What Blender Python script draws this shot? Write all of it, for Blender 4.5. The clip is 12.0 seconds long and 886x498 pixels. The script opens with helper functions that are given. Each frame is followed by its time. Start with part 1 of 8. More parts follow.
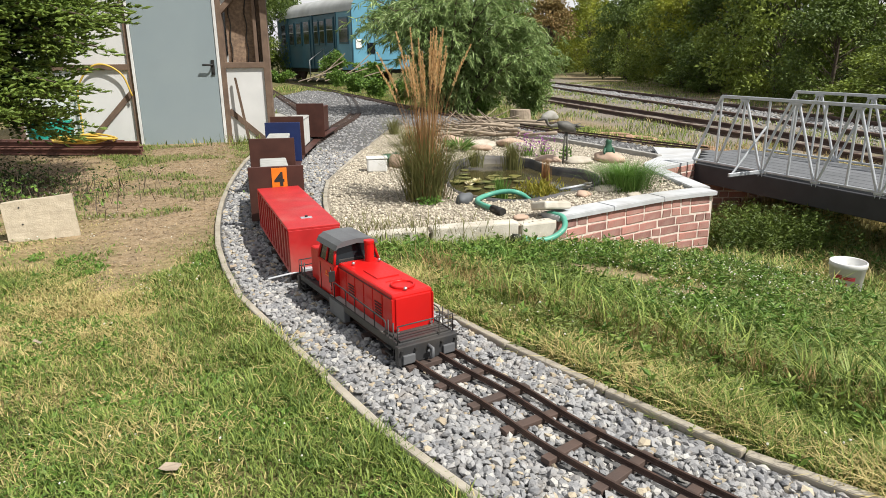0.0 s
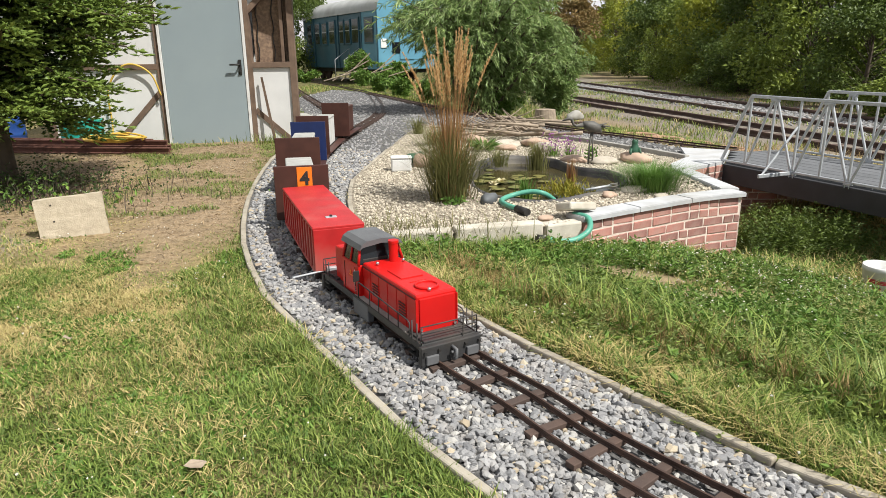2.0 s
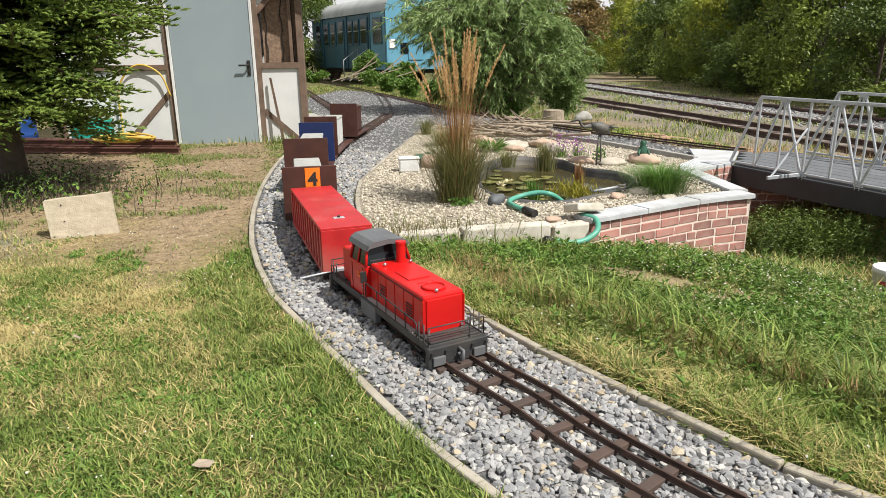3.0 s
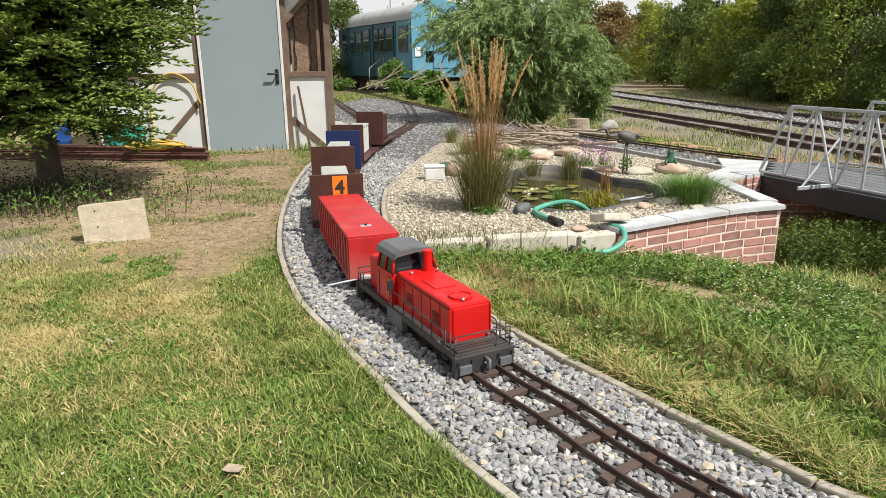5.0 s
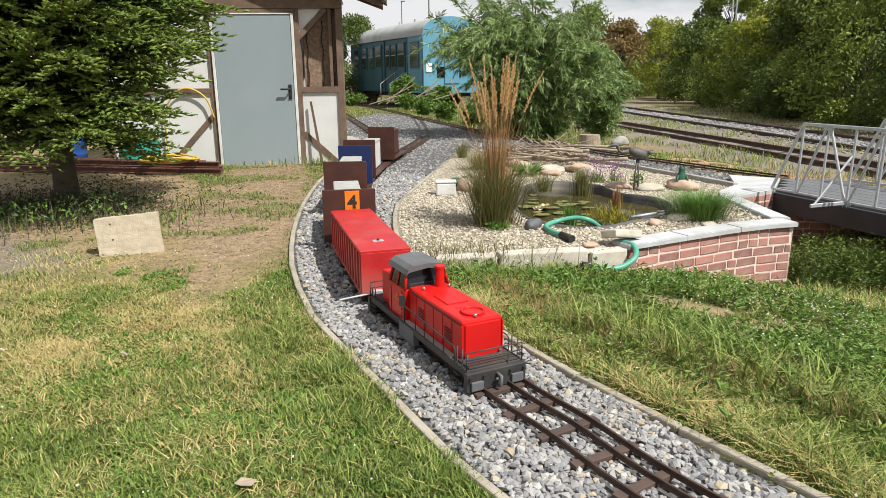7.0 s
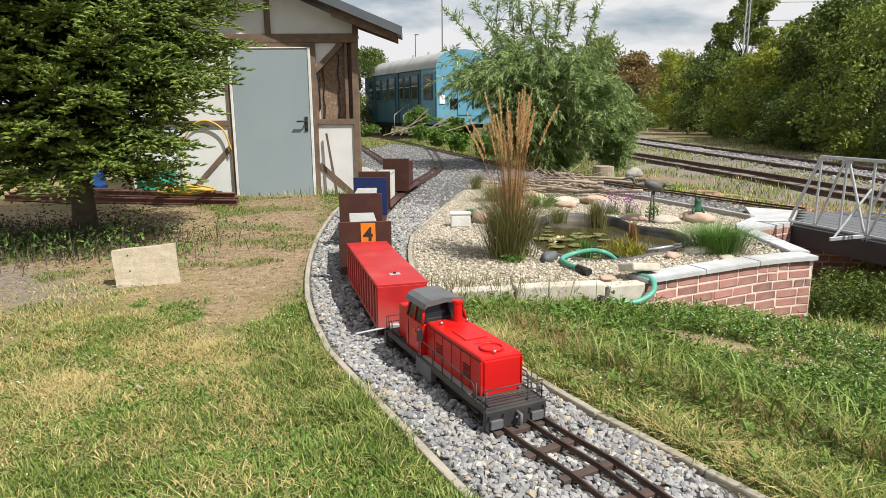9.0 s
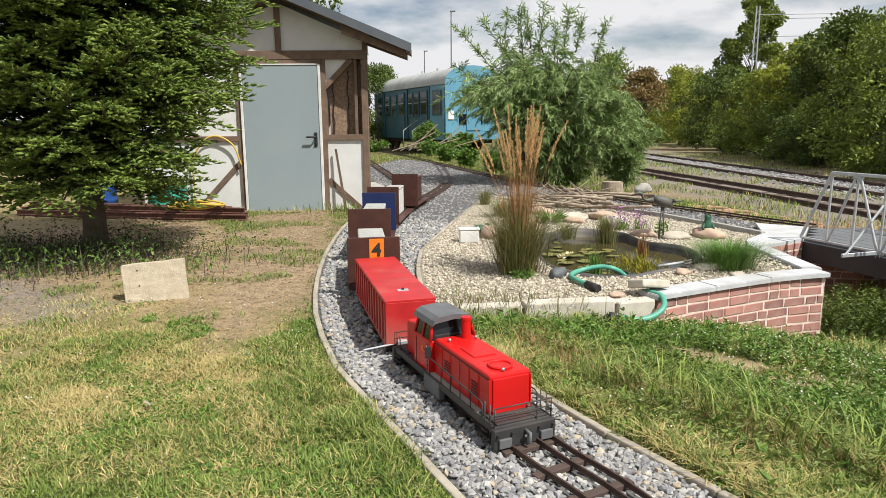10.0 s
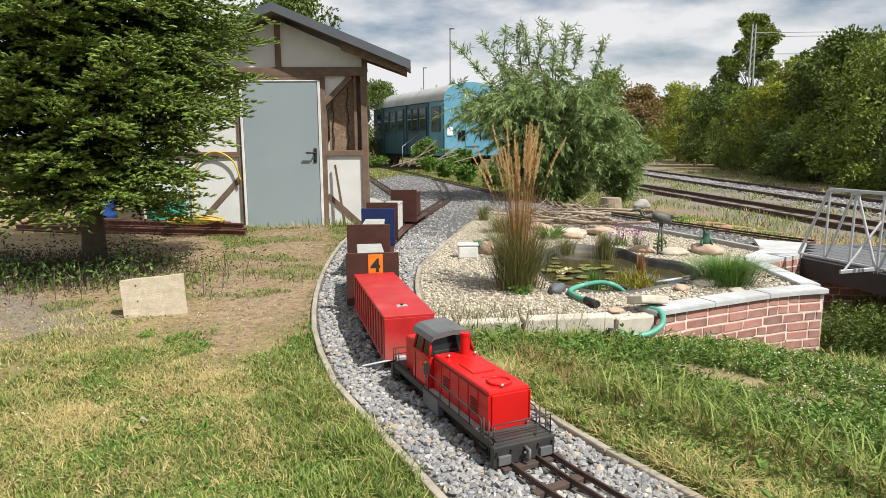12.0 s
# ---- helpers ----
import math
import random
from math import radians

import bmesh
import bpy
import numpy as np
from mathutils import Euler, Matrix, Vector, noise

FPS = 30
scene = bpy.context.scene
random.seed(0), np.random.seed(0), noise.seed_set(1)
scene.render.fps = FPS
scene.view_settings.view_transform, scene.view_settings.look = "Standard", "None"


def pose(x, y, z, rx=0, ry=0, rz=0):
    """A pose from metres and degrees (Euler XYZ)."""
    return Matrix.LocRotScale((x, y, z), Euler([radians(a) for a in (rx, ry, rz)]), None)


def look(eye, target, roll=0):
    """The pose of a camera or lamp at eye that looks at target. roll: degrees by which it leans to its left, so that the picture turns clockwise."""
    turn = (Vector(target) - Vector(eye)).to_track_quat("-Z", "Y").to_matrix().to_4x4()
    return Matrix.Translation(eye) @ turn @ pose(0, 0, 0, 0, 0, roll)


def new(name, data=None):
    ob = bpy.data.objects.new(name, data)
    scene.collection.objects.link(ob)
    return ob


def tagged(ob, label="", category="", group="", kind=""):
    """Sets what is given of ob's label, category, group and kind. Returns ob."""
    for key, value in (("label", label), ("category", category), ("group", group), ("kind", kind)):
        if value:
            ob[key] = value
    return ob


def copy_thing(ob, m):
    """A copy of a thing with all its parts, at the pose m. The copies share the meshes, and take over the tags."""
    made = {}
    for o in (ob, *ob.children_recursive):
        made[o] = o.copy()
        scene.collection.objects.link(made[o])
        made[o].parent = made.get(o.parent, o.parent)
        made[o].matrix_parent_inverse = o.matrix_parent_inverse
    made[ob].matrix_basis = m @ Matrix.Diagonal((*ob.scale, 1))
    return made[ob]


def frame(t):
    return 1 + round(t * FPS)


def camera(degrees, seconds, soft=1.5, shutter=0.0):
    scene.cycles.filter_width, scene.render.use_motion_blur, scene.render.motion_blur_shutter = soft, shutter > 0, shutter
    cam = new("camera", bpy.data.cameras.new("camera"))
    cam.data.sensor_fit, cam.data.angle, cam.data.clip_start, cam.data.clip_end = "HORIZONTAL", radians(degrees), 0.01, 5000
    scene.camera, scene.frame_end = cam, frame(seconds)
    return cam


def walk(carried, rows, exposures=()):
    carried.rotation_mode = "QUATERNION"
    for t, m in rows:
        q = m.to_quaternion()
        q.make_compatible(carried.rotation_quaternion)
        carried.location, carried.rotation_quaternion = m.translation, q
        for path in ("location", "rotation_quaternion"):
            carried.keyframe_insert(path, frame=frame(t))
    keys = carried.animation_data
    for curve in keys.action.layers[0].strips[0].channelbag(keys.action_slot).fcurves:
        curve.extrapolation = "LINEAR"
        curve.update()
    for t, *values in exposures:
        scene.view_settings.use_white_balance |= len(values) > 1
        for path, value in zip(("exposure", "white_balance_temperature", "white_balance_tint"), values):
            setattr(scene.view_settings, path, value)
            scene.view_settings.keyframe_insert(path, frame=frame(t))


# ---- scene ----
cam = camera(67.3, 12.0, soft=0.7)

PATH = [
    (0, (0.053, 0.086, 1.143), (0.059, 2.005, 0.581), -0.5),
    (0.5, (0.053, 0.088, 1.143), (0.048, 2.007, 0.581), -0.5),
    (1, (0.05, 0.094, 1.143), (0.021, 2.014, 0.582), -0.6),
    (1.5, (0.048, 0.097, 1.145), (0.0, 2.016, 0.583), -0.6),
    (2, (0.047, 0.099, 1.144), (-0.016, 2.017, 0.581), -0.6),
    (2.5, (0.047, 0.098, 1.146), (-0.031, 2.016, 0.584), -0.6),
    (3, (0.049, 0.096, 1.149), (-0.037, 2.014, 0.587), -0.6),
    (5, (0.033, 0.087, 1.159), (-0.122, 2.007, 0.619), -0.6),
    (5.5, (0.031, 0.086, 1.16), (-0.133, 2.008, 0.632), -0.6),
    (6, (0.027, 0.085, 1.157), (-0.14, 2.009, 0.638), -0.4),
    (6.5, (0.024, 0.082, 1.162), (-0.151, 2.007, 0.65), -0.4),
    (7, (0.022, 0.074, 1.168), (-0.162, 2.003, 0.67), -0.4),
    (9, (-0.007, 0.094, 1.184), (-0.228, 2.039, 0.773), -0.4),
    (9.5, (-0.009, 0.102, 1.186), (-0.247, 2.051, 0.803), -0.4),
    (10, (-0.008, 0.104, 1.189), (-0.255, 2.054, 0.822), -0.4),
    (10.5, (-0.009, 0.103, 1.192), (-0.262, 2.055, 0.838), -0.4),
    (11, (-0.007, 0.103, 1.191), (-0.259, 2.058, 0.85), -0.4),
    (11.5, (-0.008, 0.101, 1.191), (-0.257, 2.058, 0.863), -0.4),
    (12, (-0.009, 0.1, 1.19), (-0.253, 2.059, 0.869), -0.3),
]
walk(cam, [(t, look(eye, target, roll)) for t, eye, target, roll in PATH])

# ---------------------------------------------------------------- light
SUN_AZ, SUN_EL = math.atan2(0.84, -0.54), radians(53)
world = bpy.data.worlds.new("sky")
scene.world = world
world.use_nodes = True
wn, wl = world.node_tree.nodes, world.node_tree.links
wn.clear()
sky = wn.new("ShaderNodeTexSky")
sky.sky_type, sky.sun_disc = "NISHITA", False
sky.sun_elevation, sky.sun_rotation = SUN_EL, SUN_AZ
sky.air_density, sky.dust_density = 1.0, 0.4
tex = wn.new("ShaderNodeTexCoord")
stretch = wn.new("ShaderNodeMapping")
stretch.inputs["Scale"].default_value = (1.6, 1.6, 5.0)
stretch.inputs["Location"].default_value = (0.35, 0.1, 0.2)
cloud = wn.new("ShaderNodeTexNoise")
cloud.inputs["Scale"].default_value, cloud.inputs["Detail"].default_value = 2.2, 9
cloud.inputs["Roughness"].default_value = 0.52
ramp = wn.new("ShaderNodeValToRGB")
ramp.color_ramp.elements[0].position, ramp.color_ramp.elements[1].position = 0.37, 0.54
mixc = wn.new("ShaderNodeMix")
mixc.data_type = "RGBA"
mixc.inputs[7].default_value = (11.6, 11.6, 11.8, 1)
background = wn.new("ShaderNodeBackground")
background.inputs["Strength"].default_value = 0.057
wout = wn.new("ShaderNodeOutputWorld")
wl.new(tex.outputs["Generated"], stretch.inputs["Vector"])
wl.new(stretch.outputs["Vector"], cloud.inputs["Vector"])
wl.new(cloud.outputs["Fac"], ramp.inputs["Fac"])
wl.new(ramp.outputs["Color"], mixc.inputs[0])
wl.new(sky.outputs["Color"], mixc.inputs[6])
wl.new(mixc.outputs[2], background.inputs["Color"])
wl.new(background.outputs["Background"], wout.inputs["Surface"])
sun = new("sun", bpy.data.lights.new("sun", "SUN"))
sun.data.energy, sun.data.angle, sun.data.color = 5.0, radians(0.55), (1.0, 0.965, 0.895)
sun.matrix_world = look((0.84 * 20, -0.54 * 20, 20 * math.tan(SUN_EL)), (0, 0, 0))
scene.view_settings.exposure = 0.35

# ---------------------------------------------------------------- materials
MATS = {}


def mat(name, a, b=None, rough=0.7, scale=20.0, fine=140.0, bump=0.25, metal=0.0, island=0.0, piece=0.0, dirt=None, dirt_amount=0.0, trans=0.0, spec=0.4, coat=0.0):
    """A painted or natural surface: two colours mixed by coarse noise, fine grain and relief, optional dirt blotches and variation by piece."""
    if name in MATS:
        return MATS[name]
    m = bpy.data.materials.new(name)
    m.use_nodes = True
    n, l = m.node_tree.nodes, m.node_tree.links
    p = n["Principled BSDF"]
    b = b or tuple(c * 0.75 for c in a)
    co = n.new("ShaderNodeTexCoord")
    n1 = n.new("ShaderNodeTexNoise")
    n1.inputs["Scale"].default_value, n1.inputs["Detail"].default_value = scale, 5
    n2 = n.new("ShaderNodeTexNoise")
    n2.inputs["Scale"].default_value, n2.inputs["Detail"].default_value = fine, 3
    l.new(co.outputs["Object"], n1.inputs["Vector"])
    l.new(co.outputs["Object"], n2.inputs["Vector"])
    mx = n.new("ShaderNodeMix")
    mx.data_type = "RGBA"
    mx.inputs[6].default_value, mx.inputs[7].default_value = (*a, 1), (*b, 1)
    spread = n.new("ShaderNodeMapRange")
    spread.inputs[1].default_value, spread.inputs[2].default_value = 0.3, 0.7
    l.new(n1.outputs["Fac"], spread.inputs[0])
    fac = spread.outputs[0]
    if island or piece:
        src = n.new("ShaderNodeNewGeometry").outputs["Random Per Island"] if island else n.new("ShaderNodeObjectInfo").outputs["Random"]
        blend = n.new("ShaderNodeMix")
        blend.inputs[0].default_value = island or piece
        l.new(fac, blend.inputs[2])
        l.new(src, blend.inputs[3])
        fac = blend.outputs[0]
    l.new(fac, mx.inputs[0])
    col = mx.outputs[2]
    if dirt:
        n3 = n.new("ShaderNodeTexNoise")
        n3.inputs["Scale"].default_value, n3.inputs["Detail"].default_value = scale * 0.35, 8
        l.new(co.outputs["Object"], n3.inputs["Vector"])
        r3 = n.new("ShaderNodeMapRange")
        r3.inputs[1].default_value, r3.inputs[2].default_value, r3.inputs[4].default_value = 0.5, 0.72, dirt_amount
        l.new(n3.outputs["Fac"], r3.inputs[0])
        md = n.new("ShaderNodeMix")
        md.data_type = "RGBA"
        md.inputs[7].default_value = (*dirt, 1)
        l.new(r3.outputs[0], md.inputs[0])
        l.new(col, md.inputs[6])
        col = md.outputs[2]
    l.new(col, p.inputs["Base Color"])
    rr = n.new("ShaderNodeMapRange")
    rr.inputs[3].default_value, rr.inputs[4].default_value = max(rough - 0.1, 0.02), min(rough + 0.12, 1)
    l.new(n2.outputs["Fac"], rr.inputs[0])
    l.new(rr.outputs[0], p.inputs["Roughness"])
    p.inputs["Metallic"].default_value = metal
    p.inputs["Specular IOR Level"].default_value = spec
    p.inputs["Coat Weight"].default_value = coat
    if bump:
        bp = n.new("ShaderNodeBump")
        bp.inputs["Strength"].default_value, bp.inputs["Distance"].default_value = bump, 0.004
        add = n.new("ShaderNodeMath")
        l.new(n1.outputs["Fac"], add.inputs[0])
        l.new(n2.outputs["Fac"], add.inputs[1])
        l.new(add.outputs[0], bp.inputs["Height"])
        l.new(bp.outputs["Normal"], p.inputs["Normal"])
    if trans:
        tr = n.new("ShaderNodeBsdfTranslucent")
        l.new(col, tr.inputs["Color"])
        ms = n.new("ShaderNodeMixShader")
        ms.inputs[0].default_value = trans
        l.new(p.outputs[0], ms.inputs[1])
        l.new(tr.outputs[0], ms.inputs[2])
        l.new(ms.outputs[0], n["Material Output"].inputs["Surface"])
    MATS[name] = m
    return m


def glass_mat():
    m = mat("dark_glass", (0.012, 0.015, 0.018), rough=0.12, bump=0, spec=0.3)
    return m


M_RED = mat("red_paint", (0.56, 0.009, 0.008), (0.47, 0.008, 0.007), 0.38, 6, 90, 0.03, spec=0.3, coat=0.08, dirt=(0.36, 0.04, 0.03), dirt_amount=0.3)
M_WAGRED = mat("wagon_red_paint", (0.50, 0.022, 0.024), (0.36, 0.018, 0.018), 0.42, 7, 120, 0.05, dirt=(0.34, 0.15, 0.12), dirt_amount=0.6)
# red darkened to put the shade of gaps and seams into the colour
M_GAPSHADE = mat("gap_shade_red", (0.075, 0.010, 0.010), (0.05, 0.008, 0.008), 0.6, 7, 120, 0.05)
M_DARK = mat("dark_grey_paint", (0.040, 0.040, 0.041), (0.024, 0.024, 0.025), 0.55, 12, 160, 0.08, dirt=(0.08, 0.065, 0.05), dirt_amount=0.5)
M_GREY = mat("mid_grey_paint", (0.13, 0.135, 0.14), (0.10, 0.10, 0.105), 0.5, 12, 160, 0.06)
M_BLACK = mat("black_parts", (0.018, 0.018, 0.018), (0.03, 0.027, 0.024), 0.6, 20, 200, 0.1)
M_BROWN = mat("dark_brown_plywood", (0.075, 0.028, 0.02), (0.05, 0.018, 0.013), 0.5, 9, 160, 0.08)
M_BLUE = mat("blue_paint", (0.012, 0.025, 0.10), (0.01, 0.018, 0.07), 0.45, 9, 160, 0.05)
M_ORANGE = mat("orange_plate", (0.85, 0.22, 0.02), (0.75, 0.17, 0.01), 0.5, 9, 120, 0.02)
M_CUSHION = mat("grey_cushion", (0.40, 0.40, 0.38), (0.30, 0.30, 0.28), 0.8, 14, 220, 0.2)
M_WHITEBOX = mat("worn_white_paint", (0.62, 0.62, 0.60), (0.5, 0.5, 0.48), 0.6, 12, 150, 0.1, dirt=(0.2, 0.17, 0.13), dirt_amount=0.5)
M_STEEL = mat("galvanised_steel", (0.52, 0.54, 0.56), (0.40, 0.42, 0.44), 0.45, 18, 180, 0.05, metal=0.45)
M_CHROME = mat("bright_steel", (0.7, 0.7, 0.7), None, 0.25, 20, 200, 0.02, metal=1.0)
M_RAIL = mat("rusty_rail_steel", (0.095, 0.055, 0.04), (0.055, 0.036, 0.03), 0.6, 25, 220, 0.2, metal=0.3)
M_SLEEPER = mat("rusty_sleeper_bar", (0.10, 0.064, 0.05), (0.048, 0.038, 0.034), 0.75, 18, 200, 0.3, piece=0.5)
M_BIGRAIL = mat("old_rail_steel", (0.10, 0.058, 0.044), (0.06, 0.038, 0.032), 0.75, 6, 60, 0.3)
M_KERB = mat("weathered_concrete_kerb", (0.42, 0.38, 0.31), (0.27, 0.24, 0.19), 0.9, 14, 160, 0.5, dirt=(0.16, 0.13, 0.085), dirt_amount=0.8, piece=0.25)
M_CONC = mat("pale_concrete", (0.60, 0.56, 0.48), (0.47, 0.43, 0.36), 0.9, 12, 120, 0.6, dirt=(0.3, 0.26, 0.19), dirt_amount=0.5)
M_SLAB = mat("grey_concrete_slab", (0.36, 0.35, 0.32), (0.27, 0.26, 0.24), 0.9, 9, 120, 0.5, dirt=(0.2, 0.18, 0.14), dirt_amount=0.5)
M_CAP = mat("pale_grey_coping", (0.50, 0.51, 0.52), (0.40, 0.41, 0.42), 0.75, 8, 120, 0.2, dirt=(0.33, 0.31, 0.28), dirt_amount=0.5)
M_BRICK = mat("red_clinker_brick", (0.52, 0.24, 0.195), (0.19, 0.10, 0.088), 0.85, 16, 130, 0.6, piece=0.65, dirt=(0.52, 0.36, 0.30), dirt_amount=0.55)
M_MORTAR = mat("pale_mortar", (0.74, 0.64, 0.56), (0.60, 0.50, 0.43), 0.95, 20, 180, 0.5)
M_WALL = mat("white_render", (0.70, 0.70, 0.69), (0.62, 0.62, 0.61), 0.9, 3, 90, 0.25, dirt=(0.55, 0.52, 0.46), dirt_amount=0.3)
M_TIMBER = mat("weathered_brown_timber", (0.20, 0.135, 0.095), (0.12, 0.08, 0.058), 0.8, 9, 130, 0.4)
M_DOOR = mat("grey_blue_steel_door", (0.29, 0.345, 0.365), (0.265, 0.32, 0.345), 0.42, 1.5, 60, 0.02, dirt=(0.19, 0.21, 0.22), dirt_amount=0.35)
M_FRAME = mat("white_door_frame", (0.78, 0.78, 0.76), None, 0.5, 5, 90, 0.02)
M_ROOF = mat("slate_grey_sheet", (0.11, 0.125, 0.14), (0.09, 0.10, 0.115), 0.45, 3, 60, 0.04)
M_OSB = mat("strand_board", (0.32, 0.22, 0.145), (0.15, 0.10, 0.075), 0.8, 26, 90, 0.5)
# coach blue twice: lighter as in sun, darker as in shade, both with dirt
M_COACHLIT = mat("sunlit_blue_paint", (0.12, 0.31, 0.42), (0.095, 0.26, 0.37), 0.5, 1.2, 20, 0.05, dirt=(0.10, 0.19, 0.23), dirt_amount=0.4)
M_COACHSHADE = mat("shaded_blue_coach_paint", (0.03, 0.105, 0.15), (0.022, 0.08, 0.115), 0.5, 1.2, 20, 0.05, dirt=(0.09, 0.10, 0.10), dirt_amount=0.4)
M_COACHROOF = mat("pale_grey_roof_paint", (0.42, 0.43, 0.42), (0.33, 0.34, 0.33), 0.7, 1.5, 20, 0.1, dirt=(0.22, 0.2, 0.17), dirt_amount=0.5)
M_GLASS = glass_mat()
M_STONE = mat("ballast_stone", (0.37, 0.365, 0.36), (0.15, 0.153, 0.162), 0.85, 30, 260, 0.6, island=0.75, dirt=(0.36, 0.30, 0.23), dirt_amount=0.35)
M_STONETAN = mat("tan_ballast_stone", (0.45, 0.39, 0.29), (0.31, 0.25, 0.175), 0.85, 30, 260, 0.5, island=0.8)
M_STONEPALE = mat("pale_ballast_stone", (0.48, 0.465, 0.43), (0.36, 0.35, 0.33), 0.85, 30, 260, 0.5, island=0.8)
M_STONEP = mat("ballast_stone_single", (0.38, 0.375, 0.37), (0.15, 0.153, 0.16), 0.85, 1.5, 12, 0.5, piece=0.8, dirt=(0.42, 0.33, 0.23), dirt_amount=0.4)
M_PEBBLE = mat("cream_pebble", (0.66, 0.59, 0.47), (0.26, 0.23, 0.18), 0.75, 40, 260, 0.3, island=0.7)
M_GRAVELBED = mat("grey_gravel_ground", (0.15, 0.147, 0.145), (0.055, 0.054, 0.053), 0.95, 60, 160, 1.0)
M_PEBBLEBED = mat("cream_gravel_ground", (0.36, 0.31, 0.24), (0.15, 0.13, 0.10), 0.95, 60, 140, 1.0)
M_BOARD = mat("grey_deck_board", (0.15, 0.155, 0.165), (0.10, 0.105, 0.11), 0.75, 7, 150, 0.3, piece=0.4)
M_BEAM = mat("dark_steel_beam", (0.035, 0.035, 0.04), (0.025, 0.025, 0.027), 0.5, 6, 90, 0.05)


# ---------------------------------------------------------------- mesh helpers
def box(bm, c, s, bev=0.0, m=None):
    vs = bmesh.ops.create_cube(bm, size=1.0)["verts"]
    bmesh.ops.transform(bm, matrix=Matrix.Translation(c) @ Matrix.Diagonal((*s, 1)), verts=vs)
    if bev:
        es = list({e for v in vs for e in v.link_edges})
        out = bmesh.ops.bevel(bm, geom=es, offset=bev, segments=2, affect="EDGES", profile=0.5)
        vs = list({v for f in out["faces"] for v in f.verts} | {v for v in vs if v.is_valid})
    if m is not None:
        bmesh.ops.transform(bm, matrix=m, verts=vs)
    return vs


def rod(bm, p, q, r, seg=8, r2=None):
    p, q = Vector(p), Vector(q)
    d = q - p
    m = Matrix.Translation((p + q) / 2) @ d.to_track_quat("Z", "Y").to_matrix().to_4x4()
    return bmesh.ops.create_cone(bm, cap_ends=True, segments=seg, radius1=r, radius2=r if r2 is None else r2, depth=d.length, matrix=m)["verts"]


def tube(bm, pts, r, seg=8, ends=True):
    """A swept tube; r is a number or one radius for each point."""
    pts = [Vector(p) for p in pts]
    rs = [r] * len(pts) if isinstance(r, (int, float)) else r
    rings, up = [], None
    for i, p in enumerate(pts):
        d = (pts[min(i + 1, len(pts) - 1)] - pts[max(i - 1, 0)]).normalized()
        if up is None:
            up = Vector((0, 0, 1)) if abs(d.z) < 0.9 else Vector((1, 0, 0))
        side = d.cross(up).normalized()
        up = side.cross(d).normalized()
        rings.append([bm.verts.new(p + (side * math.cos(a) + up * math.sin(a)) * rs[i]) for a in (2 * math.pi * k / seg for k in range(seg))])
    for a, b in zip(rings, rings[1:]):
        for k in range(seg):
            f = bm.faces.new((a[k], a[(k + 1) % seg], b[(k + 1) % seg], b[k]))
            f.smooth = True
    if ends:
        bm.faces.new(rings[0][::-1])
        bm.faces.new(rings[-1])


def slab(bm, outline, z0, z1):
    """A solid over a ground outline."""
    lo = [bm.verts.new((x, y, z0)) for x, y in outline]
    hi = [bm.verts.new((x, y, z1)) for x, y in outline]
    n = len(lo)
    bm.faces.new(hi)
    bm.faces.new(lo[::-1])
    for k in range(n):
        bm.faces.new((lo[k], lo[(k + 1) % n], hi[(k + 1) % n], hi[k]))
    bmesh.ops.recalc_face_normals(bm, faces=bm.faces)


def extrude(bm, outline, vec):
    """A solid from a planar outline in space, pushed along vec."""
    vec = Vector(vec)
    a = [bm.verts.new(p) for p in outline]
    b = [bm.verts.new(Vector(p) + vec) for p in outline]
    n = len(a)
    fs = [bm.faces.new(a), bm.faces.new(b[::-1])]
    for k in range(n):
        fs.append(bm.faces.new((a[k], b[k], b[(k + 1) % n], a[(k + 1) % n])))
    bmesh.ops.recalc_face_normals(bm, faces=fs)


def part(name, bm, material, parent=None, label="", smooth=False):
    me = bpy.data.meshes.new(name)
    if smooth:
        for f in bm.faces:
            f.smooth = True
    bm.to_mesh(me)
    bm.free()
    me.materials.append(material)
    ob = new(name, me)
    if parent is not None:
        ob.parent = parent
    if label:
        tagged(ob, label)
    return ob


def piece(name, me, parent, m):
    ob = new(name, me)
    ob.parent = parent
    ob.matrix_basis = m
    return ob


def soup(name, verts, faces, material, parent=None, smooth=False):
    """One mesh from arrays: verts n x 3, faces n x 3 or n x 4."""
    me = bpy.data.meshes.new(name)
    verts, faces = np.asarray(verts, np.float32), np.asarray(faces, np.int32)
    k = faces.shape[1]
    me.vertices.add(len(verts))
    me.vertices.foreach_set("co", verts.ravel())
    me.loops.add(faces.size)
    me.loops.foreach_set("vertex_index", faces.ravel())
    me.polygons.add(len(faces))
    me.polygons.foreach_set("loop_start", np.arange(0, faces.size, k, dtype=np.int32))
    me.polygons.foreach_set("use_smooth", np.full(len(faces), bool(smooth)))
    me.update(calc_edges=True)
    me.validate()
    me.materials.append(material)
    ob = new(name, me)
    if parent is not None:
        ob.parent = parent
    return ob


def thing(name, label, category, group="", m=None, kind=""):
    ob = new(name)
    ob.empty_display_size = 0.1
    if m is not None:
        ob.matrix_basis = m
    return tagged(ob, label, category, group, kind)


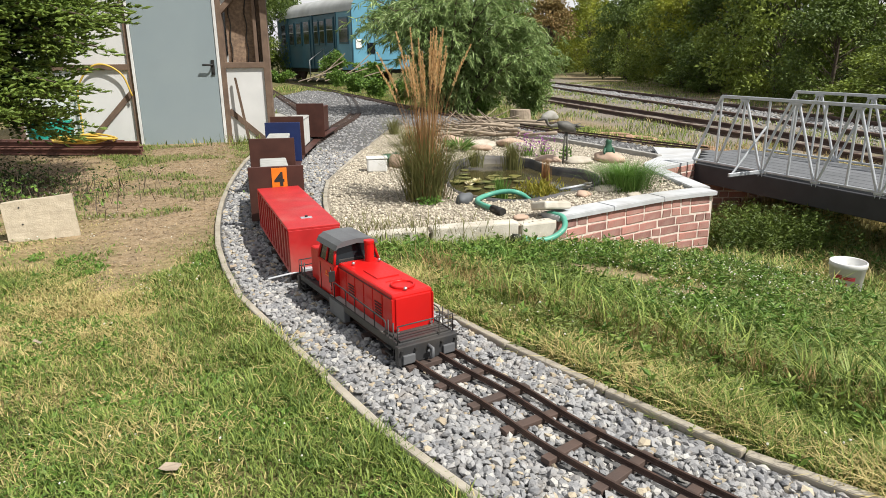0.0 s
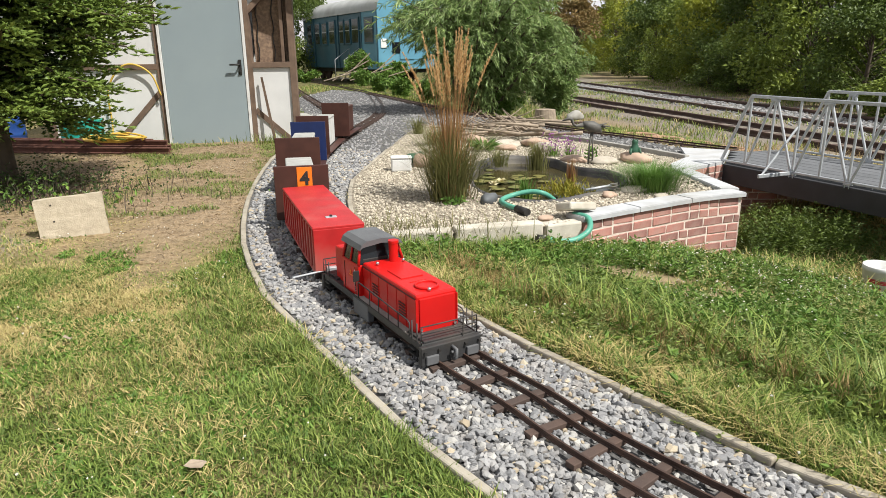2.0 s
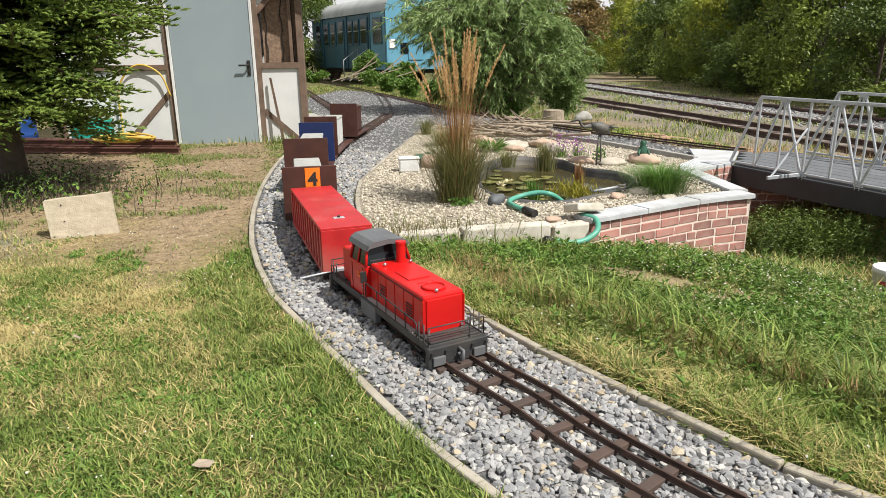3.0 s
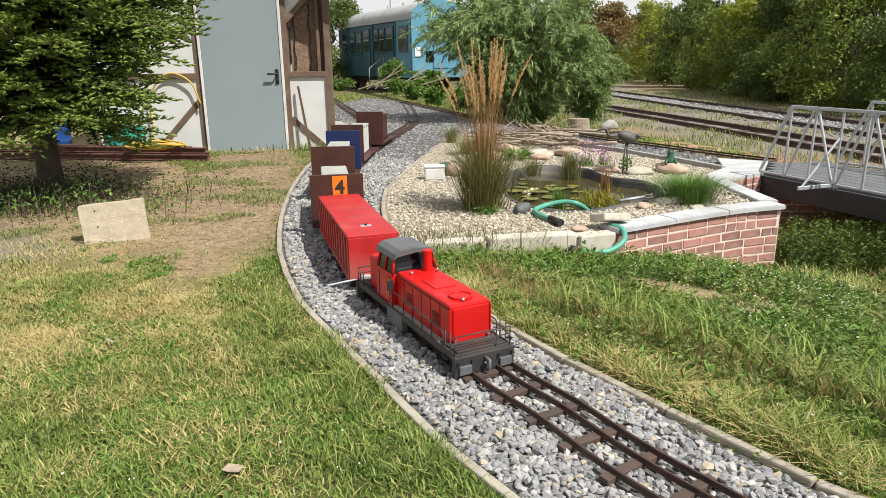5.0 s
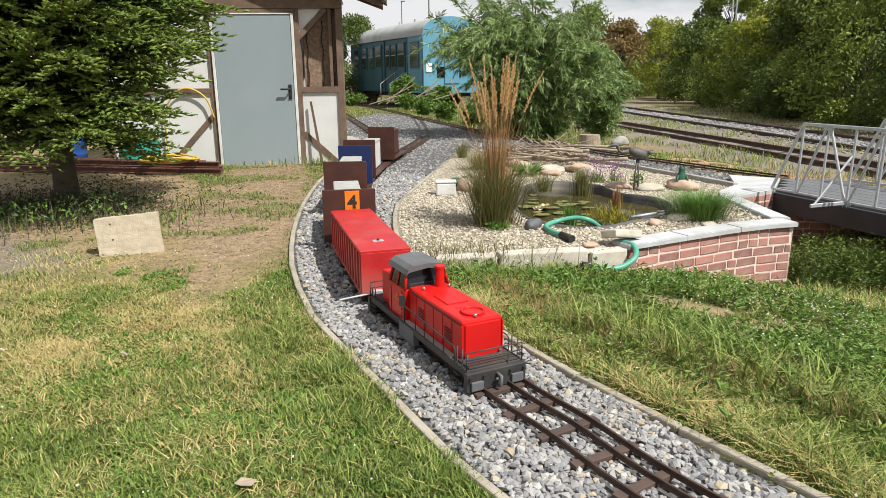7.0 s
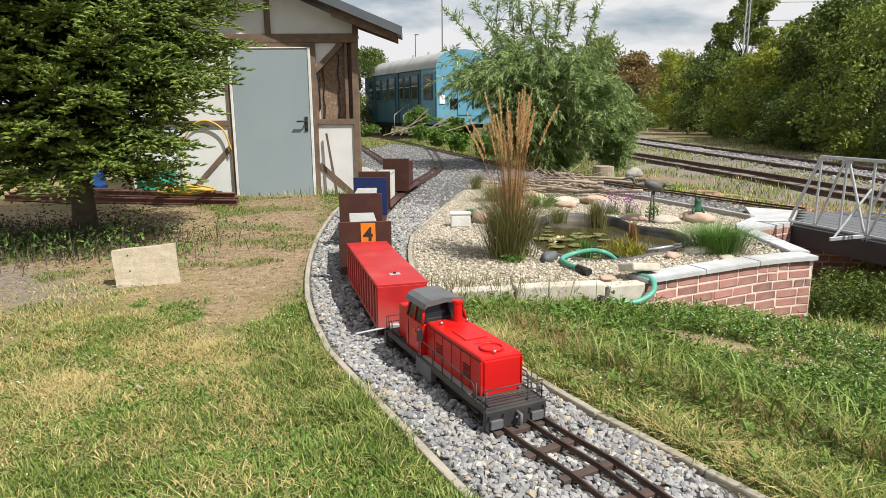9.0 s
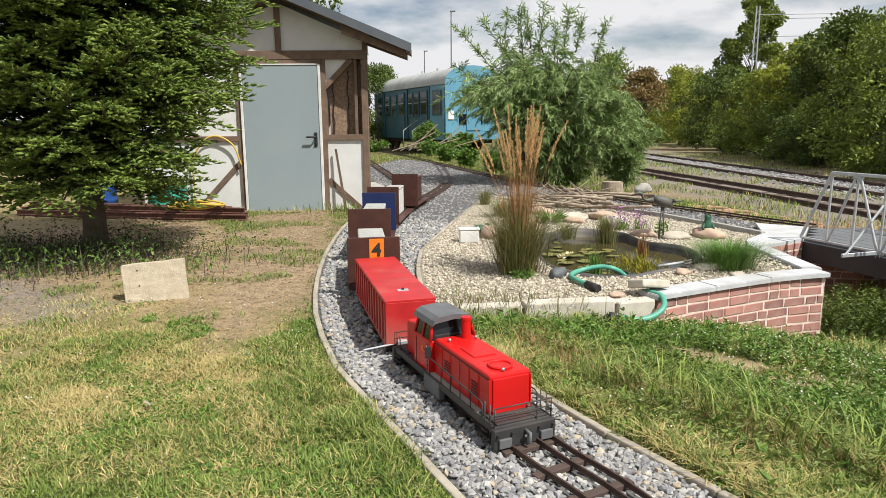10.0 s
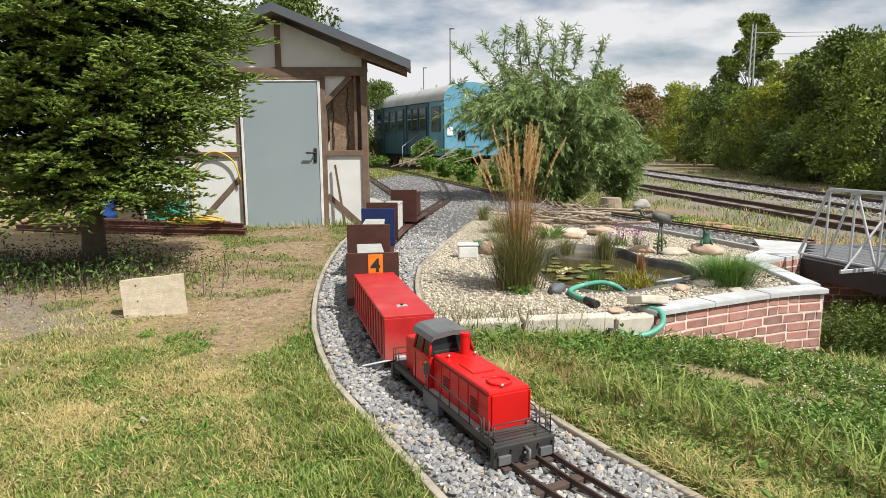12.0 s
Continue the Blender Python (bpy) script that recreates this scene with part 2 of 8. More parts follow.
def spline(pts, step):
    """Points at even steps along a smooth curve through pts, and their tangents."""
    p = np.array(pts, float)
    p = np.vstack([2 * p[0] - p[1], p, 2 * p[-1] - p[-2]])
    out = []
    for i in range(1, len(p) - 2):
        for u in np.linspace(0, 1, 24, endpoint=False):
            a, b, c, d = p[i - 1], p[i], p[i + 1], p[i + 2]
            out.append(0.5 * (2 * b + (c - a) * u + (2 * a - 5 * b + 4 * c - d) * u * u + (3 * b - a - 3 * c + d) * u ** 3))
    out.append(p[-2])
    out = np.array(out)
    s = np.concatenate([[0], np.cumsum(np.hypot(*np.diff(out, axis=0).T))])
    at = np.arange(0, s[-1], step)
    q = np.stack([np.interp(at, s, out[:, 0]), np.interp(at, s, out[:, 1])], 1)
    t = np.gradient(q, axis=0)
    t /= np.hypot(*t.T)[:, None]
    return q, t


def inside(x, y, poly):
    x, y = np.asarray(x), np.asarray(y)
    r = np.zeros(x.shape, bool)
    n = len(poly)
    for i in range(n):
        (x1, y1), (x2, y2) = poly[i], poly[(i + 1) % n]
        r ^= ((y1 > y) != (y2 > y)) & (x < (x2 - x1) * (y - y1) / ((y2 - y1) or 1e-9) + x1)
    return r


def near_line(x, y, q):
    """Distance of points to a polyline."""
    x, y = np.asarray(x, float), np.asarray(y, float)
    d = np.full(x.shape, 1e9)
    for (x1, y1), (x2, y2) in zip(q, q[1:]):
        dx, dy = x2 - x1, y2 - y1
        u = np.clip(((x - x1) * dx + (y - y1) * dy) / (dx * dx + dy * dy + 1e-12), 0, 1)
        d = np.minimum(d, np.hypot(x - x1 - u * dx, y - y1 - u * dy))
    return d


def value_noise(x, y, scale, seed):
    """Smooth random field, 0 to 1."""
    x, y = np.asarray(x, float) * scale, np.asarray(y, float) * scale
    a, b = np.floor(x), np.floor(y)
    u, v = x - a, y - b
    u, v = u * u * (3 - 2 * u), v * v * (3 - 2 * v)

    def pick(i, j):
        h = np.sin(i * 127.1 + j * 311.7 + seed * 74.7) * 43758.5453
        return h - np.floor(h)
    return (pick(a, b) * (1 - u) + pick(a + 1, b) * u) * (1 - v) + (pick(a, b + 1) * (1 - u) + pick(a + 1, b + 1) * u) * v


def patches(x, y, scale, seed=0):
    """Three octaves of the random field, 0 to 1."""
    return (value_noise(x, y, scale, seed) + 0.5 * value_noise(x, y, scale * 2.1, seed + 7) + 0.25 * value_noise(x, y, scale * 4.3, seed + 13)) / 1.75


# ---------------------------------------------------------------- plan
KERB_L = [(2.6, -1.0), (1.0, 0.75), (0.6, 1.15), (0.15, 1.58), (-0.09, 1.88), (-0.31, 2.21), (-0.61, 2.67), (-0.89, 3.08), (-1.15, 3.62), (-1.30, 3.98), (-1.46, 4.45), (-1.66, 5.15), (-1.89, 6.13), (-2.13, 7.5), (-2.28, 8.9)]
KERB_R = [(3.4, -0.7), (1.85, 0.95), (1.19, 1.56), (0.85, 1.87), (0.69, 2.06), (0.49, 2.40), (0.36, 2.50), (0.17, 2.78), (0.05, 2.95), (-0.23, 3.35), (-0.41, 3.73), (-0.57, 4.15), (-0.72, 4.62), (-0.88, 5.35), (-0.94, 5.75), (-1.00, 6.30), (-0.97, 6.9), (-0.90, 8.2), (-0.80, 9.8), (-0.69, 11.36)]
RAIL_L = [(2.75, -0.85), (1.1, 0.98), (0.75, 1.35), (0.48, 1.65), (0.33, 1.84), (0.18, 2.07), (0.03, 2.26), (-0.17, 2.55), (-0.43, 2.97), (-0.64, 3.32), (-0.88, 3.81), (-1.14, 4.60), (-1.35, 5.37), (-1.55, 6.4), (-1.70, 7.6), (-1.76, 8.9), (-1.74, 10.3), (-1.70, 11.6), (-1.69, 12.9), (-1.80, 14.3), (-2.27, 17.4), (-3.04, 21.0), (-4.6, 25.0), (-6.6, 29.5)]
BACK_R = [(3.14, 8.02), (2.71, 8.60), (2.18, 9.42), (1.45, 10.5), (0.33, 12.64), (-0.73, 15.05), (-1.96, 18.2), (-3.21, 21.4), (-5.08, 26.3), (-8.5, 36.0)]
SIDING = [(-2.3, 12.3), (-2.94, 14.4), (-4.0, 17.7), (-4.8, 20.2), (-6.0, 24.0)]
BED = KERB_R[11:] + [(0.0, 10.6), (1.45, 9.21), (1.67, 8.71), (2.18, 7.88), (2.45, 7.33), (2.2, 6.75), (2.2, 5.85), (2.31, 5.45), (2.01, 5.34), (1.5, 5.02), (0.91, 4.61), (0.61, 4.47), (-0.15, 4.27)]
GRAVEL = [(-2.28, 8.9), (-2.2, 10.5), (-2.3, 12.0), (-4.6, 17.0), (-4.6, 20.0), (-4.4, 23.2), (-3.3, 21.9), (-2.05, 18.7), (-0.9, 15.6), (0.2, 13.2), (1.4, 10.8), (2.3, 9.4), (2.8, 8.2), (2.5, 7.6), (2.2, 7.9), (1.5, 9.15), (0.0, 10.6), (-0.69, 11.36), (-0.80, 9.8), (-0.9, 8.2)]
DIR_BR, NRM_BR = Vector((0.413, -0.911, 0)), Vector((0.911, 0.413, 0))
BR0 = Vector((2.72, 7.07, 0))


def ground_z(x, y):
    x, y = np.asarray(x, float), np.asarray(y, float)
    d = np.maximum((x + 0.23) * 0.783 + (y - 3.35) * 0.621 - 0.1, 0)
    low = np.minimum(0.054 * d * d, 0.57) * np.clip((x + 0.6) / 0.5, 0, 1)
    back = np.clip((9.6 - y - 0.45 * x) / 1.4, 0, 1)
    side = np.clip((x * 0.9 + (y - 8.0) * 0.42 - 2.9) / 1.6, 0, 1)
    z = -np.maximum(low * back, 0.30 * side * (1 - back) + 0.0)
    bumps = 0.012 * np.sin(x * 3.1 + 1.3 * np.sin(y * 1.7)) * np.sin(y * 2.7 + np.sin(x * 1.9))
    off = np.minimum(near_line(x, y, KERB_L), near_line(x, y, KERB_R))
    return z + bumps * np.clip(off * 3, 0, 1) - 0.012


def soil(x, y):
    """How bare the earth is, 0 to 1."""
    x, y = np.asarray(x, float), np.asarray(y, float)
    way = near_line(x, y, [(-3.3, 9.3), (-3.0, 7.6), (-2.5, 6.4), (-2.15, 5.3), (-2.05, 4.7)])
    a = np.clip(1.35 - way / 0.75, 0, 1)
    b = np.clip(1.3 - np.hypot((x + 2.9) / 1.1, (y - 7.3) / 1.5), 0, 1)
    c = np.clip(1.5 - np.hypot((x + 4.6) / 1.9, (y - 6.3) / 2.0), 0, 1)
    e = np.clip(1.2 - near_line(x, y, [(-1.95, 4.3), (-1.75, 3.75), (-1.7, 3.4)]) / 0.22, 0, 1) * 0.8
    f = np.maximum.reduce([np.clip(1.35 - np.hypot((x - px) / rx, (y - py) / ry), 0, 1) for px, py, rx, ry in ((0.86, 3.80, 0.20, 0.08), (1.09, 3.66, 0.24, 0.11), (1.28, 3.40, 0.22, 0.11), (0.45, 3.66, 0.16, 0.07), (1.6, 3.5, 0.2, 0.12), (2.2, 3.6, 0.3, 0.14))])
    k = np.where((y > 8.5) & (x > 2.2) & (y < 60) & (x < 13), 0.50 + 0.4 * np.clip(near_line(x, y, [(8.8, 13.0), (8.4, 20.0), (7.6, 30.0)]) < 1.6, 0, 1), 0)
    m = np.maximum.reduce([a, b, c, e, f, k])
    g = (patches(x, y, 1.7, 3) - 0.5) * 1.3 + (patches(x, y, 8.0, 5) - 0.5) * 0.9
    return np.clip(m + g * (m > 0.02), 0, 1)


def dryness(x, y):
    """How straw-coloured the grass is, 0 to 1."""
    x, y = np.asarray(x, float), np.asarray(y, float)
    left = (x + 0.23) * 0.783 + (y - 3.35) * 0.621 < 0
    a = np.clip((y - 1.7) * 0.8 - (x + 0.9) * 0.25, 0, 1) * 0.62
    g = (patches(x, y, 1.5, 1) - 0.5) * 1.7 + (patches(x, y, 6.0, 2) - 0.5) * 0.8
    return np.clip(np.where(left, 0.19 + a * 0.85 + g * 0.8, 0.15 + 0.55 * g + 0.32 * (near_line(x, y, KERB_R) < 0.22)), 0, 1)


# ---------------------------------------------------------------- ground
def ground_material():
    m = bpy.data.materials.new("earth_and_turf")
    m.use_nodes = True
    n, l = m.node_tree.nodes, m.node_tree.links
    p = n["Principled BSDF"]
    co = n.new("ShaderNodeTexCoord")

    def noise_node(scale, detail=6):
        t = n.new("ShaderNodeTexNoise")
        t.inputs["Scale"].default_value, t.inputs["Detail"].default_value = scale, detail
        l.new(co.outputs["Object"], t.inputs["Vector"])
        return t.outputs["Fac"]

    def mix(fac, a, b):
        t = n.new("ShaderNodeMix")
        t.data_type = "RGBA"
        for socket, v in ((0, fac), (6, a), (7, b)):
            if isinstance(v, tuple):
                t.inputs[socket].default_value = (*v, 1)
            else:
                l.new(v, t.inputs[socket])
        return t.outputs[2]

    def spread(v, lo, hi):
        t = n.new("ShaderNodeMapRange")
        t.inputs[1].default_value, t.inputs[2].default_value = lo, hi
        l.new(v, t.inputs[0])
        return t.outputs[0]
    att = n.new("ShaderNodeAttribute")
    att.attribute_name = "cover"
    sep = n.new("ShaderNodeSeparateColor")
    l.new(att.outputs["Color"], sep.inputs[0])
    earth = mix(spread(noise_node(14), 0.35, 0.65), (0.32, 0.235, 0.145), (0.20, 0.147, 0.09))
    earth = mix(spread(noise_node(90, 3), 0.55, 0.7), earth, (0.46, 0.37, 0.265))
    turf = mix(spread(noise_node(9), 0.35, 0.65), (0.05, 0.065, 0.018), (0.10, 0.095, 0.035))
    straw = mix(spread(noise_node(30), 0.35, 0.65), (0.40, 0.31, 0.16), (0.22, 0.17, 0.08))
    green = mix(sep.outputs[1], turf, straw)
    col = mix(sep.outputs[0], green, earth)
    grit = mix(spread(noise_node(120, 3), 0.4, 0.6), (0.29, 0.26, 0.23), (0.13, 0.115, 0.10))
    col = mix(sep.outputs[2], col, grit)
    l.new(col, p.inputs["Base Color"])
    p.inputs["Roughness"].default_value = 0.95
    p.inputs["Specular IOR Level"].default_value = 0.15
    bp = n.new("ShaderNodeBump")
    bp.inputs["Strength"].default_value, bp.inputs["Distance"].default_value = 0.9, 0.02
    l.new(noise_node(45, 8), bp.inputs["Height"])
    l.new(bp.outputs["Normal"], p.inputs["Normal"])
    return m


def build_ground():
    xs = np.concatenate([[-3000, -600, -150, -60, -30, -16, -12], np.arange(-10, -5, 0.25), np.arange(-5, 6, 0.1), np.arange(6, 14, 0.6), [16, 30, 60, 150, 600, 3000]])
    ys = np.concatenate([[-3000, -600, -100, -30, -14, -10], np.arange(-8, 0, 0.25), np.arange(0, 13, 0.1), np.arange(13, 40, 0.6), [44, 60, 100, 200, 600, 3000]])
    X, Y = np.meshgrid(xs, ys)
    Z = ground_z(X, Y)
    Z = np.where(inside(X, Y, BED), np.minimum(Z, -0.3), Z)
    V = np.stack([X, Y, Z], -1).reshape(-1, 3)
    w = len(xs)
    i = (np.arange(len(ys) - 1)[:, None] * w + np.arange(w - 1)).ravel()
    F = np.stack([i, i + 1, i + w + 1, i + w], 1)
    ob = soup("ground", V, F, ground_material(), smooth=True)
    s = soil(X, Y).reshape(-1)
    d = dryness(X, Y).reshape(-1)
    big = near_line(V[:, 0], V[:, 1], [(7.3, 13.0), (6.9, 17.1), (5.9, 27.0), (4.5, 42.0)])
    sm = near_line(V[:, 0], V[:, 1], [(5.6, 11.0), (5.35, 13.5), (4.1, 18.9), (3.0, 24.0)])
    path = near_line(V[:, 0], V[:, 1], [(-5.2, 5.0), (-3.6, 4.35), (-3.0, 4.0)])
    g = np.maximum.reduce([np.clip(1.5 - big / 1.1, 0, 0.8), np.clip(1.4 - sm / 0.6, 0, 0.75), np.clip(1.2 - path / 0.35, 0, 0.8), np.clip(1.6 - np.minimum(big / 2.0, sm / 1.3), 0, 0.8) * (V[:, 1] > 9.5)])
    col = ob.data.color_attributes.new("cover", "FLOAT_COLOR", "POINT")
    col.data.foreach_set("color", np.stack([s, d, g, np.ones_like(s)], 1).astype(np.float32).ravel())
    return tagged(ob, "lawn and bare trodden earth sloping down beside the track", "ground", kind="structure")


build_ground()


def strip(name, left, right, z, material):
    a, _ = spline(left, 0.05)
    b, _ = spline(right, 0.05)
    n = 160
    ia, ib = np.linspace(0, len(a) - 1, n).astype(int), np.linspace(0, len(b) - 1, n).astype(int)
    V, F = [], []
    for k in range(n):
        for u in np.linspace(0, 1, 5):
            x, y = a[ia[k]] * (1 - u) + b[ib[k]] * u
            V.append((x, y, z))
    for k in range(n - 1):
        for j in range(4):
            q = k * 5 + j
            F.append((q, q + 1, q + 6, q + 5))
    return soup(name, V, F, material)


tagged(strip("ballast_bed", KERB_L, KERB_R[:18], 0.0, M_GRAVELBED), "bed of grey crushed stone under the track", "ballast", kind="structure")
bm = bmesh.new()
slab(bm, GRAVEL, -0.1, 0.002)
tagged(part("gravel_yard", bm, M_GRAVELBED), "grey gravel area where the tracks join", "gravel", kind="structure")
POND = [(0.14, 6.9), (0.10, 6.3), (0.16, 5.75), (0.34, 5.36), (0.58, 5.24), (0.86, 5.30), (1.08, 5.48), (1.34, 5.74), (1.52, 6.12), (1.50, 6.50), (1.26, 6.74), (1.12, 7.0), (1.0, 7.34), (0.72, 7.56), (0.42, 7.50), (0.22, 7.25)]
POND_LINE = [tuple(p) for p in spline(POND + POND[:1], 0.08)[0]]
bm = bmesh.new()
loops = []
for line in (BED, POND_LINE):
    vs = [bm.verts.new((x, y, 0.02)) for x, y in line]
    loops += [bm.edges.new((a, b)) for a, b in zip(vs, vs[1:] + vs[:1])]
bmesh.ops.triangle_fill(bm, edges=loops, use_beauty=True, normal=(0, 0, 1))
tagged(part("gravel_bed", bm, M_PEBBLEBED), "raised bed of cream gravel round the pond", "flower bed", kind="structure")


# ---------------------------------------------------------------- kerbs
def kerb_run(name, pts, label, width=0.048, length=0.5, z0=-0.12, z1=0.024, material=None):
    run = thing(name, label, "kerb", kind="structure")
    q, t = spline(pts, 0.02)
    n = int(len(q) * 0.02 / length)
    for k in range(n):
        a, b = q[int(k * length / 0.02)], q[min(int((k + 1) * length / 0.02), len(q) - 1)]
        d = b - a
        size = math.hypot(*d)
        if size < 0.05:
            continue
        bm = bmesh.new()
        box(bm, (0, 0, (z0 + z1) / 2), (size - 0.006, width, z1 - z0), 0.007)
        ob = part("kerb_stone", bm, material or M_KERB, run)
        ob.matrix_basis = pose((a[0] + b[0]) / 2, (a[1] + b[1]) / 2, random.uniform(-0.006, 0.006), random.uniform(-3, 3), random.uniform(-0.6, 0.6), math.degrees(math.atan2(d[1], d[0])))
    return run


kerb_run("kerb_west", KERB_L, "weathered concrete edging between lawn and ballast", 0.034, z1=0.014)
kerb_run("kerb_east", KERB_R, "weathered concrete edging between ballast and gravel bed", 0.036, z1=0.02)
kerb_run("kerb_back", [(2.45, 7.33), (2.18, 7.88), (1.67, 8.71), (1.42, 9.25), (0.6, 10.1), (-0.2, 11.0)], "grey concrete edging behind the gravel bed", 0.07, 0.9, -0.1, 0.07, M_SLAB)


# ---------------------------------------------------------------- model track
def offset(q, t, d):
    return q + np.stack([t[:, 1], -t[:, 0]], 1) * d


def rail_mesh(bm, q, z0, h, w):
    n = len(q)
    t = np.gradient(q, axis=0)
    t /= np.hypot(*t.T)[:, None]
    prof = [(-w, 0), (w, 0), (w, h * 0.2), (w * 0.35, h * 0.3), (w * 0.35, h * 0.65), (w * 0.6, h * 0.75), (w * 0.6, h), (-w * 0.6, h), (-w * 0.6, h * 0.75), (-w * 0.35, h * 0.65), (-w * 0.35, h * 0.3), (-w, h * 0.2)]
    rings = []
    for i in range(n):
        rings.append([bm.verts.new((q[i][0] + t[i][1] * a, q[i][1] - t[i][0] * a, z0 + b)) for a, b in prof])
    k = len(prof)
    for a, b in zip(rings, rings[1:]):
        for j in range(k):
            bm.faces.new((a[j], a[(j + 1) % k], b[(j + 1) % k], b[j]))
    bmesh.ops.recalc_face_normals(bm, faces=bm.faces)


def track(name, pts, offsets, label, spacing, z0=0.023, h=0.019, w=0.0062, sleeper=(0.255, 0.034, 0.02), limit=1e9, bars=True):
    run = thing(name, label, "railway track", kind="structure")
    q, t = spline(pts, 0.06)
    m = len(q)
    for fn in offsets:
        d = np.array([fn(p[1]) for p in q])[:, None]
        keep = d[:, 0] > -9
        bm = bmesh.new()
        rail_mesh(bm, (q + np.stack([t[:, 1], -t[:, 0]], 1) * d)[keep], z0, h, w)
        part("rail", bm, M_RAIL, run)
    if bars:
        bm = bmesh.new()
        box(bm, (0, 0, 0), (sleeper[1], sleeper[0], sleeper[2]), 0.002)
        me = bpy.data.meshes.new("sleeper")
        bm.to_mesh(me)
        bm.free()
        me.materials.append(M_SLEEPER)
        step = spacing / 0.06
        turn = {"model_track": 0.02}.get(name, 0.0) / 0.06
        for k in range(int(min(m, limit / 0.06) / step)):
            i = min(int(round(k * step + turn)), m - 1)
            c = q[i] + np.array([t[i][1], -t[i][0]]) * 0.087
            piece("sleeper", me, run, pose(c[0], c[1], z0 - sleeper[2] / 2 + 0.003, 0, 0, math.degrees(math.atan2(t[i][1], t[i][0])) + random.uniform(-2.5, 2.5)))
    return run


def mid_offset(y):
    return float(np.interp(y, [2.0, 3.0, 3.8, 4.6, 5.4], [0.112, 0.118, 0.126, 0.134, 0.140]))


track("model_track", RAIL_L, [lambda y: 0.0, mid_offset, lambda y: 0.178], "narrow three-rail model railway track of rusty steel", 0.177, limit=16)
track("model_track_back", BACK_R, [lambda y: 0.0, lambda y: 0.19], "rusty model railway track curving to the bridge", 0.2, limit=14)
track("model_track_siding", SIDING, [lambda y: 0.0, lambda y: 0.19], "rusty model railway siding behind the shed", 0.3)

# ---------------------------------------------------------------- shed
def build_shed():
    """Half-timbered shed. Local x runs along the front, y into the shed; the front's middle is the origin."""
    shed = thing("shed", "small half-timbered shed with white panels and grey sheet roof", "shed", m=pose(-3.47, 9.36, 0, 0, 0, 8))
    W, D, EAVE, RIDGE, SLOPE = 1.22, 4.6, 2.22, 2.855, 0.41

    def rect(name, x0, x1, z0, z1, y0, y1, material, label="", bev=0.004):
        bm = bmesh.new()
        box(bm, ((x0 + x1) / 2, (y0 + y1) / 2, (z0 + z1) / 2), (x1 - x0, y1 - y0, z1 - z0), bev)
        return part(name, bm, material, shed, label)
    # white panels
    rect("wall_panel", -W - 0.9, -0.60, -0.05, 0.98, 0.03, 0.15, M_WALL)
    rect("wall_panel", -W - 0.9, -0.60, 1.04, 2.10, 0.03, 0.15, M_WALL)
    rect("wall_panel", 0.62, W - 0.06, -0.05, 0.99, 0.03, 0.15, M_WALL)
    bm = bmesh.new()
    extrude(bm, [(0.62, 0.04, 2.10), (0.62, 0.04, 1.72), (0.98, 0.04, 2.10)], (0, 0.1, 0))
    part("wall_panel", bm, M_WALL, shed)
    bm = bmesh.new()
    extrude(bm, [(-W, 0.03, EAVE), (W - 0.05, 0.03, EAVE), (W - 0.05, 0.03, RIDGE - SLOPE * W), (0.0, 0.03, RIDGE), (-W, 0.03, RIDGE - SLOPE * W)], (0, 0.12, 0))
    part("gable_panel", bm, M_WALL, shed)
    rect("board_panel", 0.66, W - 0.08, 1.06, 2.10, 0.16, 0.19, M_OSB, "rough brown strand board")
    # timber frame
    for x0, x1, z0, z1 in ((W - 0.085, W, -0.05, 2.098), (0.57, 0.635, -0.05, 2.10), (-0.625, -0.565, -0.05, 2.10), (-W - 0.9, -W - 0.82, -0.05, 2.1)):
        rect("post", x0, x1, z0, z1, 0, 0.16, M_TIMBER)
    rect("post", 1.03, 1.075, 1.06, 2.10, 0.05, 0.16, M_TIMBER)
    rect("tie_beam", -W - 0.9, W, 2.10, EAVE, -0.005, 0.17, M_TIMBER)
    rect("post", W - 0.06, W, EAVE + 0.002, RIDGE - SLOPE * W + 0.02, 0.0, 0.14, M_TIMBER)
    rect("lintel", -0.62, 0.60, 2.035, 2.098, 0.0, 0.12, M_TIMBER)
    rect("king_post", -0.045, 0.035, EAVE, RIDGE - 0.02, 0.0, 0.12, M_TIMBER)
    rect("rail_timber", 0.63, W - 0.08, 0.985, 1.06, 0.0, 0.16, M_TIMBER)
    rect("rail_timber", -W - 0.82, -0.62, 0.975, 1.05, 0.0, 0.16, M_TIMBER)
    rect("sill", -W - 0.9, -0.62, -0.07, 0.0, -0.01, 0.16, M_TIMBER)

    def brace(x0, z0, x1, z1, y=0.02):
        bm = bmesh.new()
        d = Vector((x1 - x0, 0, z1 - z0))
        n = Vector((-d.z, 0, d.x)).normalized() * 0.035
        a, b = Vector((x0, y, z0)), Vector((x1, y, z1))
        extrude(bm, [a - n, b - n, b + n, a + n], (0, 0.1, 0))
        part("brace", bm, M_TIMBER, shed)
    brace(0.63, 0.42, 1.12, -0.03, 0.012)
    brace(0.62, 1.72, 1.0, 2.10)
    brace(-0.62, 0.68, -1.25, 0.02, 0.012)
    bm = bmesh.new()
    extrude(bm, [(0.735, -0.04, 0.86), (0.765, -0.05, 0.86), (0.90, -0.14, 0.0), (0.86, -0.13, 0.0)], (0, 0.022, 0))
    part("leaning_lath", bm, M_TIMBER, shed, "thin grey wooden lath leaning on the wall")
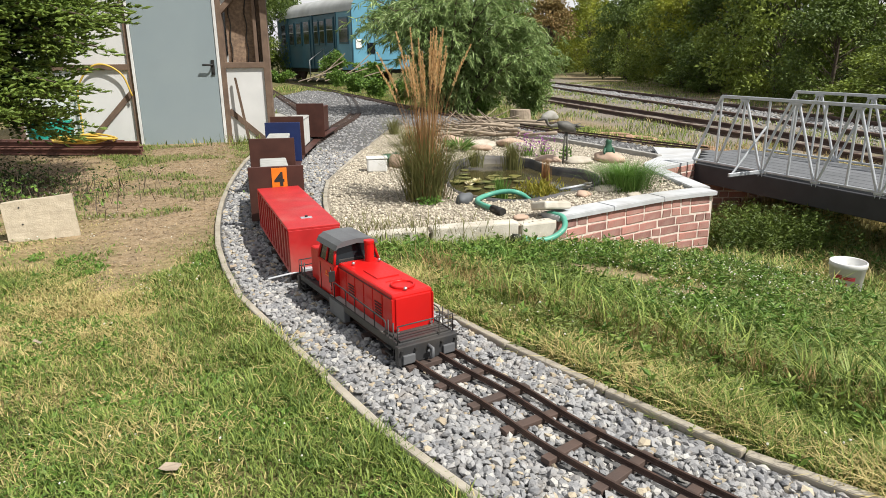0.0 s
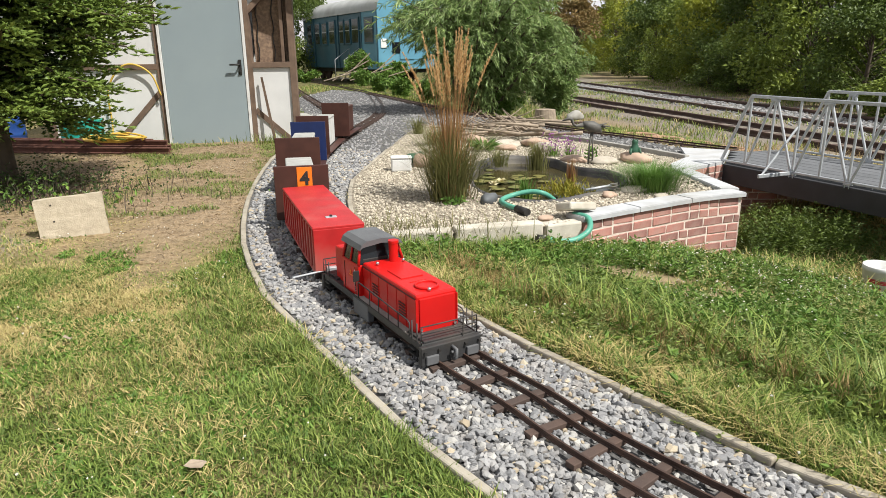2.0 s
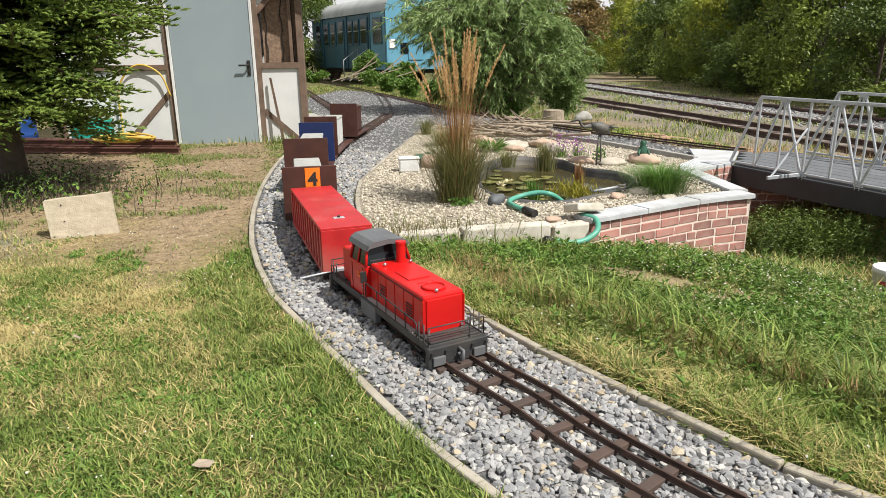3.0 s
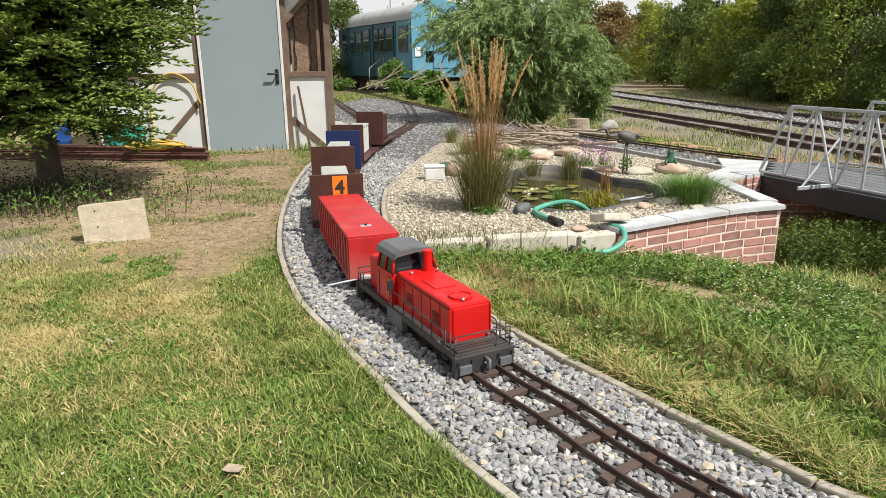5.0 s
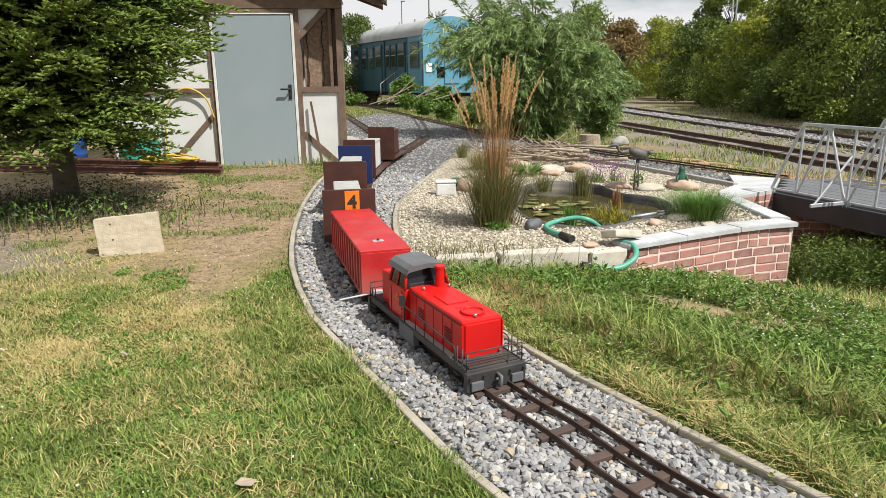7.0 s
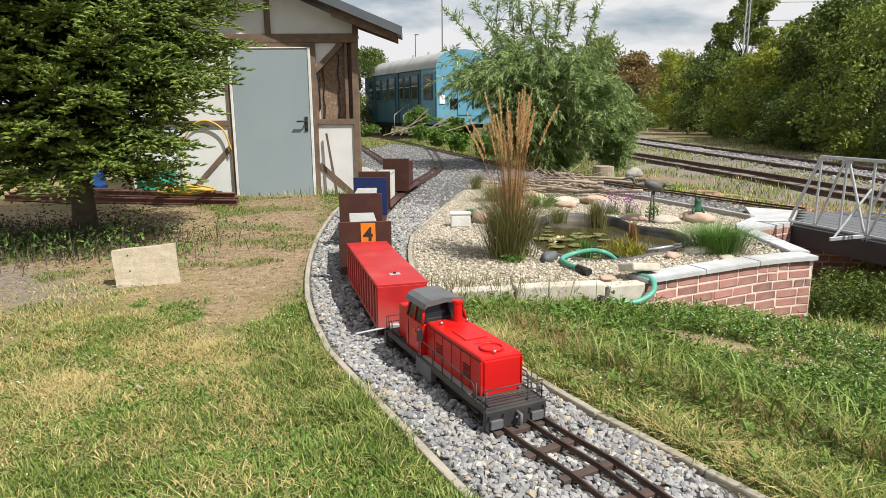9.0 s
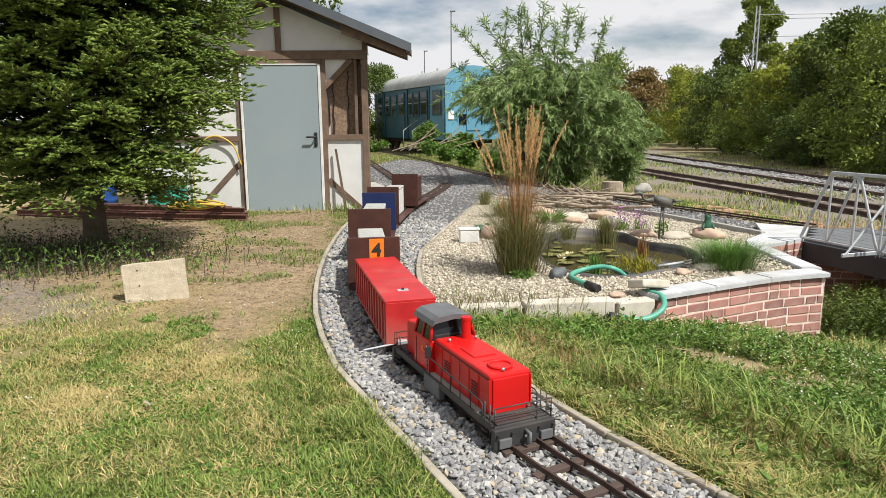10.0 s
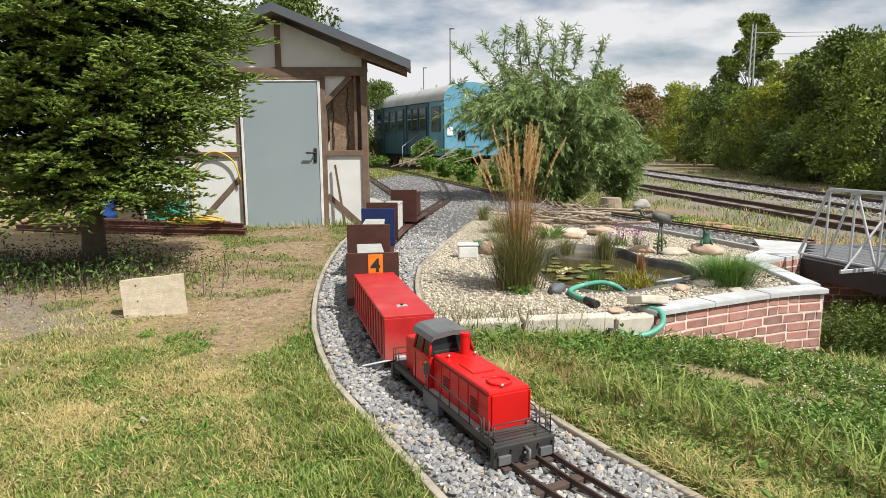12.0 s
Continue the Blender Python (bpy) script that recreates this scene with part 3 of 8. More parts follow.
    for x in (0.72, 0.93):
        bm = bmesh.new()
        tube(bm, [(x + 0.012 * math.sin(k * 1.7), 0.14 + 0.01 * math.cos(k), 1.95 - 0.09 * k) for k in range(11)], 0.008, 6)
        part("cable", bm, M_BLACK, shed, "black hanging cable")
    # door
    door = rect("door", -0.53, 0.53, -0.04, 2.02, -0.02, 0.03, M_DOOR, "closed grey-blue steel door", 0.006)
    for x0, x1, z0, z1 in ((-0.567, -0.533, -0.04, 2.035), (0.533, 0.567, -0.04, 2.035), (-0.533, 0.533, 2.023, 2.04)):
        rect("door_frame", x0, x1, z0, z1, -0.03, 0.06, M_FRAME, "white steel door frame", 0.003)
    bm = bmesh.new()
    box(bm, (0.475, -0.028, 0.995), (0.045, 0.012, 0.2), 0.006)
    tube(bm, [(0.475, -0.03, 1.03), (0.475, -0.075, 1.03), (0.46, -0.085, 1.03), (0.35, -0.085, 1.03)], 0.012, 8)
    bmesh.ops.create_cone(bm, cap_ends=True, segments=10, radius1=0.012, radius2=0.012, depth=0.02, matrix=pose(0.475, -0.04, 0.94, 90))
    part("door_handle", bm, M_BLACK, door, "black lever handle with long plate")
    # side and back walls
    for x in (-W - 0.9 + 0.05, 0.72):
        rect("side_wall", x - 0.05, x + 0.05, -0.05, 2.14, 0.17, D, M_WALL)
    rect("back_wall", -W - 0.9, 0.76, -0.05, 2.14, D, D + 0.1, M_WALL)
    rect("shed_floor", -W - 0.85, W - 0.05, -0.06, 0.0, 0.21, D, M_SLAB)
    # roof: two sheets with deep fascia, rafters under the overhang
    OV, FR = 0.62, 0.28
    slope = SLOPE
    for sgn in (-1, 1):
        bm = bmesh.new()
        xe = sgn * (W + OV + (0.5 if sgn < 0 else 0))
        ze = RIDGE + 0.1 - slope * abs(xe)
        xm = xe if sgn < 0 else 0.8
        zm = RIDGE + 0.1 - slope * abs(xm)
        extrude(bm, [(0, -FR, RIDGE + 0.10), (xm, -FR, zm), (xm, -FR, zm + 0.06), (0, -FR, RIDGE + 0.16)], (0, D + 2 * FR, 0))
        part("roof_sheet", bm, M_ROOF, shed)
        if sgn > 0:
            bm = bmesh.new()
            extrude(bm, [(xm, -FR, zm), (xe, -FR, ze), (xe, -FR, ze + 0.06), (xm, -FR, zm + 0.06)], (0, 0.75, 0))
            part("roof_sheet", bm, M_ROOF, shed)
        bm = bmesh.new()
        extrude(bm, [(0, -FR - 0.02, RIDGE + 0.065), (xe * 1.01, -FR - 0.02, ze - 0.045), (xe * 1.01, -FR - 0.02, ze + 0.075), (0, -FR - 0.02, RIDGE + 0.185)], (0, 0.02, 0))
        part("verge_board", bm, M_ROOF, shed, "slate-grey sheet verge")
        bm = bmesh.new()
        extrude(bm, [(0, -FR, RIDGE + 0.07), (xe, -FR, ze - 0.03), (xe, -FR, ze - 0.002), (0, -FR, RIDGE + 0.098)], (0, D + 2 * FR if sgn < 0 else 0.75, 0))
        part("soffit", bm, M_TIMBER, shed)
        for k in range(6 if sgn < 0 else 2):
            bm = bmesh.new()
            y = -0.2 + k * (0.8 if sgn < 0 else 0.45)
            x1 = xe * 0.97
            extrude(bm, [(sgn * 0.9, y, RIDGE + 0.07 - slope * 0.9), (x1, y, RIDGE + 0.065 - slope * abs(x1)), (x1, y, RIDGE - 0.02 - slope * abs(x1)), (sgn * 0.9, y, RIDGE - 0.06 - slope * 0.9)], (0, 0.07, 0))
            part("rafter", bm, M_TIMBER, shed)
    bm = bmesh.new()
    box(bm, (W - 0.07, 0.3, 2.29), (0.1, 0.3, 0.1), 0.006)
    part("wall_plate", bm, M_TIMBER, shed)
    return shed


build_shed()


# ---------------------------------------------------------------- old railway coach
def build_coach():
    """Local x along the side away from the near corner, y across. Origin at the near corner on the ground."""
    coach = thing("railway_coach", "old blue railway coach with grey arched roof", "railway coach", m=pose(-3.98, 33.0, -0.1, 0, 0, 122))
    L, W, Z0, Z1, ZT = 10.6, 3.0, 0.55, 3.25, 4.15
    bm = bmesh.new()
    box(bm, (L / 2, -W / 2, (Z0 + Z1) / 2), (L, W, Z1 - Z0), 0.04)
    # body takes the darker blue that stands for its shaded side
    body = part("body", bm, M_COACHSHADE, coach)
    bm = bmesh.new()
    n = 12
    prof = [(-W / 2 + (W / 2 + 0.06) * math.cos(math.pi * k / n), Z1 + (ZT - Z1) * math.sin(math.pi * k / n) ** 0.8) for k in range(n + 1)]
    rings = []
    for x, sc in ((0.0, 1.0), (0.02, 1.0), (L - 1.1, 1.0), (L - 0.5, 0.86), (L - 0.1, 0.55), (L, 0.1)):
        rings.append([bm.verts.new((x, y, Z1 + (z - Z1) * sc)) for y, z in prof])
    for a, b in zip(rings, rings[1:]):
        for k in range(n):
            bm.faces.new((a[k], a[k + 1], b[k + 1], b[k])).smooth = True
    bm.faces.new(rings[0])
    bmesh.ops.recalc_face_normals(bm, faces=bm.faces)
    part("roof", bm, M_COACHROOF, coach, "weathered pale grey arched roof")
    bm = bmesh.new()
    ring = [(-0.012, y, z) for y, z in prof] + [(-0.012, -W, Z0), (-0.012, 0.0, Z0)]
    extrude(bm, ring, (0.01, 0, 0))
    # end wall takes the lighter blue that stands for sunlight
    part("end_panel", bm, M_COACHLIT, coach)
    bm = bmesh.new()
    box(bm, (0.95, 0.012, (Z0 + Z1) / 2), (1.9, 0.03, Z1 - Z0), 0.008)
    part("side_panel", bm, M_COACHLIT, coach, "blue panel at the coach corner, coloured lighter as sunlit")
    for x in (0.05, 1.92, 5.0, 8.7):
        bm = bmesh.new()
        box(bm, (x, 0.04, (Z0 + Z1) / 2), (0.1, 0.05, Z1 - Z0), 0.01)
        part("corner_post", bm, M_COACHSHADE, coach)
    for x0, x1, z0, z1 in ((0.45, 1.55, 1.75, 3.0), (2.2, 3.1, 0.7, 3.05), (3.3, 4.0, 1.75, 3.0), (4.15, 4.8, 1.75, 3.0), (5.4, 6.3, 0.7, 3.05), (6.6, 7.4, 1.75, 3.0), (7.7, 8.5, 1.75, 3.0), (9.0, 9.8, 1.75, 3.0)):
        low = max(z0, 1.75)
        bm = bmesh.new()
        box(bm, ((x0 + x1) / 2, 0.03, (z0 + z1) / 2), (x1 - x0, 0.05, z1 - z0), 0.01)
        win = part("window" if z0 > 1 else "coach_door", bm, M_COACHSHADE, coach)
        bm = bmesh.new()
        box(bm, ((x0 + x1) / 2, 0.057, (low + z1) / 2), (x1 - x0 - 0.14, 0.012, z1 - low - 0.16), 0.004)
        part("pane", bm, M_GLASS, win, "dark window glass")
        bm = bmesh.new()
        box(bm, ((x0 + x1) / 2, 0.065, low + 0.55 * (z1 - low)), (x1 - x0 - 0.14, 0.014, 0.045), 0.004)
        part("glazing_bar", bm, M_COACHROOF, win, "pale bar across the window")
    bm = bmesh.new()
    box(bm, (-0.03, -1.35, 1.55), (0.04, 1.3, 0.5), 0.01)
    part("vent_slot", bm, M_GLASS, coach, "dark low opening in the coach end")
    for k in range(4):
        bm = bmesh.new()
        box(bm, (2.65, 0.2 + 0.22 * k, 0.62 - 0.17 * k), (1.3, 0.24, 0.05), 0.006)
        part("entry_step", bm, M_SLAB, coach)
    for x in (2.0, 3.3):
        bm = bmesh.new()
        tube(bm, [(x, 0.95, 0.1), (x, 0.95, 1.0), (x, 0.15, 1.55), (x, 0.15, 0.65)], 0.025, 6)
        part("step_rail", bm, M_STEEL, coach, "grey tube handrail")
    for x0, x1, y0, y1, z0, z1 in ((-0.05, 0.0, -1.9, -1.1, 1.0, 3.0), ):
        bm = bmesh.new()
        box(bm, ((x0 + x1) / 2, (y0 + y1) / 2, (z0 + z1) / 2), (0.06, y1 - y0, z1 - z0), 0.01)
        part("end_door", bm, M_COACHLIT, coach)
    bm = bmesh.new()
    box(bm, (-0.03, -0.25, 1.75), (0.05, 0.3, 0.42), 0.01)
    part("sign_plate", bm, M_FRAME, coach, "small white plate")
    bm = bmesh.new()
    box(bm, (L / 2, -W / 2, 0.5), (L - 0.6, W - 0.5, 0.3), 0.03)
    part("underframe", bm, M_BLACK, coach)
    for x in (1.4, 2.4, 8.2, 9.2):
        for y in (-0.55, -W + 0.55):
            bm = bmesh.new()
            bmesh.ops.create_cone(bm, cap_ends=True, segments=20, radius1=0.46, radius2=0.46, depth=0.12, matrix=pose(x, y, 0.36, 90))
            part("wheel", bm, M_BIGRAIL, coach)
    for x in (2.2, 4.2, 6.3):
        bm = bmesh.new()
        bmesh.ops.create_cone(bm, cap_ends=True, segments=10, radius1=0.1, radius2=0.07, depth=0.22, matrix=pose(x, -W / 2, ZT + 0.07))
        part("roof_vent", bm, M_COACHROOF, coach)
    return coach


build_coach()


# ---------------------------------------------------------------- brick retaining wall
def brick_mesh(length, name):
    bm = bmesh.new()
    box(bm, (0, 0, 0), (length, 0.05, 0.060), 0)
    for v in bm.verts:
        v.co += Vector((random.uniform(-0.004, 0.004), random.uniform(-0.003, 0.003), random.uniform(-0.003, 0.003)))
    bmesh.ops.bevel(bm, geom=list(bm.edges), offset=0.004, segments=1, affect="EDGES")
    me = bpy.data.meshes.new(name)
    bm.to_mesh(me)
    bm.free()
    me.materials.append(M_BRICK)
    return me


BRICKS = [brick_mesh(0.195, "brick") for _ in range(4)] + [brick_mesh(0.092, "brick") for _ in range(3)]


def brick_run(wall, pts, ztop, zbot, thick=0.22):
    """Courses of bricks on the outer side of a line; the outer side lies right of its direction."""
    q, t = spline(pts, 0.01) if len(pts) > 2 else (np.linspace(pts[0], pts[1], 100), np.tile((np.array(pts[1]) - np.array(pts[0])) / math.dist(*pts), (100, 1)))
    s = np.concatenate([[0], np.cumsum(np.hypot(*np.diff(q, axis=0).T))])
    nrm = np.stack([t[:, 1], -t[:, 0]], 1)
    back = q - nrm * thick
    front = q - nrm * 0.005
    bm = bmesh.new()
    idx = np.linspace(0, len(q) - 1, max(len(q) // 8, 2)).astype(int)
    slab(bm, [tuple(front[i]) for i in idx] + [tuple(back[i]) for i in idx[::-1]], zbot, ztop)
    part("mortar_core", bm, M_MORTAR, wall)
    rows = int((ztop - zbot) / 0.0715)
    for r in range(rows):
        z = ztop - 0.036 - r * 0.0715
        x = -0.1 * (r % 2) + (0.06 if r % 3 == 2 else 0)
        while x < s[-1] - 0.03:
            ln = 0.205 if random.random() < 0.78 else 0.102
            a, b = max(x, 0), min(x + ln, s[-1])
            if b - a > 0.05:
                c = (a + b) / 2
                px_, py_ = np.interp(c, s, q[:, 0]), np.interp(c, s, q[:, 1])
                tx, ty = np.interp(c, s, t[:, 0]), np.interp(c, s, t[:, 1])
                long = b - a > 0.14
                me = random.choice(BRICKS[:4] if long else BRICKS[4:])
                sc = (b - a - 0.011) / (0.195 if long else 0.092)
                m = pose(px_ - ty * 0.025, py_ + tx * 0.025, z + random.uniform(-0.002, 0.002), random.uniform(-1, 1), 0, math.degrees(math.atan2(ty, tx)) + random.uniform(-0.8, 0.8)) @ Matrix.Diagonal((sc, 1, 1, 1))
                piece("brick", me, wall, m)
            x += ln


wall = thing("brick_retaining_wall", "red clinker brick retaining wall with pale mortar round the bed", "wall", kind="structure")
brick_run(wall, [(0.86, 4.585), (1.18, 4.80), (1.5, 5.01), (1.75, 5.17), (2.01, 5.31), (2.29, 5.43)], 0.02, -0.66)
brick_run(wall, [(2.29, 5.43), (2.20, 6.62)], 0.02, -0.66)
abut = thing("bridge_abutment", "shaded red brick abutment under the bridge end", "abutment", kind="structure")
brick_run(abut, [(2.22, 6.60), (2.74, 7.04)], 0.018, -0.64)
brick_run(abut, [(2.76, 7.06), (3.48, 7.03)], -0.14, -0.64)
brick_run(abut, [(3.50, 7.02), (3.90, 7.16)], -0.16, -0.64)
bm = bmesh.new()
slab(bm, [(2.08, 6.62), (2.24, 6.61), (2.74, 7.05), (3.10, 7.85), (2.62, 8.10), (2.46, 7.36), (2.16, 6.92)], 0.02, 0.05)
tagged(part("concrete_landing", bm, M_CAP), "pale concrete slab at the bridge end", "slab", kind="structure")


def coping(pts, width, n, z0=0.02, z1=0.056, label="pale stone coping slab"):
    q, t = spline(pts, 0.01) if len(pts) > 2 else (np.linspace(pts[0], pts[1], 120), np.tile((np.array(pts[1]) - np.array(pts[0])) / math.dist(*pts), (120, 1)))
    nrm = np.stack([t[:, 1], -t[:, 0]], 1)
    idx = np.linspace(0, len(q) - 1, n + 1).astype(int)
    for a, b in zip(idx, idx[1:]):
        sub = np.linspace(a, b, 5).astype(int)
        bm = bmesh.new()
        slab(bm, [tuple(q[i] + nrm[i] * 0.02 + t[i] * (0.003 if i == a else -0.003 if i == b else 0)) for i in sub] + [tuple(q[i] - nrm[i] * width + t[i] * (0.003 if i == a else -0.003 if i == b else 0)) for i in sub[::-1]], z0, z1)
        bmesh.ops.bevel(bm, geom=[e for e in bm.edges if all(v.co.z > z1 - 1e-4 for v in e.verts)], offset=0.006, segments=2, affect="EDGES")
        part("coping_slab", bm, M_CAP, wall, label)


coping([(0.86, 4.585), (1.18, 4.80), (1.5, 5.01), (1.75, 5.17), (2.01, 5.31), (2.31, 5.43)], 0.16, 3)
coping([(2.31, 5.60), (2.22, 6.60)], 0.14, 2, 0.022, 0.053)

front = thing("concrete_border", "low border of pale rough concrete blocks before the bed", "border", kind="structure")
for (x0, y0), (x1, y1), z in (((-0.42, 4.20), (-0.02, 4.29), 0.04), ((-0.01, 4.30), (0.585, 4.45), 0.05), ((0.60, 4.455), (0.86, 4.56), 0.03)):
    bm = bmesh.new()
    size = math.dist((x0, y0), (x1, y1))
    box(bm, (size / 2, 0.05, (z - 0.3) / 2), (size - 0.008, 0.11, z + 0.3), 0.012)
    ob = part("concrete_block", bm, M_CONC, front)
    ob.matrix_basis = pose(x0, y0, 0, 0, 0, math.degrees(math.atan2(y1 - y0, x1 - x0)))


# ---------------------------------------------------------------- truss bridge
def build_bridge():
    br = thing("footbridge", "small truss bridge of grey steel with a plank deck", "bridge", m=Matrix.Translation(BR0) @ Matrix.Rotation(math.atan2(-0.911, 0.413), 4, "Z"))
    # local x along the bridge, y to the far side
    W, H, L, Z = 1.24, 0.66, 6.6, 0.06
    for y, x0 in ((0.0, 0.0), (W, -0.15)):
        part("chord_bottom", _bar((x0, y, Z), (L, y, Z), 0.022, 0.022), M_STEEL, br)
        part("chord_top", _bar((x0 + 0.30, y, Z + H), (L, y, Z + H), 0.030, 0.028), M_STEEL, br)
        part("end_post", _bar((x0, y, Z), (x0 + 0.30, y, Z + H), 0.026, 0.024), M_STEEL, br)
        x = x0 + 0.30
        while x < L - 0.6:
            part("upright", _bar((x, y, Z), (x + 0.005, y, Z + H), 0.020, 0.020), M_STEEL, br)
            part("diagonal", _bar((x + 0.02, y, Z), (x + 0.265, y, Z + H), 0.022, 0.020), M_STEEL, br)
            part("upright", _bar((x + 0.28, y, Z), (x + 0.285, y, Z + H), 0.020, 0.020), M_STEEL, br)
            part("diagonal", _bar((x + 0.54, y, Z), (x + 0.295, y, Z + H), 0.022, 0.020), M_STEEL, br)
            bm = bmesh.new()
            box(bm, (x + 0.28, y, Z + H - 0.025), (0.09, 0.026, 0.02), 0.003)
            part("gusset", bm, M_STEEL, br)
            bm = bmesh.new()
            box(bm, (x + 0.56, y, Z - 0.015), (0.07, 0.035, 0.02), 0.003)
            for u in (-0.02, 0.02):
                rod(bm, (x + 0.56 + u, y - 0.012, Z - 0.05), (x + 0.56 + u, y - 0.012, Z), 0.004, 6)
            part("foot_bracket", bm, M_STEEL, br)
            x += 0.56
    part("outrigger", _bar((0.86, 0.02, Z - 0.005), (0.86, -0.42, Z - 0.005), 0.035, 0.02), M_STEEL, br)
    part("outrigger_brace", _bar((0.86, -0.38, Z), (0.86, 0.0, Z + 0.42), 0.02, 0.018), M_STEEL, br)
    bm = bmesh.new()
    box(bm, (L / 2, 0.02, -0.075), (L, 0.05, 0.19), 0.006)
    part("edge_beam", bm, M_BEAM, br)
    bm = bmesh.new()
    box(bm, (L / 2 - 0.1, W - 0.02, -0.075), (L, 0.05, 0.19), 0.006)
    part("edge_beam", bm, M_BEAM, br)
    for k in range(8):
        bm = bmesh.new()
        box(bm, (0.3 + k * 0.85, W / 2, -0.08), (0.06, W - 0.1, 0.1), 0.004)
        part("cross_beam", bm, M_BEAM, br)
    for k in range(8):
        x = -0.42 if k > 4 else -0.9 * (k / 5) * 0.75
        y = 0.055 + k * 0.15
        while x < L:
            ln = random.choice((1.6, 2.0, 2.4))
            bm = bmesh.new()
            box(bm, (x + ln / 2, y + 0.07, 0.02), (ln - 0.006, 0.142, 0.035), 0.004)
            part("deck_board", bm, M_BOARD, br)
            x += ln
    return br


def _bar(p, q, w, d):
    """A flat-sided bar from p to q, w wide in the upright plane and d deep."""
    p, q = Vector(p), Vector(q)
    t = (q - p).normalized()
    side = Vector((0, 1, 0)) if abs(t.y) < 0.5 else Vector((1, 0, 0))
    up = t.cross(side).normalized()
    bm = bmesh.new()
    ring = [p + side * a * d / 2 + up * b * w / 2 for a, b in ((-1, -1), (1, -1), (1, 1), (-1, 1))]
    extrude(bm, ring, q - p)
    bmesh.ops.bevel(bm, geom=list(bm.edges), offset=0.004, segments=1, affect="EDGES")
    return bm


build_bridge()


# ---------------------------------------------------------------- full-size and field railway behind
def big_track(name, pts, gauge, label, railh, sleeper):
    run = thing(name, label, "railway track", kind="structure")
    q, t = spline(pts, 0.5)
    for d in (-gauge / 2, gauge / 2):
        bm = bmesh.new()
        rail_mesh(bm, offset(q, t, d), -0.22 - railh, railh, railh * 0.45)
        part("rail", bm, M_BIGRAIL, run)
    bm = bmesh.new()
    box(bm, (0, 0, 0), (sleeper[1], sleeper[0], 0.1), 0.01)
    me = bpy.data.meshes.new("sleeper")
    bm.to_mesh(me)
    bm.free()
    me.materials.append(M_SLEEPER)
    for k in range(len(q)):
        piece("sleeper", me, run, pose(q[k][0], q[k][1], -0.22 - railh - 0.035, 0, 0, math.degrees(math.atan2(t[k][1], t[k][0]))))


big_track("railway_track", [(9.0, 5.2), (8.35, 11.0), (7.25, 18.3), (5.91, 27.1), (4.3, 37.5), (2.5, 50.0)], 1.47, "old standard-gauge railway track with dark rusty rails", 0.15, (2.4, 0.22))
big_track("field_railway_track", [(6.9, 6.0), (6.2, 9.2), (5.36, 13.5), (4.12, 18.86), (2.9, 24.0), (1.5, 30.0)], 0.80, "narrow field railway track with dark rusty rails", 0.10, (1.0, 0.14))

# ---------------------------------------------------------------- the train
CQ, CT = spline(RAIL_L, 0.01)
CQ = CQ + np.stack([CT[:, 1], -CT[:, 0]], 1) * 0.062
S_FRONT = int(np.argmin(np.hypot(CQ[:, 0] - 0.065, CQ[:, 1] - 2.445)))


def on_track(a, b):
    """Pose of a vehicle whose front lies a and whose rear lies b metres behind the locomotive's front; local x points forward."""
    p, q = CQ[S_FRONT + int(a * 100)], CQ[S_FRONT + int(b * 100)]
    c, d = (p + q) / 2, p - q
    return pose(c[0], c[1], 0, 0, 0, math.degrees(math.atan2(d[1], d[0])))


def b_part(name, boxes, material, parent, label="", bev=0.004):
    bm = bmesh.new()
    for c, s in boxes:
        box(bm, c, s, bev)
    return part(name, bm, material, parent, label)


def wheelset(parent, x, r=0.04, w=0.127):
    for y in (-w / 2, w / 2):
        bm = bmesh.new()
        rod(bm, (x, y - 0.008, r + 0.048), (x, y + 0.008, r + 0.048), r, 18)
        rod(bm, (x, y - 0.012, r + 0.048), (x, y + 0.012, r + 0.048), r * 0.5, 12)
        part("wheel", bm, M_BLACK, parent)
    bm = bmesh.new()
    rod(bm, (x, -w / 2, r + 0.048), (x, w / 2, r + 0.048), 0.008, 8)
    part("axle", bm, M_BLACK, parent)


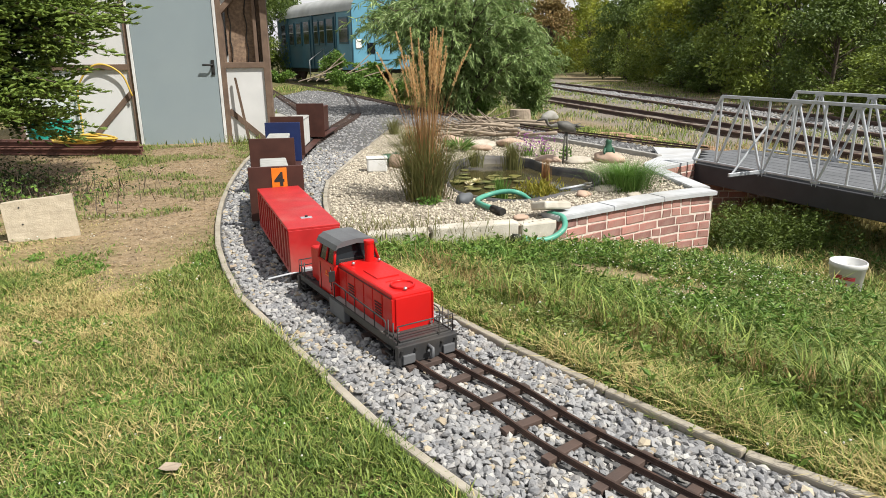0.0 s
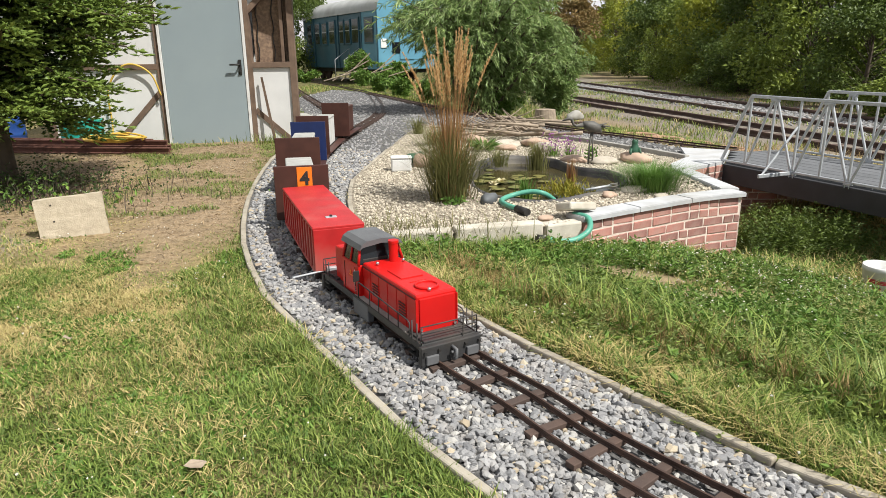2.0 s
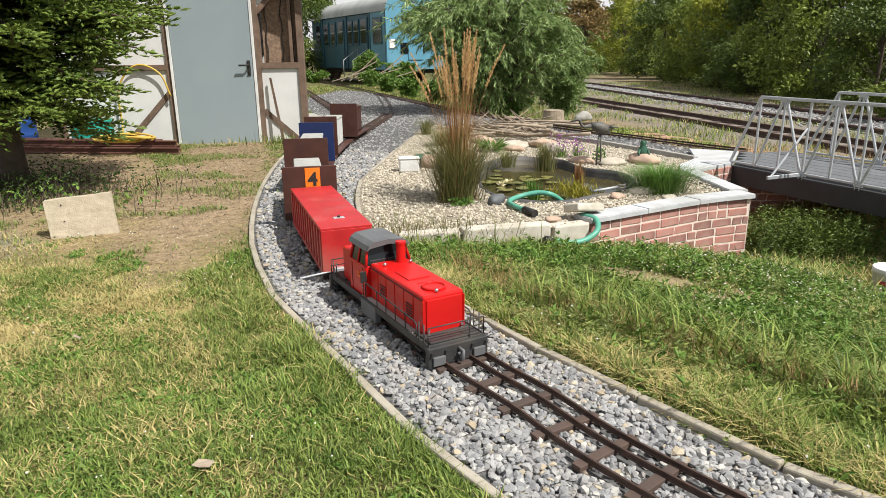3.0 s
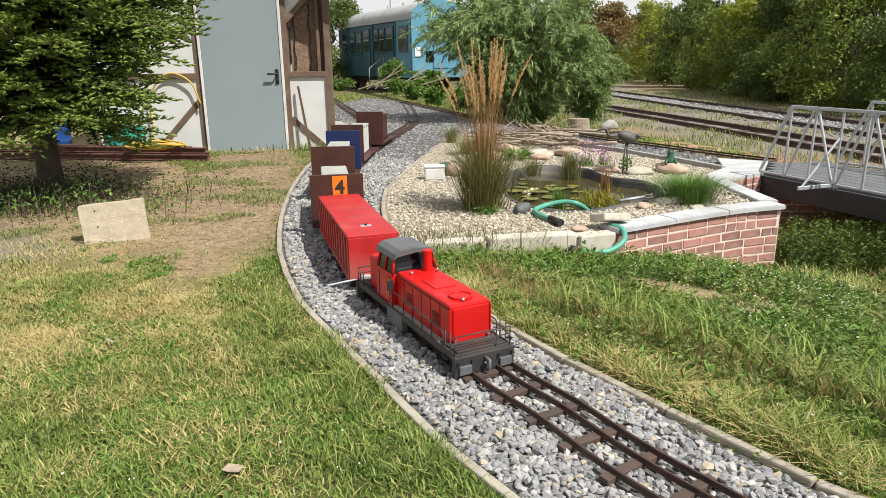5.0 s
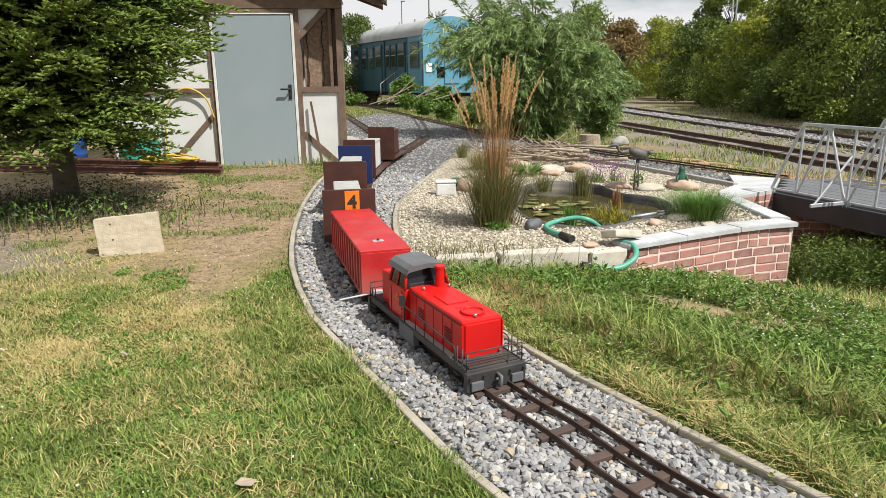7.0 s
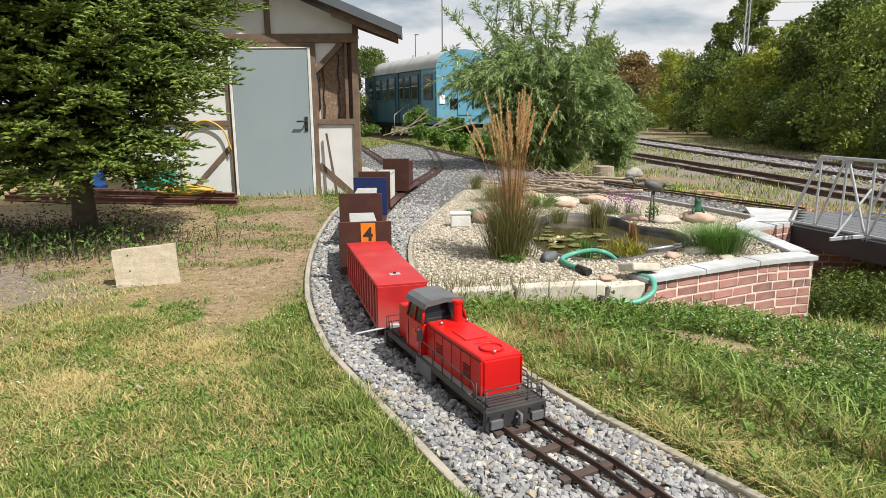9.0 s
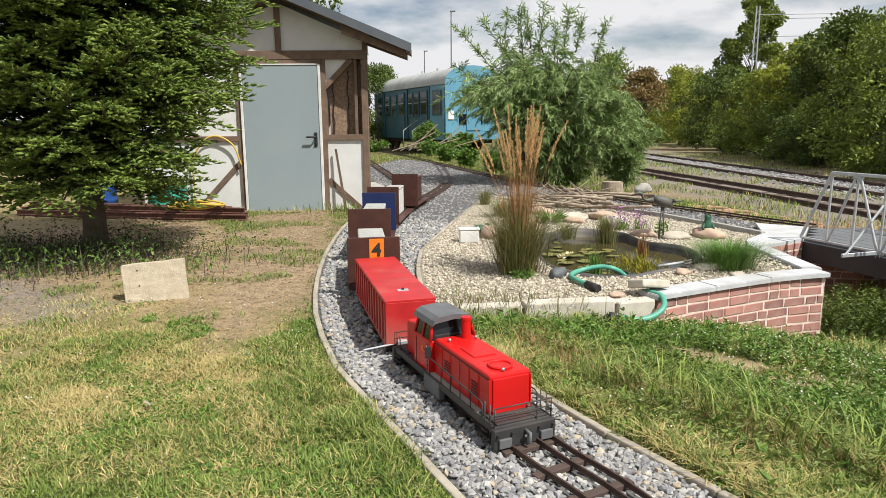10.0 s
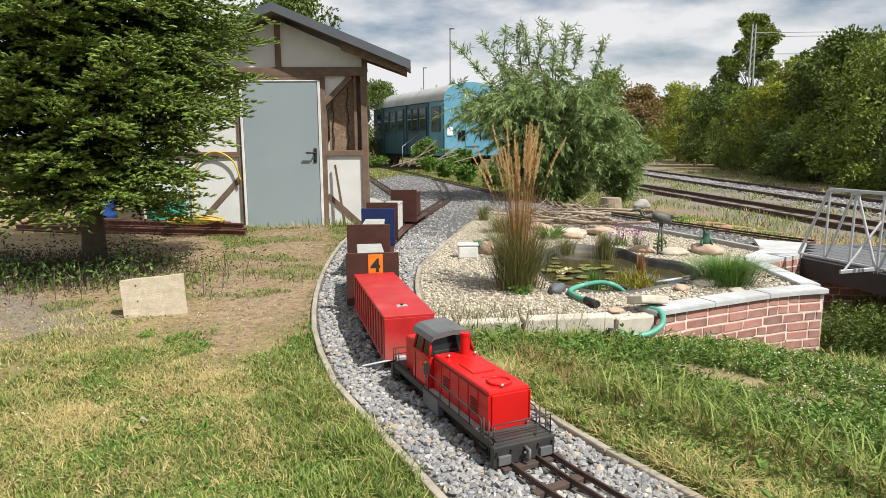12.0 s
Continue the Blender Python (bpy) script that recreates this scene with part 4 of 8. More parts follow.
def build_locomotive():
    loco = thing("model_locomotive", "bright red model diesel locomotive with grey cab roof", "model train", m=on_track(0.0, 1.05))
    b_part("underframe", [((0, 0, 0.098), (1.0, 0.245, 0.022))], M_DARK, loco)
    for x in (0.507, -0.507):
        beam = b_part("buffer_beam", [((x, 0, 0.066), (0.026, 0.262, 0.076))], M_DARK, loco)
        sg = 1 if x > 0 else -1
        for y in (-0.088, 0.088):
            b_part("buffer", [((x + sg * 0.018, y, 0.052), (0.012, 0.052, 0.036))], M_GREY, beam, "grey buffer pad", 0.003)
            for dy in (-0.03, 0.03):
                bm = bmesh.new()
                rod(bm, (x + sg * 0.012, y + dy, 0.085), (x + sg * 0.025, y + dy, 0.085), 0.0055, 8)
                part("hose_coupling", bm, M_BLACK, beam)
        bm = bmesh.new()
        tube(bm, [(x + sg * 0.01, 0, 0.085), (x + sg * 0.04, 0.004, 0.08), (x + sg * 0.045, 0, 0.05), (x + sg * 0.03, -0.004, 0.04)], 0.007, 8)
        rod(bm, (x + sg * 0.03, -0.014, 0.07), (x + sg * 0.03, 0.014, 0.07), 0.005, 8)
        part("coupling_hook", bm, M_GREY, beam, "steel coupling hook")
        for k in range(4):
            b_part("deck_board", [((sg * (0.382 + k * 0.033), 0, 0.113), (0.03, 0.215, 0.008))], M_DARK, loco, bev=0.002)
    # long hood
    hood = b_part("engine_hood", [((0.115, 0, 0.176), (0.50, 0.18, 0.15))], M_RED, loco, "", 0.009)
    b_part("hood_front_panel", [((0.367, 0, 0.175), (0.008, 0.156, 0.124))], M_RED, hood, bev=0.003)
    for side in (-1, 1):
        for k in range(6):
            b_part("side_door", [((-0.085 + k * 0.083, side * 0.0905, 0.174), (0.076, 0.006, 0.12))], M_RED, hood, bev=0.0025)
        for k in range(2):
            b_part("louvre_panel", [((0.005 + k * 0.249, side * 0.0945, 0.150 + 0.011 * r), (0.056, 0.003, 0.005)) for r in range(5)], M_GAPSHADE, hood, "dark slatted louvre", 0)
        b_part("hood_seam", [((0.115, side * 0.0915, 0.236), (0.49, 0.003, 0.004))], M_GAPSHADE, hood, "", 0)
        b_part("running_board", [((0.115, side * 0.104, 0.110), (0.50, 0.026, 0.006))], M_SLAB, loco, "pale worn running board", 0.001)
    b_part("roof_hatch", [((0.10, 0.0, 0.2525), (0.13, 0.10, 0.006))], M_RED, hood, bev=0.002)
    b_part("hatch_edge", [((0.215, 0.0, 0.2515), (0.008, 0.075, 0.005))], M_RED, hood, bev=0.002)
    bm = bmesh.new()
    tube(bm, [(0.285 + 0.045 * math.cos(a), 0.045 * math.sin(a), 0.255) for a in np.linspace(0, 2 * math.pi, 25)], 0.005, 6, False)
    rod(bm, (0.285, 0, 0.249), (0.285, 0, 0.254), 0.042, 24)
    part("fan_ring", bm, M_RED, hood)
    for x, y in ((0.345, -0.02), (-0.05, 0.07), (-0.06, -0.05)):
        bm = bmesh.new()
        bmesh.ops.create_uvsphere(bm, u_segments=10, v_segments=6, radius=0.008, matrix=Matrix.Translation((x, y, 0.258)))
        part("hood_knob", bm, M_CHROME, hood, "small bright knob", True)
    bm = bmesh.new()
    rod(bm, (-0.085, 0.04, 0.245), (-0.085, 0.04, 0.33), 0.021, 20)
    rod(bm, (-0.085, 0.04, 0.326), (-0.085, 0.04, 0.336), 0.0235, 20)
    part("exhaust", bm, M_RED, loco, "red exhaust stack")
    # short hood
    b_part("rear_hood", [((-0.385, 0, 0.177), (0.15, 0.18, 0.15))], M_RED, loco, "", 0.008)
    # cab
    cab = b_part("cab", [((-0.225, 0, 0.171), (0.185, 0.226, 0.137))], M_RED, loco, "", 0.005)
    for sy in (-1, 1):
        for x in (-0.165, -0.285):
            b_part("door_seam", [((x, sy * 0.1135, 0.168), (0.003, 0.003, 0.12))], M_GAPSHADE, cab, "", 0)
        bm = bmesh.new()
        tube(bm, [(-0.155, sy * 0.118, 0.13), (-0.155, sy * 0.122, 0.17), (-0.155, sy * 0.118, 0.22)], 0.002, 5)
        part("grab_rail", bm, M_CHROME, cab)
    b_part("control_desk", [((-0.165, 0, 0.246), (0.05, 0.17, 0.03))], M_BLACK, cab, "black driver's desk", 0.004)
    zw, zt = 0.238, 0.312
    for sx, x0, x1 in ((1, -0.135, -0.155), (-1, -0.315, -0.300)):
        for sy in (-1, 1):
            bm = bmesh.new()
            tube(bm, [(x0, sy * 0.108, zw), (x1, sy * 0.09, zt)], 0.007, 6)
            part("window_post", bm, M_RED, cab)
    for sy in (-1, 1):
        bm = bmesh.new()
        tube(bm, [(-0.225, sy * 0.109, zw), (-0.225, sy * 0.091, zt)], 0.005, 6)
        part("window_post", bm, M_RED, cab)
        bm = bmesh.new()
        extrude(bm, [(-0.14, sy * 0.106, zw), (-0.312, sy * 0.106, zw), (-0.298, sy * 0.089, zt), (-0.157, sy * 0.089, zt)], (0, -sy * 0.003, 0))
        part("side_window", bm, M_GLASS, cab, "dark glass")
    for x0, x1 in ((-0.137, -0.157), (-0.313, -0.300)):
        bm = bmesh.new()
        extrude(bm, [(x0, -0.104, zw), (x0, 0.104, zw), (x1, 0.088, zt), (x1, -0.088, zt)], (-0.003, 0, 0))
        part("end_window", bm, M_GLASS, cab, "dark glass")
    bm = bmesh.new()
    prof = [(-0.106, 0.303), (-0.095, 0.323), (-0.07, 0.337), (0.0, 0.342), (0.07, 0.337), (0.095, 0.323), (0.106, 0.303), (0.09, 0.313), (0, 0.323), (-0.09, 0.313)]
    extrude(bm, [(-0.335, y, z) for y, z in prof], (0.215, 0, 0))
    part("cab_roof", bm, M_GREY, cab, "dark grey curved cab roof")
    for sy in (-1, 1):
        b_part("cab_inscription", [((-0.205, sy * 0.1145, 0.185), (0.05, 0.002, 0.004)), ((-0.215, sy * 0.1145, 0.198), (0.012, 0.002, 0.012))], M_ORANGE, cab, "small pale lettering bars", 0)
        b_part("mirror_plate", [((-0.128, sy * 0.125, 0.2), (0.004, 0.03, 0.045))], M_BLACK, cab, "black mirror", 0.002)
        # walkway, tank and running gear
        b_part("walkway_edge", [((0.0, sy * 0.121, 0.098), (0.98, 0.006, 0.03))], M_DARK, loco, bev=0.002)
        b_part("side_tank", [((-0.05, sy * 0.112, 0.068), (0.16, 0.03, 0.072))], M_GREY, loco, "grey side tank", 0.004)
        for x in (0.47, -0.47, 0.43, -0.43):
            bm = bmesh.new()
            tube(bm, [(x, sy * 0.122, 0.03), (x, sy * 0.122, 0.185)], 0.003, 6)
            part("handrail_post", bm, M_DARK, loco)
        bm = bmesh.new()
        tube(bm, [(-0.12, sy * 0.121, 0.11), (-0.12, sy * 0.121, 0.182), (-0.11, sy * 0.121, 0.187), (0.35, sy * 0.121, 0.172), (0.365, sy * 0.121, 0.165), (0.365, sy * 0.121, 0.1)], 0.003, 6)
        for x in (0.0, 0.09, 0.18, 0.27):
            rod(bm, (x, sy * 0.121, 0.1), (x, sy * 0.121, 0.181), 0.0025, 6)
        part("handrail", bm, M_DARK, loco)
        for x in (0.44, -0.44):
            b_part("step", [((x, sy * 0.118, 0.055), (0.05, 0.03, 0.006)), ((x, sy * 0.118, 0.078), (0.05, 0.03, 0.006))], M_BLACK, loco, bev=0.001)
        for bx in (0.27, -0.27):
            b_part("bogie_frame", [((bx, sy * 0.088, 0.083), (0.24, 0.014, 0.022)), ((bx - 0.07, sy * 0.092, 0.078), (0.03, 0.016, 0.03)), ((bx + 0.07, sy * 0.092, 0.078), (0.03, 0.016, 0.03)), ((bx, sy * 0.092, 0.07), (0.05, 0.014, 0.02))], M_BLACK, loco, bev=0.003)
    for sx in (1, -1):
        bm = bmesh.new()
        tube(bm, [(sx * 0.502, -0.122, 0.11), (sx * 0.502, -0.122, 0.18), (sx * 0.502, 0.122, 0.18), (sx * 0.502, 0.122, 0.11)], 0.003, 6)
        tube(bm, [(sx * 0.502, -0.122, 0.15), (sx * 0.502, 0.122, 0.15)], 0.0025, 6)
        rod(bm, (sx * 0.502, 0.06, 0.11), (sx * 0.502, 0.06, 0.18), 0.0025, 6)
        part("end_railing", bm, M_DARK, loco)
        x = 0.37 if sx > 0 else -0.462
        for y in (-0.075, 0.075):
            for z in (0.115, 0.13):
                bm = bmesh.new()
                rod(bm, (x, y, z), (x + sx * 0.01, y, z), 0.0065, 12)
                part("headlight", bm, M_CHROME, loco, "small round lamp")
    for o in list(loco.children):
        if o.name.split(".")[0] in ("engine_hood", "cab", "exhaust", "rear_hood", "handrail", "headlight"):
            o.location.x += 0.042
        if o.name.split(".")[0] in ("engine_hood", "cab", "exhaust", "rear_hood"):
            o.scale.z, o.location.z = 1.11, -0.011
    for x in (0.2, 0.34, -0.2, -0.34):
        wheelset(loco, x, 0.036)
    return loco


build_locomotive()


def build_box_wagon():
    wag = thing("model_box_wagon", "dusty red ribbed model box wagon with a flat lid", "model train", m=on_track(1.14, 2.27))
    L, W = 1.12, 0.262
    # body behind the ribs coloured dark, so the gaps look deeply shaded
    body = b_part("body", [((0, 0, 0.185), (L, W - 0.022, 0.225))], M_GAPSHADE, wag)
    for sx in (-1, 1):
        b_part("end_panel", [((sx * (L / 2 + 0.004), 0, 0.19), (0.008, W, 0.22))], M_WAGRED, wag, bev=0.002)
    lid = b_part("lid", [((0, 0, 0.306), (L + 0.012, W + 0.008, 0.016))], M_WAGRED, wag, "red lid with worn dusty top", 0.004)
    b_part("lid_plate", [((L / 2 - 0.19, 0.0, 0.3155), (0.035, 0.06, 0.004))], M_STEEL, lid, "small metal latch plate", 0.001)
    bm = bmesh.new()
    rod(bm, (L / 2 - 0.19, 0, 0.315), (L / 2 - 0.19, 0, 0.326), 0.008, 10)
    part("latch_knob", bm, M_BLACK, lid)
    for sy in (-1, 1):
        for k in range(13):
            b_part("rib", [((-L / 2 + 0.02 + k * (L - 0.04) / 12, sy * (W / 2 - 0.004), 0.185), (0.03, 0.016, 0.22))], M_WAGRED, body, bev=0.003)
        b_part("sole_bar", [((0, sy * (W / 2 - 0.004), 0.078), (L, 0.014, 0.02))], M_WAGRED, wag, bev=0.003)
    b_part("chassis", [((0, 0, 0.068), (L - 0.06, 0.1, 0.02))], M_BLACK, wag)
    for x in (-0.42, -0.3, 0.3, 0.42):
        wheelset(wag, x, 0.03)
    bm = bmesh.new()
    rod(bm, (L / 2 + 0.0, -0.06, 0.085), (L / 2 + 0.015, -0.25, 0.068), 0.0055, 8)
    part("brake_lever", bm, M_STEEL, wag, "bright steel lever")
    b_part("coupling_bracket", [((L / 2 + 0.02, -0.05, 0.08), (0.03, 0.05, 0.05))], M_STEEL, wag, "pale steel bracket", 0.004)
    b_part("drawbar", [((L / 2 + 0.03, 0, 0.075), (0.08, 0.02, 0.012))], M_BLACK, wag)
    return wag


build_box_wagon()


def build_seat_wagon(name, label, a, b, top, board_mat, seat_mat, side_mat, width=0.36, number=False, rear_board=None, seat=(0.14, 0.78)):
    wag = thing(name, label, "model train", "passenger wagons of the model train", on_track(a, b))
    L = b - a
    board = b_part("front_board", [((L / 2 - 0.012, 0, (top + 0.07) / 2), (0.018, width, top - 0.07))], board_mat, wag, bev=0.003)
    if rear_board is not None:
        b_part("rear_board", [((-L / 2 + 0.012, 0, (top + 0.07) / 2), (0.018, width, top - 0.07))], rear_board, wag, bev=0.003)
    b_part("frame", [((0, 0, 0.085), (L - 0.03, 0.16, 0.03))], M_BLACK, wag)
    x0, x1 = L / 2 - 0.03 - seat[1] * (L - 0.1), L / 2 - 0.03 - seat[0] * (L - 0.1) * 0.4
    body = b_part("seat_box", [(((x0 + x1) / 2, 0, (0.10 + top * 0.8) / 2), (x1 - x0, 0.19, top * 0.8 - 0.10))], side_mat, wag)
    b_part("seat_pad", [(((x0 + x1) / 2, 0, top * 0.8 + 0.015), (x1 - x0 + 0.01, 0.2, 0.03))], seat_mat, wag, "flat grey seat pad", 0.01)
    for sy in (-1, 1):
        b_part("footboard", [((0, sy * 0.14, 0.085), (L - 0.1, 0.09, 0.014))], M_BROWN, wag)
    for x in (-L / 2 + 0.12, L / 2 - 0.12):
        wheelset(wag, x, 0.03)
    if number:
        b_part("number_plate", [((L / 2 - 0.001, 0.02, top - 0.09), (0.004, 0.10, 0.16))], M_ORANGE, board, "orange plate with black number", 0.001)
        cu = bpy.data.curves.new("digit", "FONT")
        cu.body, cu.size, cu.align_x, cu.align_y, cu.extrude, cu.offset = "4", 0.125, "CENTER", "CENTER", 0.001, 0.004
        tmp = bpy.data.objects.new("digit", cu)
        scene.collection.objects.link(tmp)
        bpy.context.view_layer.update()
        me = bpy.data.meshes.new_from_object(tmp.evaluated_get(bpy.context.evaluated_depsgraph_get()))
        bpy.data.objects.remove(tmp)
        me.materials.clear()
        me.materials.append(M_BLACK)
        dg = new("digit", me)
        dg.parent = board
        dg.matrix_basis = Matrix(((0, 0, 1, L / 2 + 0.002), (1, 0, 0, 0.02), (0, 1, 0, top - 0.09), (0, 0, 0, 1)))
    return wag


build_seat_wagon("model_seat_wagon", "dark brown passenger wagon with an orange number plate", 2.37, 3.45, 0.435, M_BROWN, M_CUSHION, M_BROWN, number=True)
build_seat_wagon("model_seat_wagon", "dark brown passenger wagon with a white seat box", 3.60, 4.93, 0.48, M_BROWN, M_CUSHION, M_WHITEBOX, 0.37)
build_seat_wagon("model_seat_wagon", "passenger wagon with a blue end board", 5.04, 5.36, 0.475, M_BLUE, M_CUSHION, M_WHITEBOX, 0.36)
build_seat_wagon("model_seat_wagon", "dark brown passenger wagon behind the blue one", 5.46, 6.85, 0.50, M_BROWN, M_CUSHION, M_WHITEBOX, 0.36)
build_seat_wagon("model_seat_wagon", "last dark brown passenger wagon of the train", 7.2, 8.3, 0.52, M_BROWN, M_BROWN, M_BROWN, 0.37)


# ---------------------------------------------------------------- loose stone
RNG = np.random.default_rng(7)
ICO_BM = bmesh.new()
bmesh.ops.create_icosphere(ICO_BM, subdivisions=1, radius=1.0)
ICO_V = np.array([v.co[:] for v in ICO_BM.verts])
ICO_F = np.array([[v.index for v in f.verts] for f in ICO_BM.faces])
ICO_BM.free()


def rotations(n):
    q = RNG.normal(size=(n, 4))
    q /= np.linalg.norm(q, axis=1)[:, None]
    w, x, y, z = q.T
    return np.stack([1 - 2 * (y * y + z * z), 2 * (x * y - z * w), 2 * (x * z + y * w), 2 * (x * y + z * w), 1 - 2 * (x * x + z * z), 2 * (y * z - x * w), 2 * (x * z - y * w), 2 * (y * z + x * w), 1 - 2 * (x * x + y * y)], 1).reshape(n, 3, 3)


def stones(P, size, flat=0.75, rough=0.36):
    """Angular stones at the places P: vertices and faces."""
    n = len(P)
    V = ICO_V[None] * (1 + RNG.uniform(-rough, rough, (n, 12, 1)))
    V = V * np.stack([np.ones(n), RNG.uniform(0.6, 1, n), RNG.uniform(0.45, 0.85, n)], 1)[:, None]
    V = np.einsum("nij,nkj->nki", rotations(n), V) * np.asarray(size)[:, None, None]
    V[:, :, 2] *= flat
    V += P[:, None]
    F = ICO_F[None] + (np.arange(n) * 12)[:, None, None]
    return V.reshape(-1, 3), F.reshape(-1, 3)


TRACK_AREA = [tuple(p) for p in spline(KERB_L, 0.1)[0]] + [tuple(p) for p in spline(KERB_R[:18], 0.1)[0]][::-1]
RQ, RT = spline(RAIL_L, 0.03)


def scatter(poly, n):
    p = np.array(poly)
    lo, hi = p.min(0), p.max(0)
    xy = RNG.uniform(lo, hi, (n, 2))
    return xy[inside(xy[:, 0], xy[:, 1], poly)]


def clear_of_track(xy, size):
    """Drop stones that would lie on a rail or a sleeper."""
    keep = np.ones(len(xy), bool)
    for lo in range(0, len(xy), 4000):
        b = xy[lo:lo + 4000]
        d = np.hypot(b[:, None, 0] - RQ[None, :, 0], b[:, None, 1] - RQ[None, :, 1])
        i = d.argmin(1)
        off = (b[:, 0] - RQ[i, 0]) * RT[i, 1] - (b[:, 1] - RQ[i, 1]) * RT[i, 0]
        mid = np.interp(b[:, 1], [2.0, 3.0, 3.8, 4.6, 5.4], [0.112, 0.118, 0.126, 0.134, 0.140])
        s = (i * 0.03 - 0.02) % 0.177
        on_bar = (np.minimum(s, 0.177 - s) < 0.026) & (off > -0.04) & (off < 0.23)
        r = np.minimum(size[lo:lo + 4000], 0.02) * 0.8 + 0.006
        on_rail = (np.abs(off) < r) | (np.abs(off - mid) < r) | (np.abs(off - 0.178) < r)
        keep[lo:lo + 4000] = ~(on_bar | on_rail)
    return keep


ballast = thing("ballast", "loose angular grey crushed stones round the rails", "ballast", kind="stuff")
xy = scatter(TRACK_AREA, 420000)
far = xy[:, 1]
want = RNG.uniform(0, 1, len(xy)) < np.where(far < 1.0, 0.1, np.where(far < 3.5, 1.0, np.where(far < 5.5, 0.62, 0.25)))
xy = xy[want]
size = np.where(xy[:, 1] < 5.5, 0.0085 + 0.0155 * RNG.beta(1.4, 2.2, len(xy)), RNG.uniform(0.014, 0.026, len(xy)))
ok = clear_of_track(xy, size) & (near_line(xy[:, 0], xy[:, 1], KERB_R) > 0.038) & (near_line(xy[:, 0], xy[:, 1], KERB_L) > 0.034)
xy, size = xy[ok], size[ok]
P = np.column_stack([xy, RNG.uniform(-0.008, 0.014, len(xy))])
single = np.zeros(len(P), bool)
pick = np.where((P[:, 1] < 2.1) & (P[:, 1] > 1.55) & (size > 0.015))[0][:290]
single[pick] = True
shade = RNG.uniform(0, 1, len(P))
for nm, m, lo, hi in (("loose_stones", M_STONE, -1, 0.80), ("tan_stones", M_STONETAN, 0.80, 0.88), ("pale_stones", M_STONEPALE, 0.88, 2)):
    sel = ~single & (shade >= lo) & (shade < hi)
    V, F = stones(P[sel], size[sel])
    tagged(soup(nm, V, F, m, ballast), kind="stuff")
protos = []
for k in range(8):
    V, F = stones(np.zeros((1, 3)), np.ones(1))
    ob = soup("stone", V, F, M_STONEP)
    protos.append(ob.data)
    bpy.data.objects.remove(ob)
for i in pick:
    piece("stone", protos[i % 8], ballast, pose(*P[i], 0, 0, random.uniform(0, 360)) @ Matrix.Diagonal((size[i], size[i], size[i], 1)))
xy = scatter(GRAVEL, 26000)
xy = xy[RNG.uniform(0, 1, len(xy)) < np.where(xy[:, 1] < 14, 0.9, 0.4)]
ok = clear_of_track(xy, np.full(len(xy), 0.02))
xy = xy[ok]
V, F = stones(np.column_stack([xy, RNG.uniform(0.0, 0.01, len(xy))]), RNG.uniform(0.014, 0.028, len(xy)))
tagged(soup("yard_gravel", V, F, M_STONE), "loose grey gravel between the tracks", "gravel", kind="stuff")
xy = scatter(BED, 44000)
xy = xy[~inside(xy[:, 0], xy[:, 1], POND_LINE) & (near_line(xy[:, 0], xy[:, 1], KERB_R[9:]) > 0.035)]
V, F = stones(np.column_stack([xy, RNG.uniform(0.018, 0.028, len(xy))]), RNG.uniform(0.007, 0.017, len(xy)), 0.8, 0.15)
tagged(soup("pebbles", V, F, M_PEBBLE), "cream and beige pebbles covering the bed", "pebbles", kind="stuff")

# ---------------------------------------------------------------- plants
M_LAWN = mat("green_grass_blade", (0.035, 0.08, 0.009), (0.29, 0.36, 0.085), 0.5, 4, 60, 0, island=0.85, trans=0.15, spec=0.3)
M_STRAW = mat("dry_grass_blade", (0.58, 0.48, 0.22), (0.33, 0.275, 0.105), 0.7, 4, 60, 0, island=0.85, trans=0.15, spec=0.2)
M_MEADOW = mat("long_grass_blade", (0.04, 0.09, 0.011), (0.34, 0.41, 0.10), 0.5, 3, 60, 0, island=0.85, trans=0.18, spec=0.25)
M_WEED = mat("weed_leaf", (0.05, 0.125, 0.017), (0.20, 0.31, 0.06), 0.5, 5, 60, 0, island=0.85, trans=0.18, spec=0.3)
# lit and shaded greens of one spruce: crown light is put into colour
M_SPRUCELIT = mat("lit_spruce_needles", (0.06, 0.115, 0.02), (0.22, 0.29, 0.055), 0.5, 5.0, 40, 0, island=0.5, trans=0.1, spec=0.3)
M_SPRUCESHADE = mat("shaded_spruce_needles", (0.02, 0.042, 0.010), (0.055, 0.09, 0.02), 0.55, 5.0, 40, 0, island=0.6, trans=0.08, spec=0.25)
M_WILLOW = mat("willow_leaf", (0.075, 0.155, 0.03), (0.34, 0.44, 0.16), 0.42, 2, 40, 0, island=0.8, trans=0.18, spec=0.4)
M_TREE = mat("tree_leaf", (0.055, 0.095, 0.013), (0.27, 0.33, 0.055), 0.5, 1.3, 30, 0, island=0.35, trans=0.18, spec=0.3)
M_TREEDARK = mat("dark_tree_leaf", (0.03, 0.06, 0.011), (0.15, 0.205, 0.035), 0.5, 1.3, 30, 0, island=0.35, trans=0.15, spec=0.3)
M_TREEGOLD = mat("yellow_green_leaf", (0.36, 0.38, 0.04), (0.13, 0.17, 0.02), 0.5, 1.3, 30, 0, island=0.35, trans=0.2, spec=0.3)
M_TREERUST = mat("rust_leaf", (0.27, 0.17, 0.06), (0.17, 0.15, 0.05), 0.6, 0.5, 30, 0, island=0.6, trans=0.25)
M_BARK = mat("grey_brown_bark", (0.11, 0.085, 0.06), (0.065, 0.05, 0.037), 0.95, 12, 90, 0.8)
